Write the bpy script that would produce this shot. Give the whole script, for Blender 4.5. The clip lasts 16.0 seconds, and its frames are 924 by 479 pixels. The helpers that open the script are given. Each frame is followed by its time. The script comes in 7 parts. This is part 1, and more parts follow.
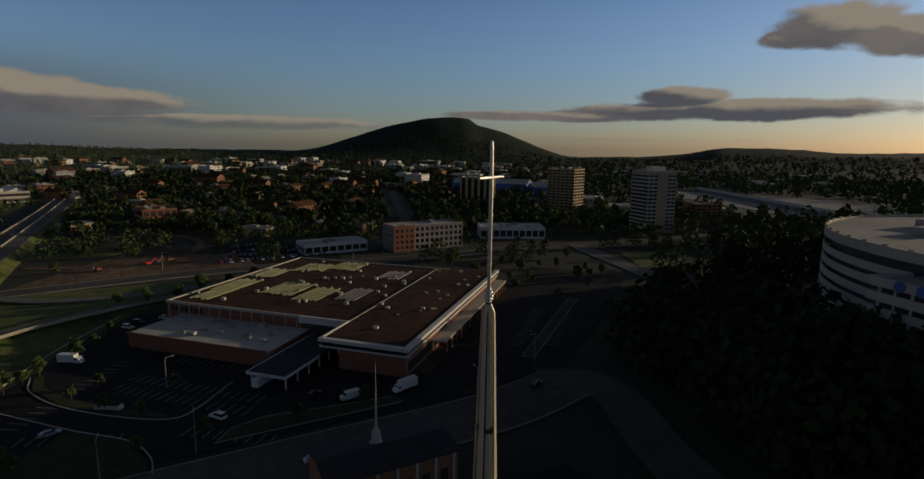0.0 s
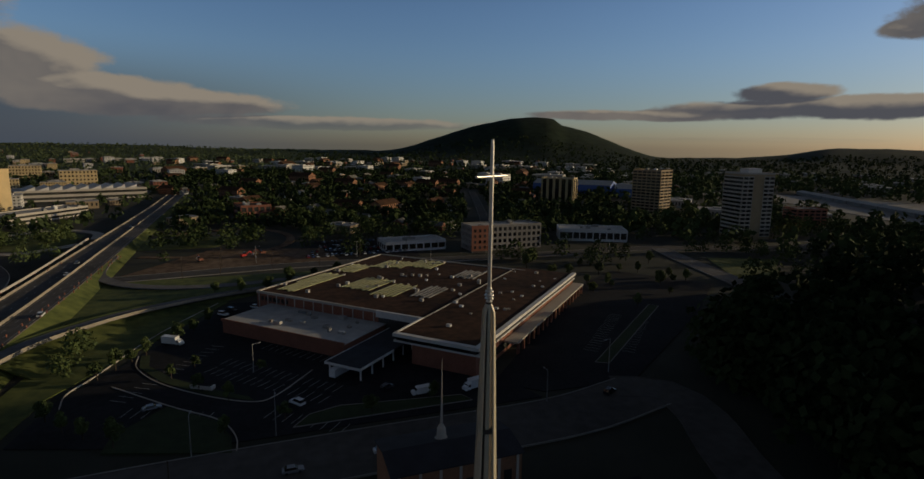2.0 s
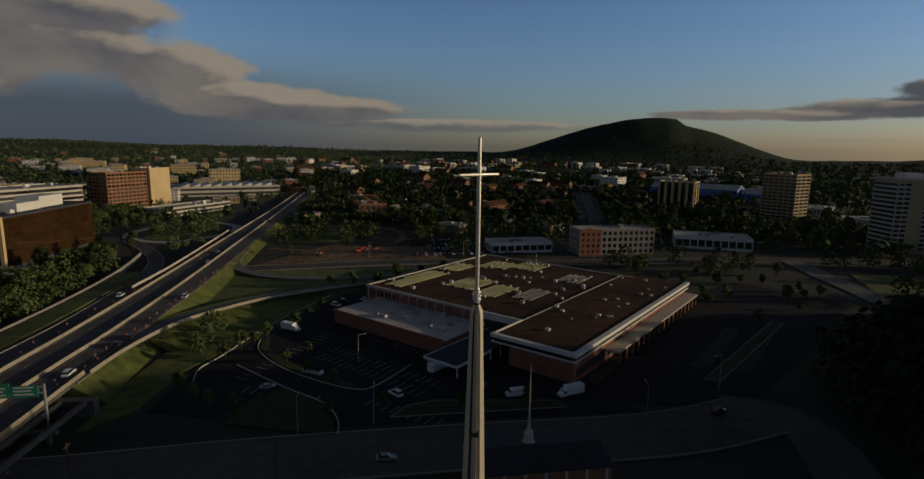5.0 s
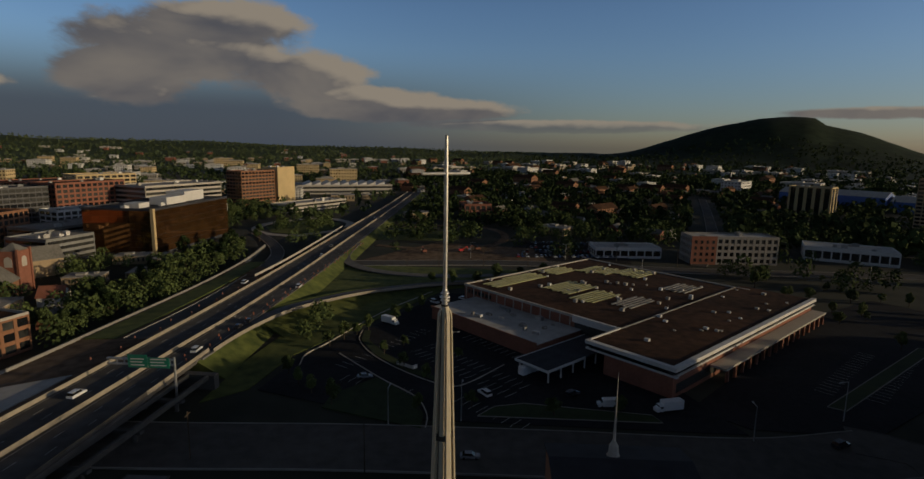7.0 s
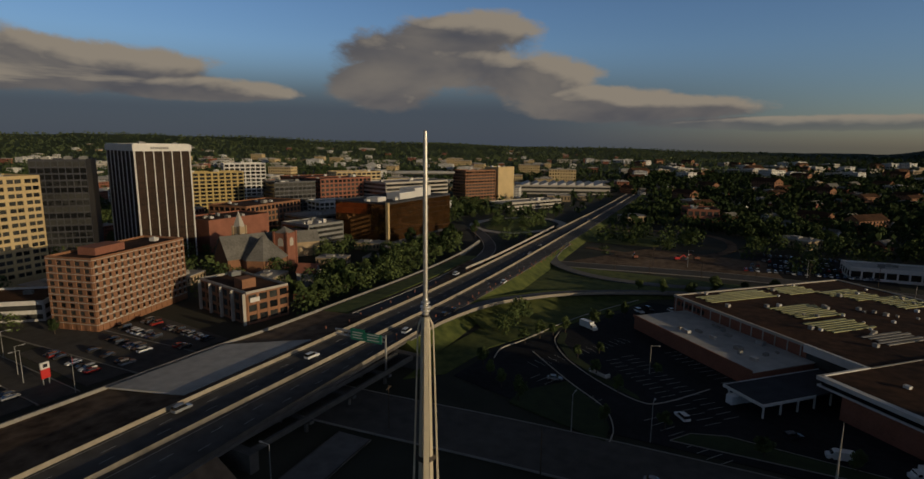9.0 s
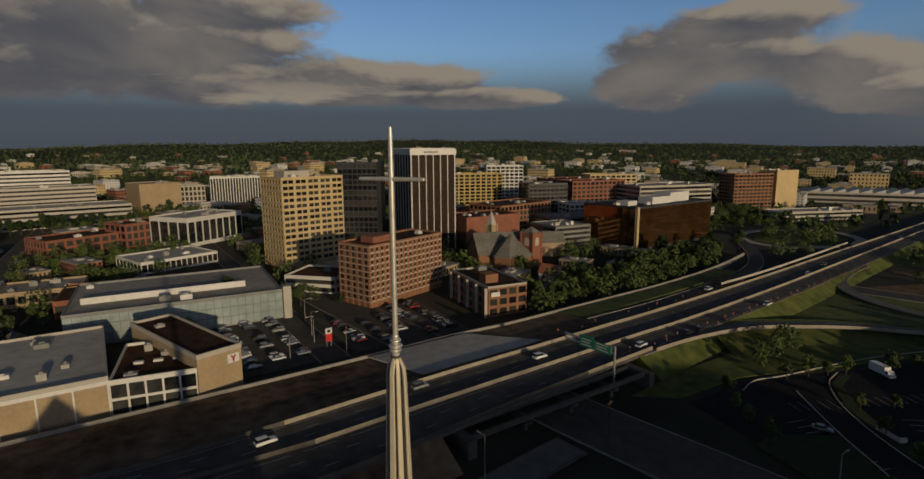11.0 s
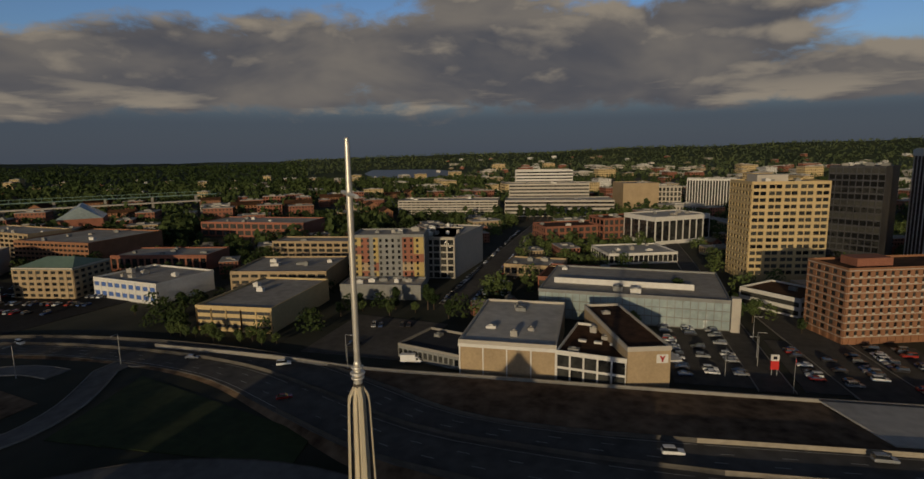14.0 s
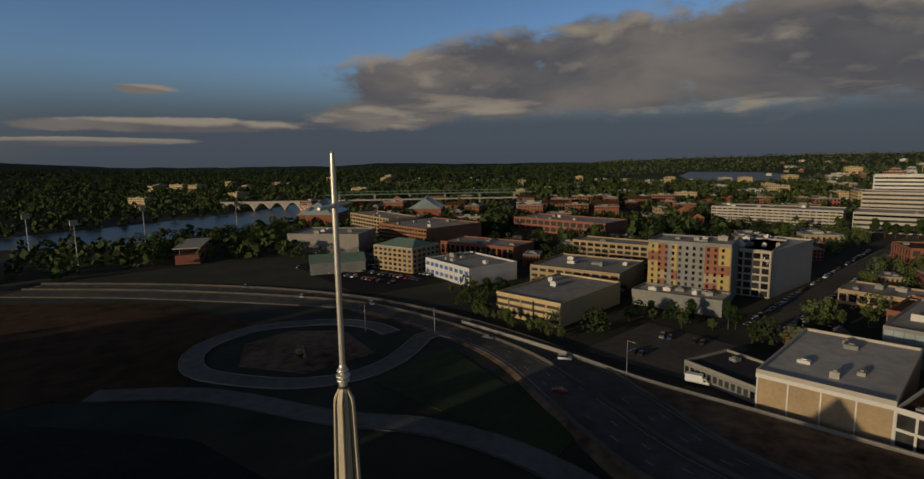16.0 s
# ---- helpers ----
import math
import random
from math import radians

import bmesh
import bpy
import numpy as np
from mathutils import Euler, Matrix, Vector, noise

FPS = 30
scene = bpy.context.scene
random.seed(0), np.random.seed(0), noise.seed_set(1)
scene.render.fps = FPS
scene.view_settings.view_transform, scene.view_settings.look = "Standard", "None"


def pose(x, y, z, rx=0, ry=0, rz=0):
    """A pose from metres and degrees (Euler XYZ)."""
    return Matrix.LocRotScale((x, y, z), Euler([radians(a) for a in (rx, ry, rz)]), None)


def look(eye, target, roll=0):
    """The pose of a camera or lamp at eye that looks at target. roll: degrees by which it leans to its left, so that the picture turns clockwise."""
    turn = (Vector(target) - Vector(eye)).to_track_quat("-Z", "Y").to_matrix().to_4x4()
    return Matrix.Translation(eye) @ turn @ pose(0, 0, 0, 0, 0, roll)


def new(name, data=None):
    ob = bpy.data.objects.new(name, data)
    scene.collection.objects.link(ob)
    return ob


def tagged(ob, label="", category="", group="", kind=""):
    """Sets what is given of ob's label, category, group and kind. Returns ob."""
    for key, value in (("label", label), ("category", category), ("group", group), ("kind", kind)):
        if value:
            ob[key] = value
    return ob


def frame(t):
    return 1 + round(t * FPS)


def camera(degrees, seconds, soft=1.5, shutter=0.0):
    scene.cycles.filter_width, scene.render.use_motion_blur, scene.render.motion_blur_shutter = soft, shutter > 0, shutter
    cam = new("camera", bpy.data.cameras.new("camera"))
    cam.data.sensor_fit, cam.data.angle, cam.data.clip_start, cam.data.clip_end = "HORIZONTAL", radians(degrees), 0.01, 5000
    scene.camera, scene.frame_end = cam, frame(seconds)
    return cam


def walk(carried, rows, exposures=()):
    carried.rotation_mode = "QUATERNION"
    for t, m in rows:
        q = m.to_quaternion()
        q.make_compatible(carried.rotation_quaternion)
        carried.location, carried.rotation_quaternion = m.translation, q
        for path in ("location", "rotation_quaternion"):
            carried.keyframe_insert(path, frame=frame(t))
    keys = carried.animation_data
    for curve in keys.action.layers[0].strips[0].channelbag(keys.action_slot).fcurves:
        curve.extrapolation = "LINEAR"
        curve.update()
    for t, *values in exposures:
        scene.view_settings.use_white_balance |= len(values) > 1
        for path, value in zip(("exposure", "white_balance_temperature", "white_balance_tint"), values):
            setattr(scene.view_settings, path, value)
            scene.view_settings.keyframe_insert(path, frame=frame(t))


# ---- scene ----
cam = camera(79.8, 16.0, soft=1.5)
PATH = [
    (0, (-7.164, -13.406, 70.072), (-6.325, -11.621, 69.743), 0.8),
    (0.5, (-6.645, -13.643, 70.073), (-5.873, -11.828, 69.744), 0.9),
    (1, (-6.155, -13.843, 70.056), (-5.448, -12.001, 69.726), 0.8),
    (1.5, (-5.635, -14.036, 70.041), (-5.000, -12.169, 69.711), 0.8),
    (2, (-5.082, -14.219, 70.058), (-4.516, -12.330, 69.726), 0.8),
    (2.5, (-4.522, -14.381, 70.043), (-4.025, -12.472, 69.711), 0.8),
    (3, (-3.936, -14.526, 70.043), (-3.510, -12.600, 69.710), 0.8),
    (3.5, (-3.421, -14.630, 70.022), (-3.051, -12.693, 69.690), 0.9),
    (4, (-2.858, -14.725, 70.012), (-2.555, -12.776, 69.679), 0.8),
    (6.5, (0.759, -14.630, 69.983), (0.674, -12.660, 69.652), 1.0),
    (7, (2.014, -14.359, 69.979), (1.799, -12.398, 69.646), 0.9),
    (7.5, (3.395, -13.943, 69.980), (3.015, -12.008, 69.647), 0.9),
    (8, (4.793, -13.261, 69.984), (4.218, -11.376, 69.647), 0.9),
    (10.5, (9.261, -6.665, 69.879), (7.793, -5.350, 69.544), -0.2),
    (11, (9.461, -4.934, 69.886), (7.841, -3.809, 69.552), -0.3),
    (11.5, (9.555, -3.395, 69.889), (7.814, -2.466, 69.560), -0.2),
    (12, (9.672, -1.812, 69.896), (7.824, -1.121, 69.570), -0.4),
    (12.5, (9.745, -0.322, 69.883), (7.815, 0.094, 69.560), -0.7),
    (13, (9.730, 1.170, 69.891), (7.760, 1.300, 69.573), -0.7),
    (13.5, (9.524, 2.627, 69.934), (7.555, 2.472, 69.621), -0.8),
    (14, (9.120, 4.053, 69.962), (7.191, 3.625, 69.652), -0.9),
    (14.5, (8.550, 5.415, 70.011), (6.695, 4.732, 69.705), -0.8),
    (15, (7.772, 6.698, 70.017), (6.026, 5.770, 69.718), -0.9),
    (15.5, (6.842, 7.845, 70.031), (5.240, 6.684, 69.739), -1.0),
    (16, (5.769, 8.857, 70.104), (4.345, 7.483, 69.814), -0.9),
]
walk(cam, [(t, look(eye, target, roll)) for t, eye, target, roll in PATH])

# ---- sky, sun, exposure ----
SUN_AZ, SUN_EL = 95.0, 8.0          # degrees clockwise from +y, degrees above the horizon
scene.view_settings.exposure = -1.0


# cloud bodies: heading anticlockwise from +y, height, half width and half height, all in degrees
CLOUDS_WEST = [(-50, 3.6, 16, 1.0), (-33, 3.2, 10, 0.6), (-46, 5.0, 4, 0.9), (-54, 9.6, 2, 1.0), (-57, 10.4, 5, 2.0), (-63, 9.0, 4, 1.6), (-42, 0.9, 12, 0.3), (12, 3.6, 12, 1.3), (-4, 2.1, 16, 0.7)]
CLOUDS_EAST = [(32, 8.2, 10, 3.9), (22, 6.6, 7, 2.3), (37, 5.5, 6, 2.5), (17, 4.6, 8, 1.4), (28, 10.9, 7, 2.0), (82, 9.2, 13, 4.6), (67, 6.2, 12, 2.2), (54, 4.8, 9, 1.1), (99, 10.2, 15, 6.0), (82, 6.8, 17, 3.2), (64, 6.5, 11, 2.0), (76, 12.6, 8, 2.0)]
CLOUDS_SOUTH = [(121, 8.4, 14, 4.6), (132, 7.2, 14, 3.4), (115, 8.8, 19, 4.9), (104, 8.8, 12, 5.4), (142, 4.4, 7, 1.4), (161, 3.4, 12, 0.7), (163, 6.5, 3, 0.5), (168, 1.9, 9, 0.4)]


def build_world():
    w = bpy.data.worlds.new("evening_sky")
    scene.world = w
    w.use_nodes = True
    nt = w.node_tree
    N, L = nt.nodes, nt.links
    N.clear()
    out, bg = N.new("ShaderNodeOutputWorld"), N.new("ShaderNodeBackground")
    sky = N.new("ShaderNodeTexSky")
    sky.sky_type, sky.sun_disc = 'NISHITA', False
    sky.sun_elevation, sky.sun_rotation = radians(SUN_EL), radians(SUN_AZ)
    sky.air_density, sky.dust_density, sky.ozone_density = 1.0, 0.8, 3.2
    co = N.new("ShaderNodeTexCoord")
    sep = N.new("ShaderNodeSeparateXYZ")
    L.new(co.outputs["Generated"], sep.inputs[0])

    def m(op, a, b=None, c=None, clamp=False):
        n = N.new("ShaderNodeMath")
        n.operation, n.use_clamp = op, clamp
        for i, v in enumerate((a, b, c)):
            if v is None:
                continue
            if isinstance(v, (int, float)):
                n.inputs[i].default_value = v
            else:
                L.new(v, n.inputs[i])
        return n.outputs[0]

    def rng(v, a, b, c=0.0, d=1.0):
        n = N.new("ShaderNodeMapRange")
        n.interpolation_type = 'SMOOTHSTEP'
        L.new(v, n.inputs[0])
        for i, q in zip((1, 2, 3, 4), (a, b, c, d)):
            n.inputs[i].default_value = q
        return n.outputs[0]

    x, y, z = sep.outputs
    deg = 180 / math.pi
    az = m('MULTIPLY', m('ARCTAN2', m('MULTIPLY', x, -1.0), y), deg)      # anticlockwise from +y
    el = m('MULTIPLY', m('ARCSINE', z), deg)

    def noise_at(sx, sz, scale, detail, rough, off=(0, 0, 0)):
        mp = N.new("ShaderNodeMapping")
        mp.inputs["Location"].default_value = off
        mp.inputs["Scale"].default_value = (sx, sx, sz)
        L.new(co.outputs["Generated"], mp.inputs[0])
        n = N.new("ShaderNodeTexNoise")
        n.inputs["Scale"].default_value, n.inputs["Detail"].default_value, n.inputs["Roughness"].default_value = scale, detail, rough
        n.inputs["Distortion"].default_value = 0.3
        L.new(mp.outputs[0], n.inputs["Vector"])
        return n.outputs["Fac"]

    def field(da, de):
        """How deep a direction lies in the cloud bodies, seen da and de degrees off."""
        best = None
        for a, e, ra, re in CLOUDS_WEST + CLOUDS_EAST + CLOUDS_SOUTH:
            u = m('MULTIPLY_ADD', az, 1 / ra, (da * min(1, ra / 8) - a) / ra)
            v = m('MULTIPLY_ADD', el, 1 / re, (min(de, re * 0.4) - e) / re)
            q = m('MULTIPLY_ADD', u, u, m('MULTIPLY', v, v))
            best = q if best is None else m('SMOOTH_MIN', best, q, 0.35)
        return m('SUBTRACT', 1.0, m('MINIMUM', best, 3.0))

    def body(da, de, off, detail):
        puffs = m('MULTIPLY_ADD', noise_at(1, 2.4, 6.0, detail, 0.5, off), 1.9, -0.95)
        return m('ADD', field(da, de), puffs)

    smooth_in = body(0, 0, (0, 0, 0), 4)
    # the same bodies seen a little nearer the sun: the difference lights the edges
    near = body(-2.2, 1.0, (0.022, 0.006, 0.042), 4)
    wisps = m('MULTIPLY_ADD', noise_at(1, 2.0, 16.0, 8, 0.62), 1.5, -0.75)
    dens = m('ADD', smooth_in, wisps)
    mask = rng(dens, -0.22, 0.42)
    edge = rng(m('ADD', m('SUBTRACT', smooth_in, near), m('MULTIPLY', wisps, 0.35)), 0.0, 0.66)
    east = m('ADD', m('MULTIPLY', x, -0.98), m('MULTIPLY', y, -0.10))
    # evening light on the low folds of the eastern deck
    fold = rng(noise_at(1.3, 9.0, 3.0, 7, 0.55, (1.7, 0.4, 0.2)), 0.44, 0.64)
    fold = m('MULTIPLY', m('MULTIPLY', fold, rng(el, 8.5, 4.5)), rng(east, 0.25, 0.7))
    # broad paler and darker parts of the bodies
    broad = rng(noise_at(1, 2.6, 4.0, 4, 0.5, (3.1, 7.7, 0.6)), 0.34, 0.68, 0.0, 0.52)
    light = m('MAXIMUM', m('MAXIMUM', edge, fold), broad, clamp=True)
    ramp = N.new("ShaderNodeMix")
    ramp.data_type = 'RGBA'
    L.new(light, ramp.inputs[0])
    ramp.inputs[6].default_value = (0.150, 0.154, 0.178, 1)
    ramp.inputs[7].default_value = (0.50, 0.43, 0.345, 1)
    skys = N.new("ShaderNodeVectorMath")
    skys.operation = 'SCALE'
    L.new(sky.outputs[0], skys.inputs[0])
    # dimmed above the seen band of sky to weaken the fill light
    L.new(rng(z, 0.20, 0.55, 0.22, 0.05), skys.inputs["Scale"])
    tone = N.new("ShaderNodeVectorMath")
    tone.operation = 'MULTIPLY'
    L.new(skys.outputs[0], tone.inputs[0])
    tone.inputs[1].default_value = (0.99, 0.95, 1.08)
    # slate haze low over the eastern horizon
    low = N.new("ShaderNodeMix")
    low.data_type = 'RGBA'
    L.new(m('MULTIPLY', rng(z, 0.17, 0.05), rng(east, -0.35, 0.35, 0.15, 0.95)), low.inputs[0])
    L.new(tone.outputs[0], low.inputs[6])
    low.inputs[7].default_value = (0.105, 0.13, 0.175, 1)
    mix = N.new("ShaderNodeMix")
    mix.data_type = 'RGBA'
    L.new(m('MULTIPLY', mask, rng(z, 0.008, 0.05)), mix.inputs[0])
    L.new(low.outputs[2], mix.inputs[6])
    L.new(ramp.outputs[2], mix.inputs[7])
    # unseen grey deck overhead, added dark to cut the fill light
    over = N.new("ShaderNodeMix")
    over.data_type = 'RGBA'
    deck = rng(noise_at(1, 1, 2.2, 7, 0.55, (5.3, 2.9, 0)), 0.36, 0.56)
    L.new(m('MULTIPLY', deck, rng(z, 0.25, 0.42, 0.0, 0.95)), over.inputs[0])
    L.new(mix.outputs[2], over.inputs[6])
    over.inputs[7].default_value = (0.06, 0.062, 0.070, 1)
    L.new(over.outputs[2], bg.inputs[0])
    bg.inputs[1].default_value = 1.0
    L.new(bg.outputs[0], out.inputs[0])


build_world()
sun = new("sun", bpy.data.lights.new("sun", 'SUN'))
sun.data.energy, sun.data.angle, sun.data.color = 4.15, radians(0.6), (1.0, 0.79, 0.49)
_s = Vector((math.sin(radians(SUN_AZ)) * math.cos(radians(SUN_EL)), math.cos(radians(SUN_AZ)) * math.cos(radians(SUN_EL)), math.sin(radians(SUN_EL))))
sun.matrix_world = look(_s * 400, (0, 0, 0))


# ---- materials ----
def material(name, colour, rough=0.8, metal=0.0, var=0.25, scale=0.6, bump=0.0, second=None, spec=0.4, per_object=0.0, streak=0.0):
    """Colour with blotches at two sizes over the world, fine relief, a second colour in patches and rain streaks where wanted."""
    mt = bpy.data.materials.new(name)
    mt.use_nodes = True
    nt = mt.node_tree
    N, L = nt.nodes, nt.links
    bs = N["Principled BSDF"]
    geo = N.new("ShaderNodeNewGeometry")
    n1, n2 = N.new("ShaderNodeTexNoise"), N.new("ShaderNodeTexNoise")
    for n, sc, de in ((n1, scale * 0.12, 3), (n2, scale, 6)):
        n.inputs["Scale"].default_value, n.inputs["Detail"].default_value = sc, de
        L.new(geo.outputs["Position"], n.inputs["Vector"])
    add = N.new("ShaderNodeMath")
    add.operation = 'ADD'
    L.new(n1.outputs["Fac"], add.inputs[0])
    L.new(n2.outputs["Fac"], add.inputs[1])
    last = add.outputs[0]
    if per_object:
        oi = N.new("ShaderNodeObjectInfo")
        ma = N.new("ShaderNodeMath")
        ma.operation = 'MULTIPLY_ADD'
        L.new(oi.outputs["Random"], ma.inputs[0])
        ma.inputs[1].default_value = per_object
        L.new(last, ma.inputs[2])
        sb = N.new("ShaderNodeMath")
        sb.operation = 'SUBTRACT'
        L.new(ma.outputs[0], sb.inputs[0])
        sb.inputs[1].default_value = per_object * 0.5
        last = sb.outputs[0]
    if streak:
        mp = N.new("ShaderNodeMapping")
        mp.inputs["Scale"].default_value = (1.6, 1.6, 0.06)
        L.new(geo.outputs["Position"], mp.inputs[0])
        n3 = N.new("ShaderNodeTexNoise")
        n3.inputs["Scale"].default_value = 1.0
        L.new(mp.outputs[0], n3.inputs["Vector"])
        ms = N.new("ShaderNodeMath")
        ms.operation = 'MULTIPLY_ADD'
        L.new(n3.outputs["Fac"], ms.inputs[0])
        ms.inputs[1].default_value = streak
        L.new(last, ms.inputs[2])
        last = ms.outputs[0]
    rmp = N.new("ShaderNodeMapRange")
    L.new(last, rmp.inputs[0])
    rmp.inputs[1].default_value, rmp.inputs[2].default_value = 0.7, 1.3 + streak
    mx = N.new("ShaderNodeMix")
    mx.data_type = 'RGBA'
    c2 = second or tuple(min(1, c * (1 + var)) for c in colour)
    c1 = tuple(c * (1 - var) for c in colour)
    mx.inputs[6].default_value, mx.inputs[7].default_value = (*c1, 1), (*c2, 1)
    L.new(rmp.outputs[0], mx.inputs[0])
    L.new(mx.outputs[2], bs.inputs["Base Color"])
    bs.inputs["Roughness"].default_value, bs.inputs["Metallic"].default_value = rough, metal
    bs.inputs["Specular IOR Level"].default_value = spec
    if bump:
        bp = N.new("ShaderNodeBump")
        bp.inputs["Strength"].default_value, bp.inputs["Distance"].default_value = 0.6, bump
        L.new(n2.outputs["Fac"], bp.inputs["Height"])
        L.new(bp.outputs[0], bs.inputs["Normal"])
    return mt


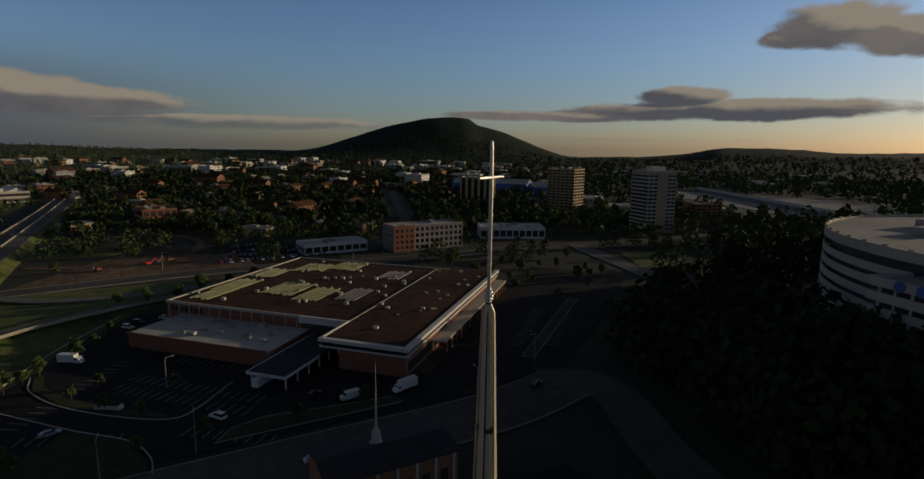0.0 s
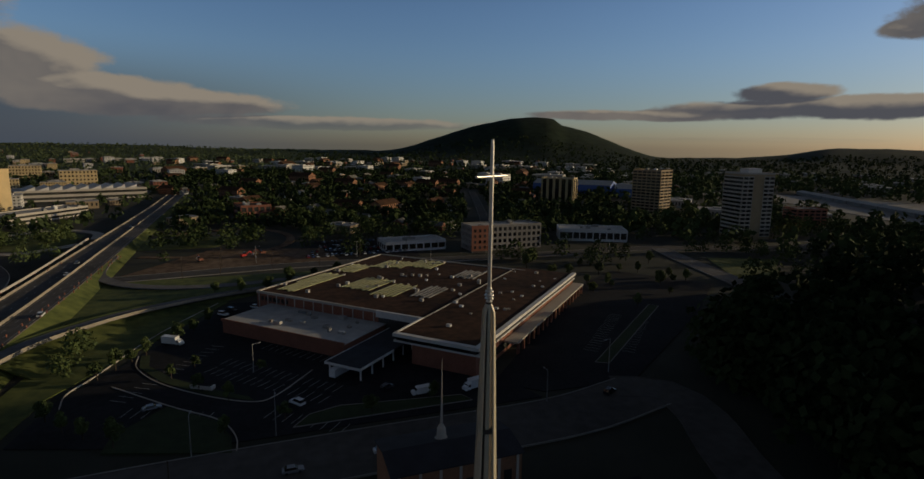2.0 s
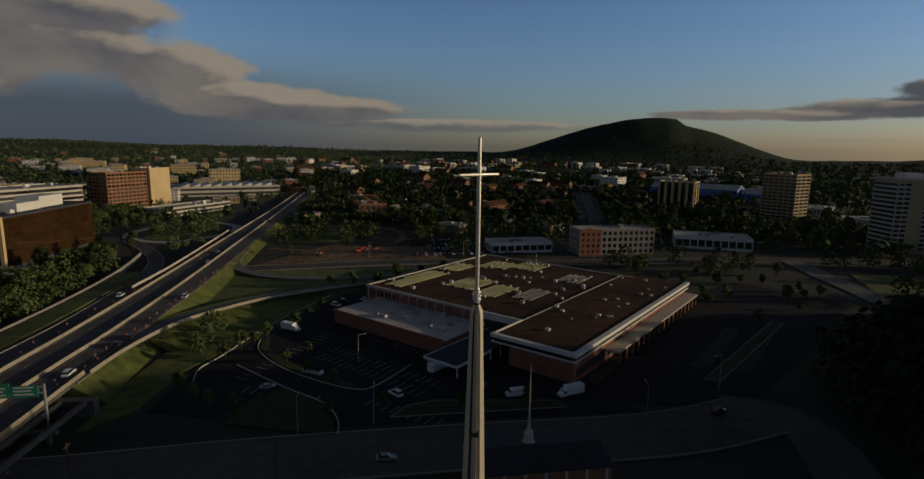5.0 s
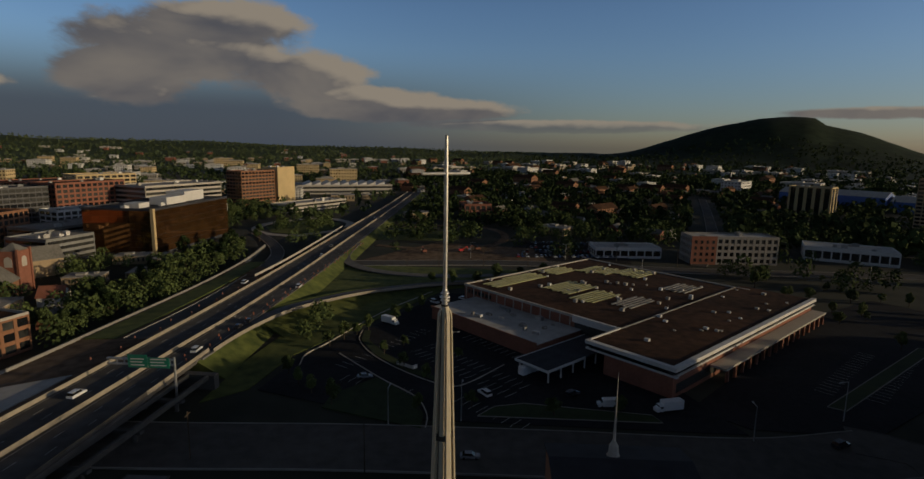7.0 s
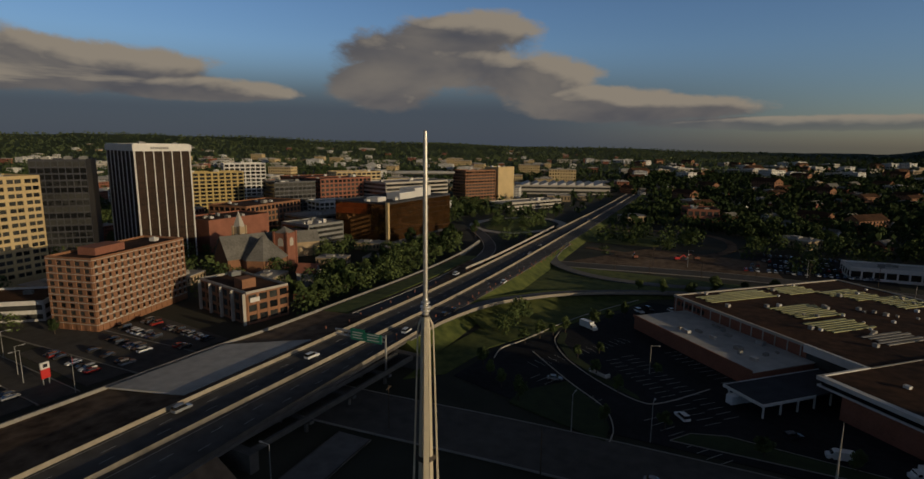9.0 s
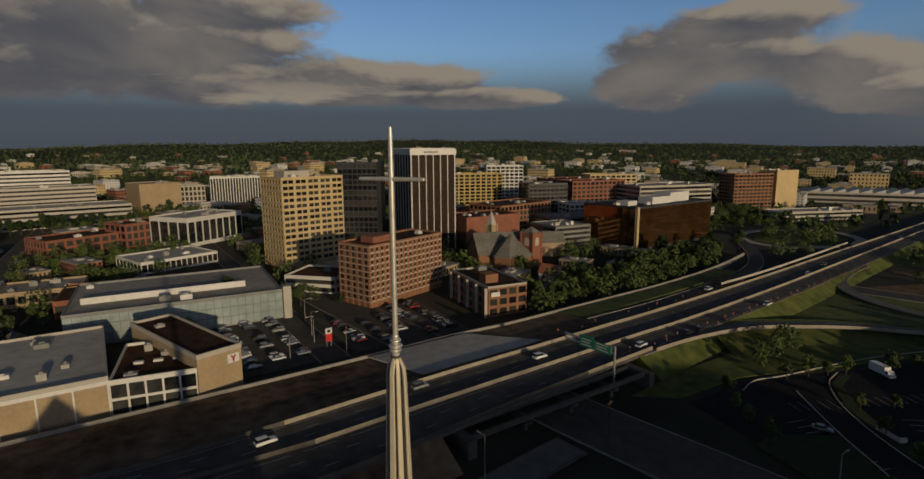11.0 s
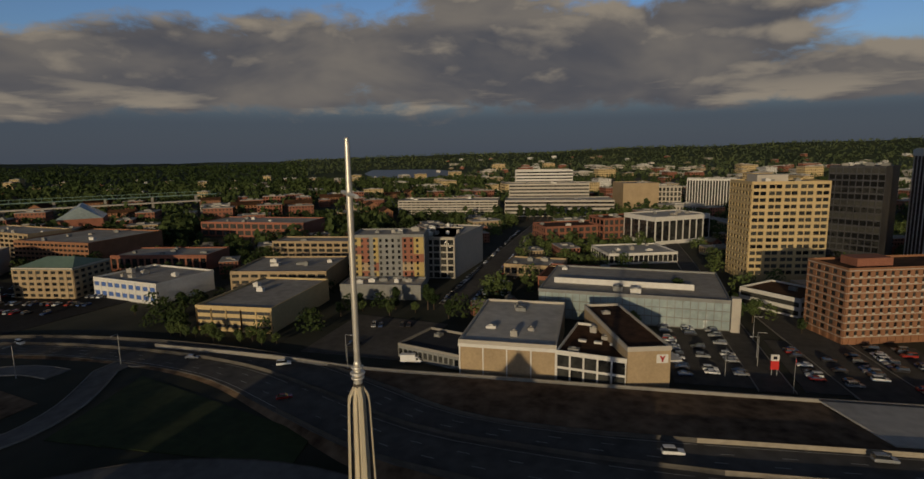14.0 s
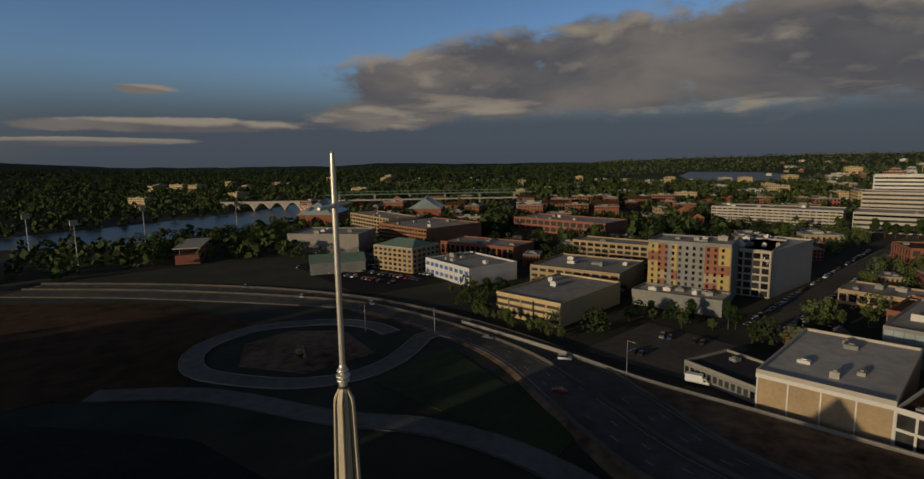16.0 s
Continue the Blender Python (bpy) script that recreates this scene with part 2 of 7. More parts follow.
M = dict(
    asphalt=material("asphalt", (0.022, 0.022, 0.024), 0.95, var=0.35, scale=0.5, spec=0.15),
    street=material("worn_street", (0.092, 0.084, 0.074), 0.92, var=0.3, scale=0.3, spec=0.2),
    highway=material("highway_asphalt", (0.098, 0.091, 0.084), 0.9, var=0.35, scale=0.25, spec=0.2),
    concrete=material("concrete", (0.27, 0.25, 0.22), 0.85, var=0.2, scale=0.5, streak=0.2),
    # bridge concrete darkened in place of shade, with rain streaks
    shade_concrete=material("concrete_dark_for_shade", (0.085, 0.08, 0.072), 0.9, var=0.3, scale=0.5, streak=0.3),
    pale=material("pale_concrete", (0.44, 0.40, 0.34), 0.8, var=0.12, scale=0.4, streak=0.2),
    tan=material("weathered_barrier_concrete", (0.30, 0.26, 0.20), 0.9, var=0.3, scale=0.6, streak=0.3),
    white=material("white_paint", (0.62, 0.60, 0.56), 0.6, var=0.1, scale=0.7),
    line=material("road_paint", (0.38, 0.38, 0.36), 0.8, var=0.25, scale=2.0),
    dirt=material("bare_earth", (0.10, 0.064, 0.041), 1.0, var=0.4, scale=0.25, spec=0.1, second=(0.27, 0.19, 0.125)),
    grass=material("grass", (0.06, 0.095, 0.018), 1.0, var=0.4, scale=0.25, second=(0.155, 0.175, 0.04)),
    lawn=material("dark_lawn", (0.030, 0.050, 0.013), 1.0, var=0.4, scale=0.3, second=(0.045, 0.062, 0.018)),
    land=material("town_ground", (0.022, 0.03, 0.013), 1.0, var=0.4, scale=0.05, second=(0.055, 0.052, 0.036)),
    rough=material("rough_weeds_and_clay", (0.042, 0.040, 0.016), 1.0, var=0.4, scale=0.12, spec=0.1, second=(0.12, 0.062, 0.036)),
    ramp=material("pale_worn_ramp_asphalt", (0.15, 0.145, 0.138), 0.9, var=0.3, scale=0.3, spec=0.2),
    # hills: ground green matched to leaffar, which is paled for haze
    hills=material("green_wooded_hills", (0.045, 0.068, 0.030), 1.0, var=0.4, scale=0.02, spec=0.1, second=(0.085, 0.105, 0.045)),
    # woods: colour darkened to stand in for the mountain's backlit shade
    woods=material("shade_dark_wooded_slope", (0.016, 0.030, 0.017), 1.0, var=0.4, scale=0.02, spec=0.1, second=(0.031, 0.049, 0.026)),
    brick=material("red_brick", (0.25, 0.10, 0.062), 0.9, var=0.22, scale=1.6, streak=0.15),
    brick2=material("brown_brick", (0.26, 0.125, 0.066), 0.9, var=0.22, scale=1.6, streak=0.15),
    buff=material("buff_brick", (0.37, 0.275, 0.165), 0.9, var=0.18, scale=1.2, streak=0.15),
    gold=material("gold_stone", (0.52, 0.39, 0.20), 0.8, var=0.14, scale=0.8, streak=0.15),
    yellow=material("yellow_stucco", (0.42, 0.31, 0.12), 0.85, var=0.12, scale=0.8),
    orange=material("orange_panel", (0.27, 0.105, 0.065), 0.8, var=0.14, scale=0.8),
    grey=material("grey_panel", (0.22, 0.22, 0.21), 0.8, var=0.15, scale=0.8),
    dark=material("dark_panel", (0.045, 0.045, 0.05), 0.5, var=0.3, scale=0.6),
    roof=material("brown_roof_gravel", (0.045, 0.024, 0.014), 0.95, var=0.35, scale=0.35, spec=0.15, second=(0.10, 0.05, 0.026)),
    roofdark=material("dark_roof_membrane", (0.03, 0.03, 0.035), 0.9, var=0.35, scale=0.3),
    roofgrey=material("grey_roof_membrane", (0.33, 0.31, 0.28), 0.9, var=0.25, scale=0.3),
    roofwhite=material("white_roof_membrane", (0.46, 0.44, 0.40), 0.85, var=0.22, scale=0.3),
    shingle=material("grey_shingles", (0.17, 0.16, 0.14), 0.95, var=0.3, scale=1.0),
    green_roof=material("green_metal_roof", (0.16, 0.24, 0.19), 0.5, var=0.15, scale=0.5),
    blue=material("blue_cladding", (0.07, 0.14, 0.38), 0.5, var=0.15, scale=0.3),
    panel=material("yellow_green_skylight_panel", (0.40, 0.38, 0.17), 0.5, var=0.2, scale=1.0),
    glass=material("dark_window_glass", (0.02, 0.022, 0.026), 0.08, var=0.5, scale=0.4, spec=0.7, per_object=0.8, second=(0.06, 0.06, 0.055)),
    bronze=material("bronze_mirror_glass", (0.24, 0.12, 0.048), 0.06, metal=0.85, var=0.2, scale=0.3, per_object=0.7),
    brownglass=material("brown_glass", (0.026, 0.014, 0.009), 0.45, var=0.4, scale=0.4, spec=0.06, per_object=0.6),
    paleglass=material("pale_glazing", (0.30, 0.36, 0.36), 0.12, var=0.2, scale=0.4, spec=0.7),
    steel=material("galvanised_steel", (0.45, 0.45, 0.44), 0.45, metal=0.7, var=0.2, scale=2.0),
    spire=material("weathered_spire_metal", (0.56, 0.49, 0.36), 0.5, metal=0.15, var=0.14, scale=3.0, bump=0.004, streak=0.3),
    mast=material("brushed_aluminium", (0.62, 0.59, 0.53), 0.38, metal=0.55, var=0.14, scale=4.0),
    # slot: dark clamp metal; on the core its colour stands in for shade
    slot=material("dark_clamp_and_slot_shade", (0.06, 0.05, 0.04), 0.8, var=0.3, scale=3.0),
    bark=material("bark", (0.06, 0.045, 0.03), 1.0, var=0.3, scale=2.0),
    leaf=material("leaves", (0.04, 0.068, 0.017), 0.9, var=0.4, scale=0.4, second=(0.085, 0.115, 0.03), per_object=0.5),
    # leaffar: foliage lightened in place of evening sun and haze
    leaffar=material("haze_paled_foliage", (0.055, 0.085, 0.035), 1.0, var=0.35, scale=0.02, second=(0.10, 0.125, 0.05)),
    leafmid=material("mid_green_leaves", (0.034, 0.056, 0.019), 0.95, var=0.4, scale=0.1, spec=0.12, second=(0.07, 0.095, 0.032), per_object=0.5),
    # leafdark: deep green trees; on hill and southern woods also painted shade
    leafdark=material("deep_green_and_shade_leaves", (0.022, 0.040, 0.013), 0.95, var=0.4, scale=0.4, spec=0.12, second=(0.042, 0.064, 0.022), per_object=0.5),
    sign=material("green_road_sign", (0.02, 0.20, 0.12), 0.5, var=0.1, scale=1.0),
    red=material("red_paint", (0.55, 0.03, 0.025), 0.5, var=0.1, scale=1.0),
    carwhite=material("white_car_paint", (0.75, 0.75, 0.74), 0.25, var=0.06, scale=1.0, spec=0.6),
    cargrey=material("silver_car_paint", (0.35, 0.36, 0.37), 0.25, metal=0.3, var=0.1, scale=1.0, spec=0.6),
    cardark=material("black_car_paint", (0.03, 0.03, 0.035), 0.2, var=0.2, scale=1.0, spec=0.6),
    carred=material("red_car_paint", (0.30, 0.03, 0.025), 0.25, var=0.1, scale=1.0, spec=0.6),
    carblue=material("blue_car_paint", (0.04, 0.07, 0.16), 0.25, var=0.1, scale=1.0, spec=0.6),
    tyre=material("tyre_rubber", (0.02, 0.02, 0.02), 0.9, var=0.2, scale=3.0),
    water=material("river_water", (0.03, 0.035, 0.035), 0.3, var=0.2, scale=0.02, bump=0.05, spec=0.3),
    cabin=material("car_glass", (0.015, 0.017, 0.02), 0.08, var=0.3, scale=1.0, spec=0.7),
)


# ---- mesh helpers ----
def box(bm, x0, x1, y0, y1, z0, z1):
    v = [bm.verts.new(p) for p in ((x0, y0, z0), (x1, y0, z0), (x1, y1, z0), (x0, y1, z0), (x0, y0, z1), (x1, y0, z1), (x1, y1, z1), (x0, y1, z1))]
    for f in ((3, 2, 1, 0), (4, 5, 6, 7), (0, 1, 5, 4), (1, 2, 6, 5), (2, 3, 7, 6), (3, 0, 4, 7)):
        bm.faces.new([v[i] for i in f])


def prism(bm, pts, z0, z1):
    """An upright block over a convex or plain outline, counter-clockwise."""
    lo, hi = [bm.verts.new((x, y, z0)) for x, y in pts], [bm.verts.new((x, y, z1)) for x, y in pts]
    n = len(pts)
    bm.faces.new(hi)
    bm.faces.new(lo[::-1])
    for i in range(n):
        bm.faces.new((lo[i], lo[(i + 1) % n], hi[(i + 1) % n], hi[i]))


def rings(bm, prof, n=16, turn=0.0, cx=0.0, cy=0.0, cap=True):
    """A turned body from (radius, height) pairs."""
    rows = [[bm.verts.new((cx + r * math.cos(turn + 2 * math.pi * i / n), cy + r * math.sin(turn + 2 * math.pi * i / n), z)) for i in range(n)] for r, z in prof]
    for a, b in zip(rows, rows[1:]):
        for i in range(n):
            bm.faces.new((a[i], a[(i + 1) % n], b[(i + 1) % n], b[i]))
    if cap:
        bm.faces.new(rows[0][::-1])
        bm.faces.new(rows[-1])


def mesh_of(name, bm, mt):
    me = bpy.data.meshes.new(name)
    bm.to_mesh(me)
    bm.free()
    me.materials.append(mt)
    return me


def part(name, bm, mt, parent=None, label=""):
    ob = new(name, mesh_of(name, bm, mt))
    ob.parent = parent
    return tagged(ob, label)


UNIT = {}


def piece(name, mt, parent, x0, x1, y0, y1, z0, z1, label=""):
    """A block-shaped piece of a thing, on a mesh shared by all pieces of that name and material."""
    key = (name, mt.name)
    if key not in UNIT:
        bm = bmesh.new()
        box(bm, -0.5, 0.5, -0.5, 0.5, -0.5, 0.5)
        UNIT[key] = mesh_of(name, bm, mt)
    ob = new(name, UNIT[key])
    ob.parent = parent
    ob.location = ((x0 + x1) / 2, (y0 + y1) / 2, (z0 + z1) / 2)
    ob.scale = (x1 - x0, y1 - y0, z1 - z0)
    return tagged(ob, label)


def base(name, x, y, z=0.0, deg=0.0, label="", category="", group="", kind=""):
    ob = new(name)
    ob.matrix_world = pose(x, y, z, 0, 0, deg)
    ob.empty_display_size = 0.5
    return tagged(ob, label, category, group, kind)


def structure(name, bm, mt, label, category=""):
    ob = new(name, mesh_of(name, bm, mt))
    return tagged(ob, label, category or name.split("_")[0], "", "structure")


def spline(pts, step=6.0):
    """Points along a smooth line through pts (x, y, z)."""
    p = [Vector(q) for q in pts]
    p = [2 * p[0] - p[1]] + p + [2 * p[-1] - p[-2]]
    out = []
    for i in range(1, len(p) - 2):
        n = max(2, int((p[i + 1] - p[i]).length / step))
        for k in range(n):
            t = k / n
            a, b, c, d = p[i - 1], p[i], p[i + 1], p[i + 2]
            out.append(0.5 * ((2 * b) + (c - a) * t + (2 * a - 5 * b + 4 * c - d) * t * t + (3 * b - a - 3 * c + d) * t ** 3))
    out.append(p[-2])
    return out


def sweep(bm, pts, prof):
    """Sweeps a closed profile of (side, up) pairs along pts; side is to the right of the way."""
    rows = []
    for i, p in enumerate(pts):
        d = (pts[min(i + 1, len(pts) - 1)] - pts[max(i - 1, 0)])
        d.z = 0
        d.normalize()
        s = Vector((d.y, -d.x, 0))
        rows.append([bm.verts.new(p + s * a + Vector((0, 0, b))) for a, b in prof])
    n = len(prof)
    for a, b in zip(rows, rows[1:]):
        for i in range(n):
            bm.faces.new((a[i], b[i], b[(i + 1) % n], a[(i + 1) % n]))
    bm.faces.new(rows[0])
    bm.faces.new(rows[-1][::-1])
    bmesh.ops.recalc_face_normals(bm, faces=bm.faces)


def slab(w0, w1, t=0.6):
    return [(w0, -t), (w1, -t), (w1, 0), (w0, 0)]


JERSEY = [(-0.32, 0), (0.32, 0), (0.12, 0.5), (0.09, 1.05), (-0.09, 1.05), (-0.12, 0.5)]

# ---- ground, one sheet to the horizon ----
# skyline: heading in degrees anticlockwise from +y, and height of the ridge there
SKYLINE = [(-180, 70), (-120, 75), (-75, 75), (-65, 68), (-59, 62), (-54, 82), (-50, 84), (-47, 45), (-43, 5), (-38, 5), (-9, 20), (0, 28), (5, 24), (14, 40), (24, 54), (32, 74), (38, 74), (43, 66), (50, 98), (62, 104),
           (70, 100), (86, 76), (96, 62), (104, 52), (110, 42), (121, 26), (129, 22), (135, 18), (142.5, 44), (147, 18), (156, 26), (165, 34), (170, 62), (174, 86), (180, 70)]
SKY_A, SKY_H = [p[0] for p in SKYLINE], [p[1] for p in SKYLINE]


def smooth(a, b, v):
    t = min(1.0, max(0.0, (v - a) / (b - a)))
    return t * t * (3 - 2 * t)


def height(x, y):
    r = math.hypot(x, y)
    # the wooded hill to the west
    d = math.hypot((x - 262) / 165, (y - 0) / 225)
    h = 25 * (1 - smooth(0.25, 1.0, d))
    # unseen southern lobe, added to throw shade over the highway bend
    h = max(h, 36 * (1 - smooth(0.25, 1.0, math.hypot((x - 255) / 160, (y + 210) / 190))))
    if r > 900:
        az = math.degrees(math.atan2(-x, y))
        g = math.exp(-((r - 4000) / (800 if r < 4000 else 1500)) ** 2)
        h = max(h, g * float(np.interp(az, SKY_A, SKY_H)))
        # the long mountain: a gentle northern flank, a flat summit and a steep southern one
        top = min(smooth(-5.5, -23.0, az) * 262, 1e3) * (1 - 0.2 * smooth(-25.4, -27.0, az)) * (1 - smooth(-25.5, -37.5, az) ** 1.1)
        h = max(h, top * math.exp(-((r - 3900) / (750 if r < 3900 else 1500)) ** 2))
        h += smooth(1200, 3600, r) * (noise.fractal(Vector((x, y, 0)) * 0.0016, 1.0, 2.0, 5) * 12 + 4)
        h += smooth(1500, 3000, r) * noise.fractal(Vector((x, y, 3)) * 0.012, 1.0, 2.0, 3) * 4
        # the flat basin of the far lake
        basin = smooth(-2600, -2400, x) * (1 - smooth(-1500, -1300, x)) * smooth(-1100, -950, y) * (1 - smooth(-420, -260, y))
        h = h * (1 - basin) - 2 * basin
    return h


def build_ground():
    bm = bmesh.new()
    radii = [0] + [25 * 1.0 * k for k in range(1, 25)] + [625 * 1.042 ** k for k in range(1, 51)]
    radii = [r for r in radii if r < 4850] + [4850]
    n = 420
    prev = None
    for r in radii:
        if r == 0:
            row = [bm.verts.new((0, 0, height(0, 0)))] * n
        else:
            row = []
            for i in range(n):
                a = 2 * math.pi * i / n
                x, y = r * math.cos(a), r * math.sin(a)
                row.append(bm.verts.new((x, y, height(x, y) - 0.25)))
        if prev:
            for i in range(n):
                j = (i + 1) % n
                if prev[0] is prev[1]:
                    bm.faces.new((prev[0], row[i], row[j]))
                else:
                    bm.faces.new((prev[i], row[i], row[j], prev[j]))
        prev = row
    for f in bm.faces:
        c = f.calc_center_median()
        f.smooth = True
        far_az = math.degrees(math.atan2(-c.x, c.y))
        # far ground: paled green eastward, shade-darkened woods elsewhere
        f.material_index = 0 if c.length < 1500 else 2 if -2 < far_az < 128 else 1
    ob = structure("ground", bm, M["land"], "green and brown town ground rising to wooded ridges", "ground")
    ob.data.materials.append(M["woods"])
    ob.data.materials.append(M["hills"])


build_ground()


def sheet(name, pts, z, mt, label, category):
    bm = bmesh.new()
    prism(bm, pts, z - 0.5, z)
    return structure(name, bm, mt, label, category)


# ---- highway, ramps and streets ----
WEST = [(-141, -205, 0.4), (-144, -160, 0.4), (-137, -115, 0.6), (-118, -77, 1.0), (-100, -42, 2.0), (-91, -5, 3.4), (-88, 31, 4.6), (-90.5, 75, 5.2), (-92.5, 110, 5.2), (-94.5, 142, 5.0), (-97, 176, 4.6), (-102, 257, 4.0), (-112, 376, 3.4), (-130, 590, 2.4), (-150, 800, 1.0)]
MID = [(-152, -203, 0.4), (-154, -150, 0.4), (-147, -105, 0.6), (-132, -70, 1.0), (-115, -36, 2.0), (-107, 0, 3.4), (-103, 33, 4.6), (-103.5, 75, 5.2), (-104.5, 113, 5.2), (-106, 150, 5.0), (-107, 180, 4.6), (-112, 257, 4.0), (-122, 376, 3.4), (-140, 590, 2.4), (-160, 800, 1.0)]
EAST = [(-161, -202, 0.4), (-164, -145, 0.4), (-157, -92, 0.6), (-142, -58, 1.0), (-125, -28, 2.0), (-118, 0, 3.4), (-116, 30, 4.6), (-117, 75, 5.2), (-118, 115, 5.2), (-119.5, 150, 5.0), (-121, 180, 4.6), (-126, 257, 4.0), (-135, 376, 3.4), (-151, 590, 2.4), (-171, 800, 1.0)]
BEND = [(-30, -372, 0.4), (-72, -320, 0.4), (-104, -272, 0.4), (-127, -234, 0.4), (-141, -205, 0.4)]
BEND_M = [(-41, -382, 0.4), (-81, -333, 0.4), (-114, -284, 0.4), (-137, -242, 0.4), (-152, -203, 0.4)]
BEND_E = [(-52, -392, 0.4), (-90, -346, 0.4), (-124, -296, 0.4), (-147, -250, 0.4), (-161, -202, 0.4)]


def lerp3(a, b, t):
    return tuple(a[i] + (b[i] - a[i]) * t for i in range(3))


def strip(bm, left, right, thick=0.8, skirt=None):
    """A deck between two lines of the same number of points; skirt lets its sides down to that height as banks."""
    a, b = spline(left, 8), spline(right, 8)
    m = max(len(a), len(b))

    def res(p):
        out = []
        for i in range(m):
            f = i * (len(p) - 1) / (m - 1)
            k = min(int(f), len(p) - 2)
            out.append(p[k].lerp(p[k + 1], f - k))
        return out
    a, b = res(a), res(b)
    rows = []
    for p, q in zip(a, b):
        rows.append([bm.verts.new(v) for v in (p, q, q - Vector((0, 0, thick)), p - Vector((0, 0, thick)))])
    for r, s in zip(rows, rows[1:]):
        for i in range(4):
            bm.faces.new((r[i], s[i], s[(i + 1) % 4], r[(i + 1) % 4]))
    bm.faces.new(rows[0]), bm.faces.new(rows[-1])
    bmesh.ops.recalc_face_normals(bm, faces=bm.faces)


bm = bmesh.new()
strip(bm, BEND_E + EAST[1:], BEND + WEST[1:], 0.9)
road = structure("road_highway", bm, M["highway"], "wide grey divided highway on a low bridge and bank", "road")


def bank(name, line, out, mt, y0, y1, label):
    """The earth bank under one edge of the highway, between two y values."""
    pts = [p for p in spline(line, 8) if y0 <= p.y <= y1]
    bm = bmesh.new()
    rows = []
    for p in pts:
        w = out * (p.z + 0.5) * 1.6
        rows.append([bm.verts.new((p.x - out * 0.3, p.y, p.z - 0.25)), bm.verts.new((p.x + w, p.y, -0.3)), bm.verts.new((p.x - out * 8, p.y, -0.6)), bm.verts.new((p.x - out * 8, p.y, p.z - 0.9))])
    for r, s in zip(rows, rows[1:]):
        for i in range(4):
            bm.faces.new((r[i], s[i], s[(i + 1) % 4], r[(i + 1) % 4]))
    bm.faces.new(rows[0]), bm.faces.new(rows[-1])
    bmesh.ops.recalc_face_normals(bm, faces=bm.faces)
    structure(name, bm, mt, label, "bank")


bank("bank_north_west", WEST, 1, M["grass"], 128, 1000, "grassy bank below the highway")
bank("bank_south_west", WEST, 1, M["dirt"], -300, 62, "bare earth bank below the highway")
bank("bank_north_east", EAST, -1, M["dirt"], 120, 1000, "bare earth bank beside the highway")
bank("bank_south_east", EAST, -1, M["dirt"], -300, 120, "bare earth bank beside the highway")


def barrier(line, label, mt="pale", lift=0.0, shift=0.0):
    th = base("barrier", 0, 0, 0, 0, label, "barrier", "highway barriers")
    pts = [p + Vector((shift, 0, lift)) for p in spline(line, 8)]
    k = 14
    for i in range(0, len(pts) - 1, k):
        bm = bmesh.new()
        sweep(bm, pts[i:i + k + 1], JERSEY)
        part("barrier_run", bm, M[mt], th)


# shade put into colour: dark street on shaded stretches, tan on sunlit ones
barrier(WEST[8:10], "pale concrete barrier along the highway edge", "tan", shift=-0.5)
barrier(WEST[3:9], "concrete barrier along the highway edge, darkened for shade", "street", shift=-0.5)
barrier(MID[6:], "weathered pale concrete median barrier on the highway", "tan")
barrier(BEND_M + MID[1:7], "concrete median barrier on the highway bend, darkened for shade", "street")
barrier(EAST[6:], "pale concrete barrier along the highway's town side", "tan", shift=0.5)
barrier(BEND_E + EAST[1:7], "steel guard rail on the highway bend, darkened for shade", "street", shift=0.5)

barrier([(-129, 240, 4.3), (-131, 284, 4.1), (-137, 350, 3.7), (-144, 419, 3.2)], "tall pale new ramp wall beside the highway", lift=0.4)
# lane dashes and edge lines
for k, (f, solid) in enumerate(((0.12, True), (0.38, False), (0.66, False), (0.90, True))):
    for A, B in ((BEND_E + EAST[1:], BEND_M + MID[1:]), (BEND_M + MID[1:], BEND + WEST[1:])):
        line = spline([lerp3(a, b, f) for a, b in zip(A, B)], 3.0)
        if solid:
            bm = bmesh.new()
            sweep(bm, [p + Vector((0, 0, 0.012)) for p in line[::4]], [(-0.09, 0), (0.09, 0), (0.09, 0.006), (-0.09, 0.006)])
            part("edge_line", bm, M["line"], road)
        else:
            for i in range(0, min(len(line) - 2, 300), 4):
                bm = bmesh.new()
                sweep(bm, [line[i] + Vector((0, 0, 0.012)), line[i + 1] + Vector((0, 0, 0.012))], [(-0.09, 0), (0.09, 0), (0.09, 0.008), (-0.09, 0.008)])
                part("lane_dash", bm, M["line"], road)

# bridge girders, piers and abutments over the street
bridge = base("road_bridge", -100, 95, 0, 0, "concrete highway bridge over the street, on round piers", "bridge")
# the shade on the bridge is put into this dark concrete colour
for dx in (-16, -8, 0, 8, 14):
    piece("girder", M["shade_concrete"], bridge, dx - 0.4, dx + 0.4, -32, 31, 3.0, 4.3)
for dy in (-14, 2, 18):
    piece("pier_cap", M["shade_concrete"], bridge, -17, 15, dy - 0.7, dy + 0.7, 2.2, 3.0)
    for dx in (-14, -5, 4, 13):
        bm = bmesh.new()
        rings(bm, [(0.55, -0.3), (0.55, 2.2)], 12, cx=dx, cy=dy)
        part("pier", bm, M["shade_concrete"], bridge)
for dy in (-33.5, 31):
    piece("abutment", M["shade_concrete"], bridge, -19, 16, dy, dy + 2.4, -0.3, 4.2)

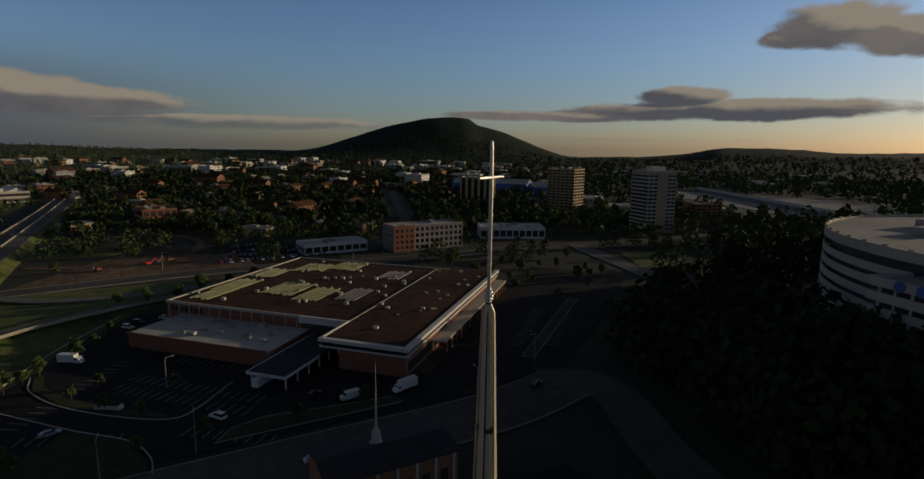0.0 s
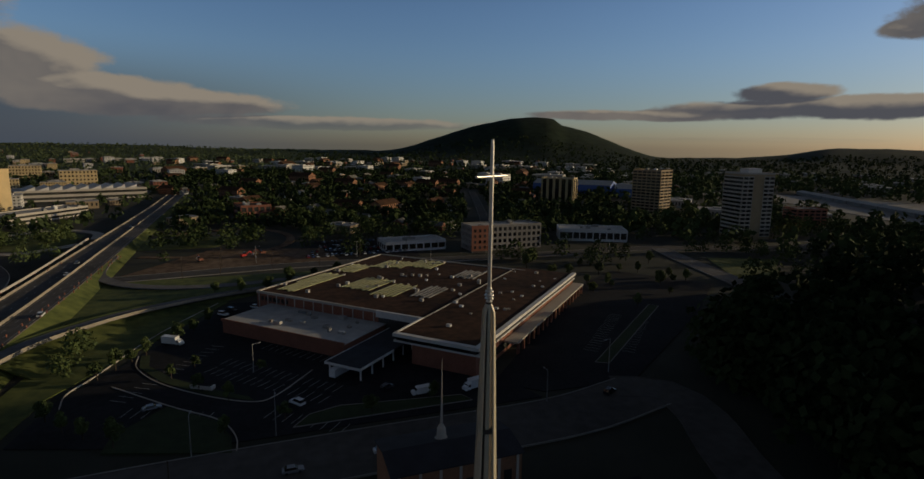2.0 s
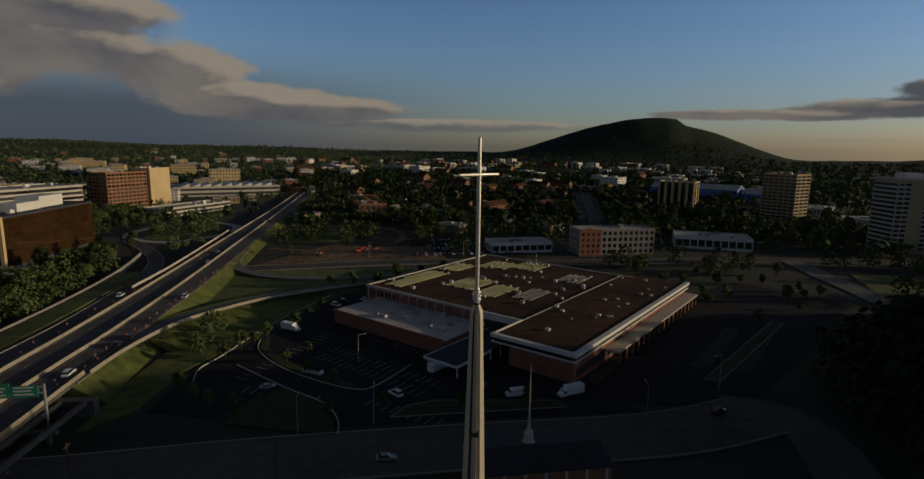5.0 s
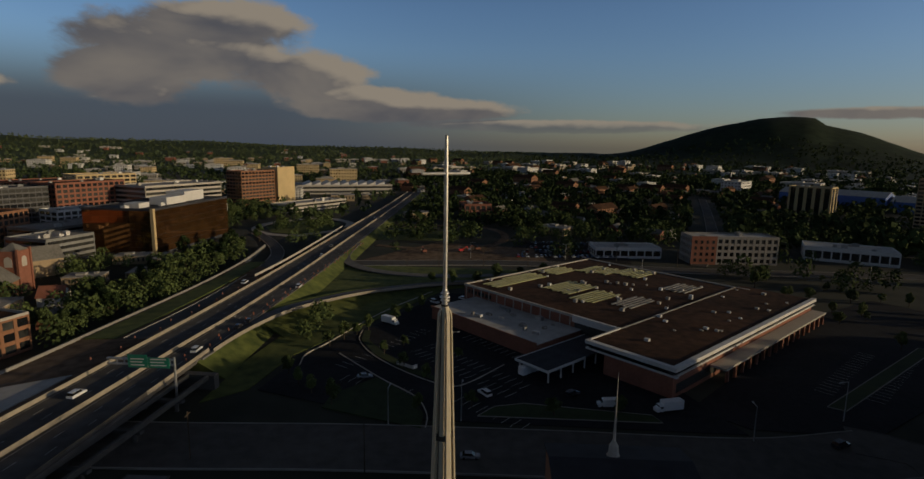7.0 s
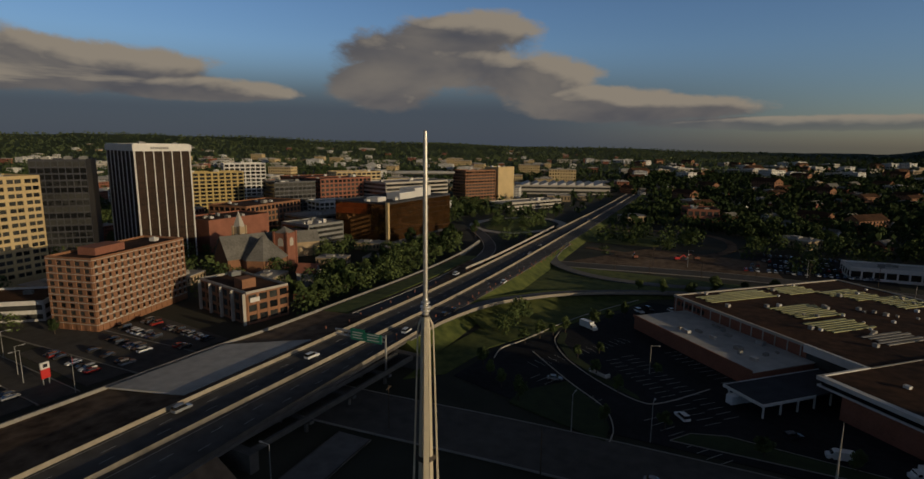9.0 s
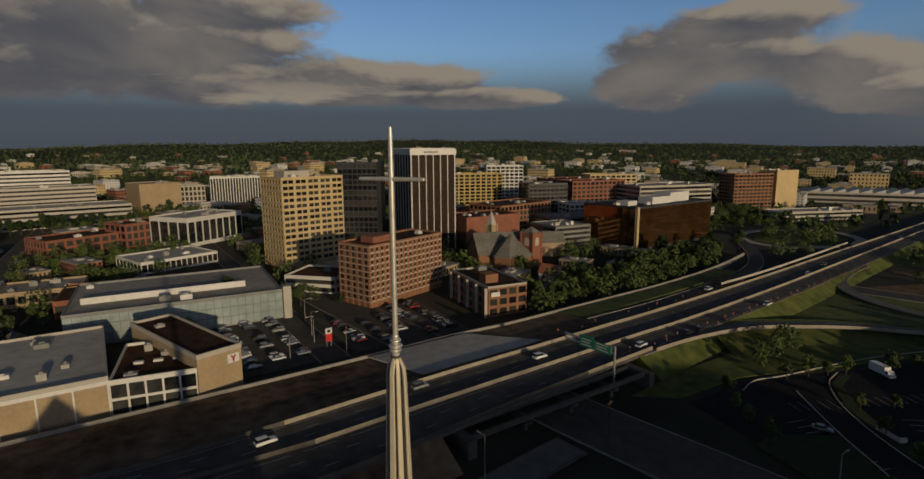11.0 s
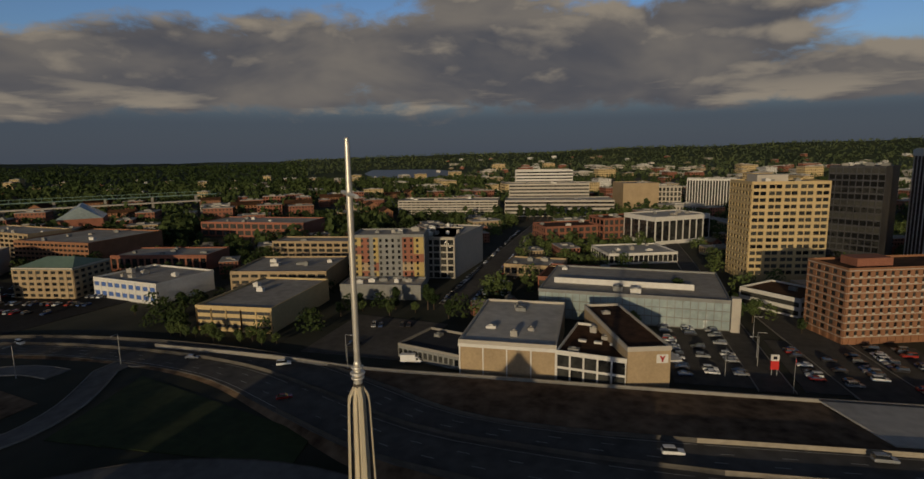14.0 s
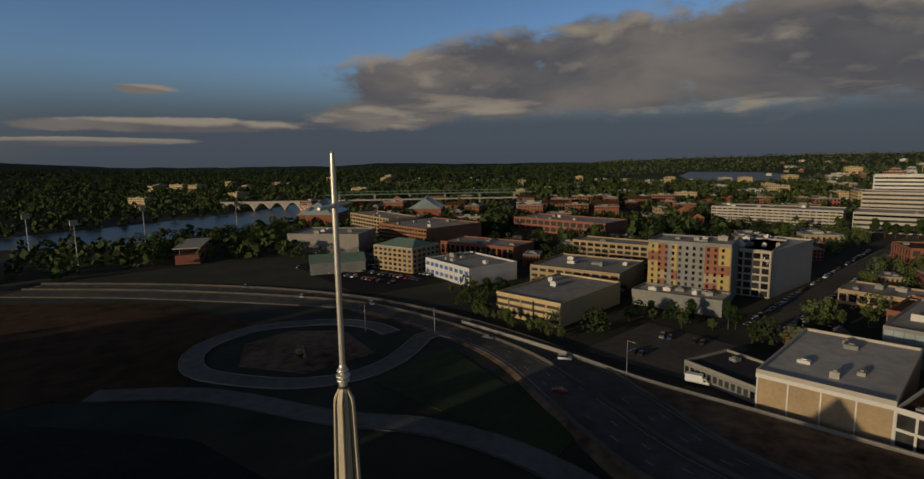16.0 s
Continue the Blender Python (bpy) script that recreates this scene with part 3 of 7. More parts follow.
# retaining wall on the town side, with a concrete apron and bare ground
WALL = [(-158, -150, 0.9), (-155, -100, 1.0), (-150, -65, 1.2), (-149.5, -25, 1.4), (-148, 15, 2.0), (-147, 60, 2.6), (-147, 100, 3.0), (-146, 125, 3.0), (-147, 160, 3.0), (-150, 225, 2.6), (-158, 284, 2.0), (-172, 340, 1.0)]
bm = bmesh.new()
sweep(bm, [p for p in spline(WALL, 8)], [(-0.35, -4), (0.35, -4), (0.3, 1.0), (-0.3, 1.0)])
structure("wall_retaining", bm, M["concrete"], "stained concrete retaining wall beside the highway", "wall")
bm = bmesh.new()
strip(bm, WALL[1:11], [(e[0] - 0.4, e[1], e[2] - 0.15) for e in EAST[2:12]], 0.4)
structure("ground_shoulder", bm, M["dirt"], "bare brown earth strip beside the highway", "ground")
bm = bmesh.new()
strip(bm, [(-144.5, 66, 4.0), (-144.5, 103, 4.25)], [(-121, 72, 5.1), (-122, 119, 5.1)], 0.5)
structure("pavement_apron", bm, M["roofwhite"], "fresh pale concrete deck slab beside the highway", "pavement")
bm = bmesh.new()
strip(bm, [(-145, 150, 3.5), (-147, 215, 3.2), (-153, 280, 2.6)], [(-133, 150, 4.2), (-136, 215, 4.0), (-143, 280, 3.4)], 0.4)
structure("grass_verge", bm, M["grass"], "rough green verge beside the highway", "verge")


def flat_road(name, pts, w, mt, label, z=0.0, kerb="concrete"):
    line = [Vector((p[0], p[1], p[2] if len(p) > 2 else z)) for p in pts]
    line = spline(line, 6)
    bm = bmesh.new()
    sweep(bm, line, slab(-w / 2, w / 2, 0.5))
    ob = structure(name, bm, M[mt], label, "road")
    if kerb:
        for s in (-1, 1):
            bm = bmesh.new()
            sweep(bm, line, [(s * w / 2 - 0.15, -0.3), (s * w / 2 + 0.15, -0.3), (s * w / 2 + 0.15, 0.14), (s * w / 2 - 0.15, 0.14)])
            part("kerb", bm, M[kerb], ob)
    return ob


flat_road("road_street", [(-260, 84), (-165, 90), (-90, 96), (-40, 102), (10, 106), (60, 109), (90, 117)], 20, "street", "wide worn grey street running under the highway", 0.05)
flat_road("road_hill", [(84, 122), (97, 116), (97, 100), (88, 76), (80, 40)], 14, "street", "dim grey road bending past the woods", 0.04, "street")
flat_road("road_corner", [(206, 150), (217, 202), (225, 240), (233, 281), (242, 318)], 13, "ramp", "pale street leading to a crossing", 0.07)
flat_road("road_ramp_east", [(-126, 150, 4.6), (-127, 190, 4.2), (-132, 235, 3.4), (-140, 280, 2.4), (-154, 320, 1.2), (-178, 360, 0.4), (-206, 396, 0.3)], 8, "highway", "exit ramp curving away from the highway", 0.3, "pale")
SLIP = [(-97, 136, 4.85), (-97.2, 158, 4.65), (-95, 178, 4.3), (-90.5, 196, 3.9), (-83, 210, 3.4), (-72, 227, 2.7), (-54, 244, 1.9), (-36, 257, 1.2), (0, 275, 0.5), (60, 310, 0.15)]
flat_road("road_ramp_west", SLIP, 7, "ramp", "slip road curving off the highway", 0.12, "")
barrier([(-93.4, 142, 4.85), (-93.4, 158, 4.65), (-91.4, 177, 4.3), (-87.2, 194, 3.9), (-79.6, 208, 3.4), (-69, 224.4, 2.7), (-52, 241, 1.9), (-34, 254, 1.2), (1, 271, 0.5)], "pale concrete edge barrier along the slip road", "tan")
bm = bmesh.new()
strip(bm, [(p[0] - 6, p[1] + 3, p[2] - 0.2) for p in SLIP[2:9]], [(p[0] + 4 + p[2] * 2.2, p[1] - 3 - p[2] * 1.2, -0.2) for p in SLIP[2:9]], 0.5)
structure("bank_slip", bm, M["grass"], "grassy bank below the slip road", "bank")
flat_road("road_loop_ramp", [(-111, 352, 3.2), (-109, 326, 2.6), (-103, 302, 1.8), (-86, 284, 1.0), (-63, 276, 0.6), (-36, 277, 0.3), (4, 288, 0.15)], 6.5, "ramp", "narrow ramp curling down to the slip road", 0.10, "")
flat_road("road_site_loop", [(-100, 362), (-77, 356), (-50, 351), (-27, 368), (-12, 400), (-15, 440), (-36, 468), (-64, 470), (-96, 455)], 6, "dirt", "haul road round the building site", 0.09, "")
flat_road("road_cross", [(-100, 300), (0, 318), (90, 315), (170, 318), (240, 320), (330, 300), (420, 310)], 14, "street", "grey cross street beyond the office building", 0.06)
flat_road("road_loop_south", [(-150, -120), (-143, -150), (-128, -146), (-113, -139), (-95, -137), (-79, -145), (-68, -160), (-60, -180), (-66, -199), (-79, -209), (-97, -212), (-113, -204), (-125, -194), (-132, -178), (-131, -164)], 8, "ramp", "pale grey curling exit ramp", 0.10, "concrete")
flat_road("road_service", [(-30, -185), (-54, -160), (-72, -118), (-88, -90), (-92, -55), (-80, -10), (-72, 40), (-75, 85)], 9, "ramp", "worn grey service road below the highway", 0.08, "street")
flat_road("road_loop_north", [(-150, 420), (-172, 390), (-200, 395), (-220, 425), (-215, 465), (-185, 490), (-155, 470), (-146, 440)], 7, "pale", "pale new concrete loop ramp", 0.30, "")
flat_road("road_downtown", [(-158, 60), (-230, 62), (-330, 66), (-460, 70)], 10, "street", "city street between parking lots", 0.06)
flat_road("road_avenue", [(-235, -55), (-300, -52), (-400, -46), (-560, -35), (-700, -20)], 13, "street", "dark city avenue lined with cars", 0.06)
flat_road("road_boulevard", [(110, 330), (150, 430), (200, 600), (260, 820)], 9, "street", "straight tree lined street leading away", 0.06)

# parking lots and grass
lot = sheet("pavement_lot_office", [(-72, 128), (-30, 117), (60, 121), (48, 150), (-15, 242), (-34, 242), (-58, 180), (-70, 152)], -0.02, M["asphalt"], "dark asphalt parking lot with white bays", "parking lot")
lot2 = sheet("pavement_lot_west", [(62, 124), (92, 124), (160, 178), (205, 222), (170, 262), (130, 232), (50, 134)], -0.015, M["asphalt"], "dark asphalt parking lot beside the office building", "parking lot")
lot3 = sheet("pavement_lot_town", [(-160, 32), (-160, 56), (-215, 56), (-222, 34)], -0.02, M["street"], "grey parking lot full of cars", "parking lot")
lot4 = sheet("pavement_lot_brick", [(-160, 68), (-158, 115), (-205, 118), (-206, 70)], -0.02, M["street"], "grey parking lot below the brick apartment block", "parking lot")
lot5 = sheet("pavement_lot_south", [(-165, -95), (-163, -55), (-205, -50), (-212, -92)], -0.02, M["street"], "dim parking lot with a few cars", "parking lot")
lot6 = sheet("pavement_lot_church", [(36, 78), (64, 80), (66, 40), (38, 40)], -0.02, M["asphalt"], "dark church parking lot", "parking lot")
lot7 = sheet("pavement_lot_far", [(-10, 330), (70, 330), (75, 400), (0, 410)], -0.02, M["asphalt"], "distant parking lot packed with cars", "parking lot")
lot8 = sheet("pavement_lot_river", [(-180, -330), (-160, -225), (-215, -215), (-240, -330)], -0.02, M["asphalt"], "dim parking lot packed with cars", "parking lot")
sheet("grass_field_bank", [(-84, 118), (-75, 128), (-73, 155), (-36, 245), (-60, 243), (-84, 205), (-86, 150)], -0.03, M["grass"], "green grass slope beside the slip road", "grass")
sheet("grass_field_loop", [(-112, 262), (-92, 225), (-60, 256), (0, 282), (10, 300), (-100, 296)], -0.03, M["grass"], "green rough field between the ramps", "grass")
sheet("dirt_field_loop", [(-98, 305), (-66, 300), (20, 322), (10, 370), (-60, 382)], 0.02, M["dirt"], "bare reddish building site inside the loop ramp", "building site")
sheet("grass_field_north", [(-118, 384), (-60, 390), (-40, 440), (-120, 430)], -0.03, M["grass"], "green field beyond the loop ramp", "grass")
sheet("grass_loop_north", [(-155, 425), (-172, 398), (-197, 402), (-214, 428), (-209, 460), (-184, 482), (-160, 464)], -0.03, M["grass"], "dark green lawn inside the loop ramp", "grass")
sheet("grass_field_west", [(232, 240), (226, 206), (296, 266), (252, 282)], 0.02, M["grass"], "bright green lawn at the street corner", "grass")
sheet("grass_field_south", [(-135, -135), (-95, -128), (-96, -60), (-110, -62)], -0.03, M["lawn"], "dark grass beside the highway bend", "grass")
sheet("dirt_field_south", [(-85, -80), (-58, -150), (-20, -170), (0, -60), (-60, 20), (-78, 0)], -0.05, M["land"], "dim bare earth beside the church", "ground")
sheet("dirt_field_loop_south", [(-112, -150), (-84, -152), (-72, -175), (-84, -196), (-104, -198), (-120, -182)], -0.04, M["dirt"], "bare earth inside the curling ramp", "ground")
sheet("grass_field_river", [(-20, -190), (-48, -163), (-64, -190), (-98, -222), (-90, -280), (-66, -312), (-22, -358), (60, -300), (40, -200)], -0.06, M["rough"], "rough weedy field with bare red clay", "ground")
sheet("pavement_lot_church_south", [(-10, -60), (-46, -100), (-42, -132), (-26, -158), (-4, -188), (30, -190), (22, -112), (10, -60)], -0.03, M["asphalt"], "dark empty asphalt lot behind the church", "parking lot")
RIVER = [(250, -640), (250, -770), (-66, -690), (-170, -700), (-280, -730), (-363, -755), (-520, -860), (-440, -640), (-325, -590), (-240, -532), (-110, -548), (-55, -590)]
sheet("water_river", list(reversed(RIVER)), -0.1, M["water"], "calm grey river reflecting the sky", "water")
sheet("water_reservoir", [(-1500, -450), (-1700, -390), (-2100, -480), (-2380, -680), (-2330, -920), (-1900, -780), (-1570, -620)], -0.1, M["water"], "far pale reach of the river", "water")


def lines(th, x, y, deg, n, gap, length):
    """A row of painted bay lines on a lot."""
    c, s = math.cos(radians(deg)), math.sin(radians(deg))
    for i in range(n):
        ob = piece("parking_line", M["line"], th, -0.07, 0.07, 0, length, 0, 0.01)
        ob.matrix_world = pose(x + c * i * gap, y + s * i * gap, 0.0, 0, 0, deg) @ Matrix.Diagonal((0.16, length, 0.012, 1))


lines(lot, -54, 148, 62, 16, 2.9, 5.0)
lines(lot, -33, 165, -42, 17, 2.8, 5.0)
lines(lot, -29, 171, -42, 17, 2.8, 5.0)
lines(lot, -17, 182, -42, 15, 2.8, 5.0)
lines(lot, -12, 187, -42, 15, 2.8, 5.0)
lines(lot, -50, 140, -20, 9, 2.8, 5.0)
lines(lot, -14, 130, -35, 9, 2.8, 5.0)
lines(lot2, 92, 150, 48, 18, 2.8, 5.0)
lines(lot2, 104, 146, 48, 18, 2.8, 5.0)


def island(name, pts, label):
    """A kerbed strip of grass in a lot."""
    ob = sheet(name, pts, 0.10, M["lawn"], label, "traffic island")
    ring = [Vector((x, y, 0.0)) for x, y in pts + pts[:1]]
    bm = bmesh.new()
    sweep(bm, ring, [(-0.12, -0.2), (0.12, -0.2), (0.12, 0.16), (-0.12, 0.16)])
    part("kerb", bm, M["concrete"], ob)


def kerb_line(name, pts, label):
    """A pale kerb swept along a smooth line on the ground."""
    bm = bmesh.new()
    sweep(bm, spline([(x, y, 0.0) for x, y in pts], 2.0), [(-0.14, -0.2), (0.14, -0.2), (0.14, 0.17), (-0.14, 0.17)])
    structure(name, bm, M["pale"], label, "kerb")


kerb_line("kerb_lot_corner", [(-58.4, 158.7), (-39.6, 141.1), (-26.6, 130.2), (-21.4, 120.3), (-20.5, 113)], "pale concrete kerb round the planted lot corner")
kerb_line("kerb_lot_middle", [(-57.3, 182.8), (-55.2, 172.1), (-46.1, 158.4), (-31.5, 145.6), (-18.6, 138.4), (-12.5, 141.3), (-2.4, 156.8)], "pale concrete kerb between parking rows")
kerb_line("kerb_lot_edge", [(-67.4, 146.8), (-69, 156.4), (-65.6, 167.9), (-59.2, 194.7), (-52, 216.4), (-40.4, 243.2)], "pale concrete kerb along the lot's edge")
sheet("grass_lot_corner", [(-40.5, 141.2), (-50, 128), (-50, 120), (-21.5, 112.6), (-22.3, 120.3), (-27.2, 129.9)], 0.10, M["lawn"], "dark planted corner of the lot", "grass")
sheet("grass_lot_middle", [(-56.6, 183), (-54.6, 172.4), (-45.7, 158.9), (-31.1, 146.2), (-18.4, 139.1), (-20, 142), (-30, 149.5), (-43, 161), (-52, 173), (-54, 183)], 0.08, M["lawn"], "dark grass strip between parking rows", "grass")
island("island_lot_d", [(-8, 121), (40, 124), (38, 128), (4, 130), (-4, 127)], "grassy kerbed strip beside the street")
island("island_lot_e", [(88, 140), (92, 138), (150, 192), (147, 195)], "grassy kerbed strip between parking rows")


# ---- buildings ----
TAKEN = []      # (x, y, radius) of ground that is built on


def facade(th, L, H, nx, nz, face=0, off=0.0, D=0.0, z0=0.0, pier=0.6, band=1.2, wall="concrete", glass="glass", proud=0.35, per_pane=True, foot=0.0, rows=False):
    """Recessed panes behind piers and spandrels on one face of a block: 0 front, 1 right, 2 left."""
    def put(name, mt, a0, a1, d0, d1, h0, h1):
        if face == 0:
            piece(name, M[mt], th, off + a0, off + a1, -d1, -d0, h0, h1)
        elif face == 1:
            piece(name, M[mt], th, D + d0, D + d1, off + a0, off + a1, h0, h1)
        else:
            piece(name, M[mt], th, -d1, -d0, off + a0, off + a1, h0, h1)
    dx, dz = L / nx, (H - z0 - foot) / nz
    if rows:
        # far off: one part for the frame and one for each storey's panes
        def blk(bm, a0, a1, d0, d1, h0, h1):
            if face == 0:
                box(bm, off + a0, off + a1, -d1, -d0, h0, h1)
            elif face == 1:
                box(bm, D + d0, D + d1, off + a0, off + a1, h0, h1)
            else:
                box(bm, -d1, -d0, off + a0, off + a1, h0, h1)
        bm = bmesh.new()
        for i in range(nx + 1):
            blk(bm, max(0, i * dx - pier / 2), min(L, i * dx + pier / 2), 0.003, proud, z0, H)
        for k in range(nz + 1):
            z = z0 + foot + k * dz
            blk(bm, 0, L, 0.003, proud - 0.06, max(z0, z - band * 0.5), min(H, z + band * 0.5))
        part("facade_frame", bm, M[wall], th)
        for k in range(nz):
            bm = bmesh.new()
            for i in range(nx):
                blk(bm, i * dx + pier / 2, (i + 1) * dx - pier / 2, 0.002, 0.06, z0 + foot + k * dz + band / 2, z0 + foot + (k + 1) * dz - band / 2)
            tagged(part("glazing", bm, M[glass], th), kind="stuff")
        return
    for i in range(nx + 1):
        x = i * dx
        put("pier", wall, max(0, x - pier / 2), min(L, x + pier / 2), 0.003, proud, z0, H)
    for k in range(nz + 1):
        z = z0 + foot + k * dz
        put("spandrel", wall, 0, L, 0.003, proud - 0.06, max(z0, z - band * 0.5), min(H, z + band * 0.5))
    for k in range(nz):
        if per_pane:
            for i in range(nx):
                put("window", glass, i * dx + pier / 2, (i + 1) * dx - pier / 2, 0.002, 0.06, z0 + foot + k * dz + band / 2, z0 + foot + (k + 1) * dz - band / 2)
        else:
            put("window_band", glass, 0.1, L - 0.1, 0.002, 0.06, z0 + foot + k * dz + band / 2, z0 + foot + (k + 1) * dz - band / 2)


def rooftop(th, L, D, H, mt="roofgrey", rim="concrete", units=4, seed=1, para=0.9):
    bm = bmesh.new()
    box(bm, 0.3, L - 0.3, 0.3, D - 0.3, H - 0.3, H + 0.05)
    part("roof", bm, M[mt], th)
    bm = bmesh.new()
    for a in ((-0.15, L + 0.15, -0.15, 0.3), (-0.15, L + 0.15, D - 0.3, D + 0.15), (-0.15, 0.3, 0.3, D - 0.3), (L - 0.3, L + 0.15, 0.3, D - 0.3)):
        box(bm, *a, H - 0.5, H + para)
    part("parapet", bm, M[rim], th)
    r = random.Random(seed)
    for _ in range(units):
        w, d, h = r.uniform(1.6, 4.5), r.uniform(1.6, 3.5), r.uniform(1.0, 2.4)
        x, y = r.uniform(2, max(2.1, L - 6)), r.uniform(2, max(2.1, D - 5))
        bm = bmesh.new()
        box(bm, x, x + w, y, y + d, H, H + h)
        box(bm, x - 0.1, x + w + 0.1, y - 0.1, y + d + 0.1, H + h * 0.82, H + h * 0.92)
        box(bm, x + w * 0.3, x + w * 0.7, y + d * 0.3, y + d * 0.7, H + h, H + h + 0.35)
        part("roof_unit", bm, M[r.choice(("roofgrey", "grey", "white"))], th)


def block(name, A, B, D, H, wall, label, category="building", roof="roofgrey", rim=None, units=4, nx=0, nz=0, side=0, pier=0.6, band=1.4, glass="glass", per_pane=True, foot=0.0, sides=(1, 2), z=0.0, trim=None, core=None, rows=False):
    """A building whose front runs from A to B as seen from the spire, D deep and H high."""
    L = math.hypot(B[0] - A[0], B[1] - A[1])
    deg = math.degrees(math.atan2(B[1] - A[1], B[0] - A[0]))
    th = base(name, A[0], A[1], z, deg, label, category)
    bm = bmesh.new()
    box(bm, 0, L, 0, D, -0.5, H - 0.35)
    part("wall", bm, M[core or wall], th)
    rooftop(th, L, D, H, roof, rim or wall, units, int(abs(A[0]) * 7 + abs(A[1])))
    if nx:
        facade(th, L, H, nx, nz, 0, 0, 0, 0.2, pier, band, trim or wall, glass, per_pane=per_pane, foot=foot, rows=rows)
    if side:
        for f in sides:
            facade(th, D, H, side, nz, f, 0, L, 0.2, pier, band, trim or wall, glass, per_pane=per_pane, foot=foot, rows=rows)
    c = th.matrix_world @ Vector((L / 2, D / 2, 0))
    TAKEN.append((c.x, c.y, math.hypot(L, D) / 2 + 2))
    return th, L


# --- the spire and the church below it ---
def build_spire():
    th = base("church_spire", 0, 0, 0, 34.0, "tall slender fluted metal church spire topped by a cross", "spire")
    top = 65.6

    def w(z):
        return 0.155 + (top - z) * 0.0245
    bm = bmesh.new()
    n = 8
    zs = [65.55, 60, 50, 40, 24]
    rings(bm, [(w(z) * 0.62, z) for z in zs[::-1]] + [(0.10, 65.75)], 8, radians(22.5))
    # core coloured near-black for the shade between the fins
    part("core", bm, M["slot"], th, "fluted spire core, dark colour standing in for shade")
    # eight fins, broad and narrow by turns, with sloped shoulders
    for k in range(8):
        a = radians(45 * k)
        c, s = math.cos(a), math.sin(a)
        corner = k % 2 == 0
        wide = 0.30 if corner else 0.26
        out, inn = (1.30, 1.10) if corner else (0.84, 0.3)
        bm = bmesh.new()
        rows = []
        for z, r0, r1, f in ((24, inn, out, 1), (40, inn, out, 1), (60, inn, out, 1), (65.35, inn, out, 1), (65.50, inn * 0.85, out * 0.95, 1), (65.70, 0.35, 0.60, 0.8)):
            q = w(z)
            h = wide * q * f
            rows.append([bm.verts.new((c * r - s * t, s * r + c * t, z)) for r, t in ((r0 * q, -h), (r1 * q - 0.012, -h), (r1 * q, -h + 0.012), (r1 * q, h - 0.012), (r1 * q - 0.012, h), (r0 * q, h))])
        for p, q in zip(rows, rows[1:]):
            for i in range(6):
                bm.faces.new((p[i], p[(i + 1) % 6], q[(i + 1) % 6], q[i]))
        bm.faces.new(rows[0][::-1]), bm.faces.new(rows[-1])
        part("fin", bm, M["spire"], th)
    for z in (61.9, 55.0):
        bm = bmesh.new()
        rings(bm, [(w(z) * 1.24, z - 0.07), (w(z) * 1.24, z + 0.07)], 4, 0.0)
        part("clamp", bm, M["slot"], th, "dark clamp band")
    # neck, collars, mast and arm of the cross
    bm = bmesh.new()
    rings(bm, [(0.085, 65.5), (0.085, 65.78), (0.072, 65.8), (0.072, 66.14), (0.062, 66.17)], 20)
    part("neck", bm, M["mast"], th)
    for z, r in ((65.86, 0.125), (65.95, 0.14), (66.06, 0.115)):
        bm = bmesh.new()
        rings(bm, [(r * 0.6, z - 0.022), (r * 0.95, z - 0.018), (r, z), (r * 0.95, z + 0.016), (r * 0.6, z + 0.03)], 24)
        part("collar", bm, M["mast"], th, "round flange")
    cross = part("cross", mast_mesh(), M["mast"], th, "plain round metal cross mast")
    bm = bmesh.new()
    rings(bm, [(0.028, -0.70), (0.036, -0.69), (0.044, -0.2), (0.047, 0.0), (0.044, 0.2), (0.036, 0.69), (0.028, 0.70)], 16)
    bmesh.ops.rotate(bm, verts=bm.verts, cent=(0, 0, 0), matrix=Matrix.Rotation(radians(90), 3, 'Y'))
    bmesh.ops.translate(bm, verts=bm.verts, vec=(0, 0, 69.27))
    part("cross_arm", bm, M["mast"], cross)
    # the shaft below, down to the roof
    bm = bmesh.new()
    rings(bm, [(2.6, 12), (2.2, 18), (1.25, 24.2)], 8, radians(22.5))
    part("base_stage", bm, M["spire"], th)
    bm = bmesh.new()
    box(bm, -3, 3, -3, 3, -0.4, 15)
    part("tower", bm, M["brick2"], th)


def mast_mesh():
    bm = bmesh.new()
    rings(bm, [(0.056, 66.1), (0.058, 68.0), (0.057, 69.2), (0.046, 70.1), (0.041, 70.24), (0.028, 70.26)], 20)
    return bm


build_spire()


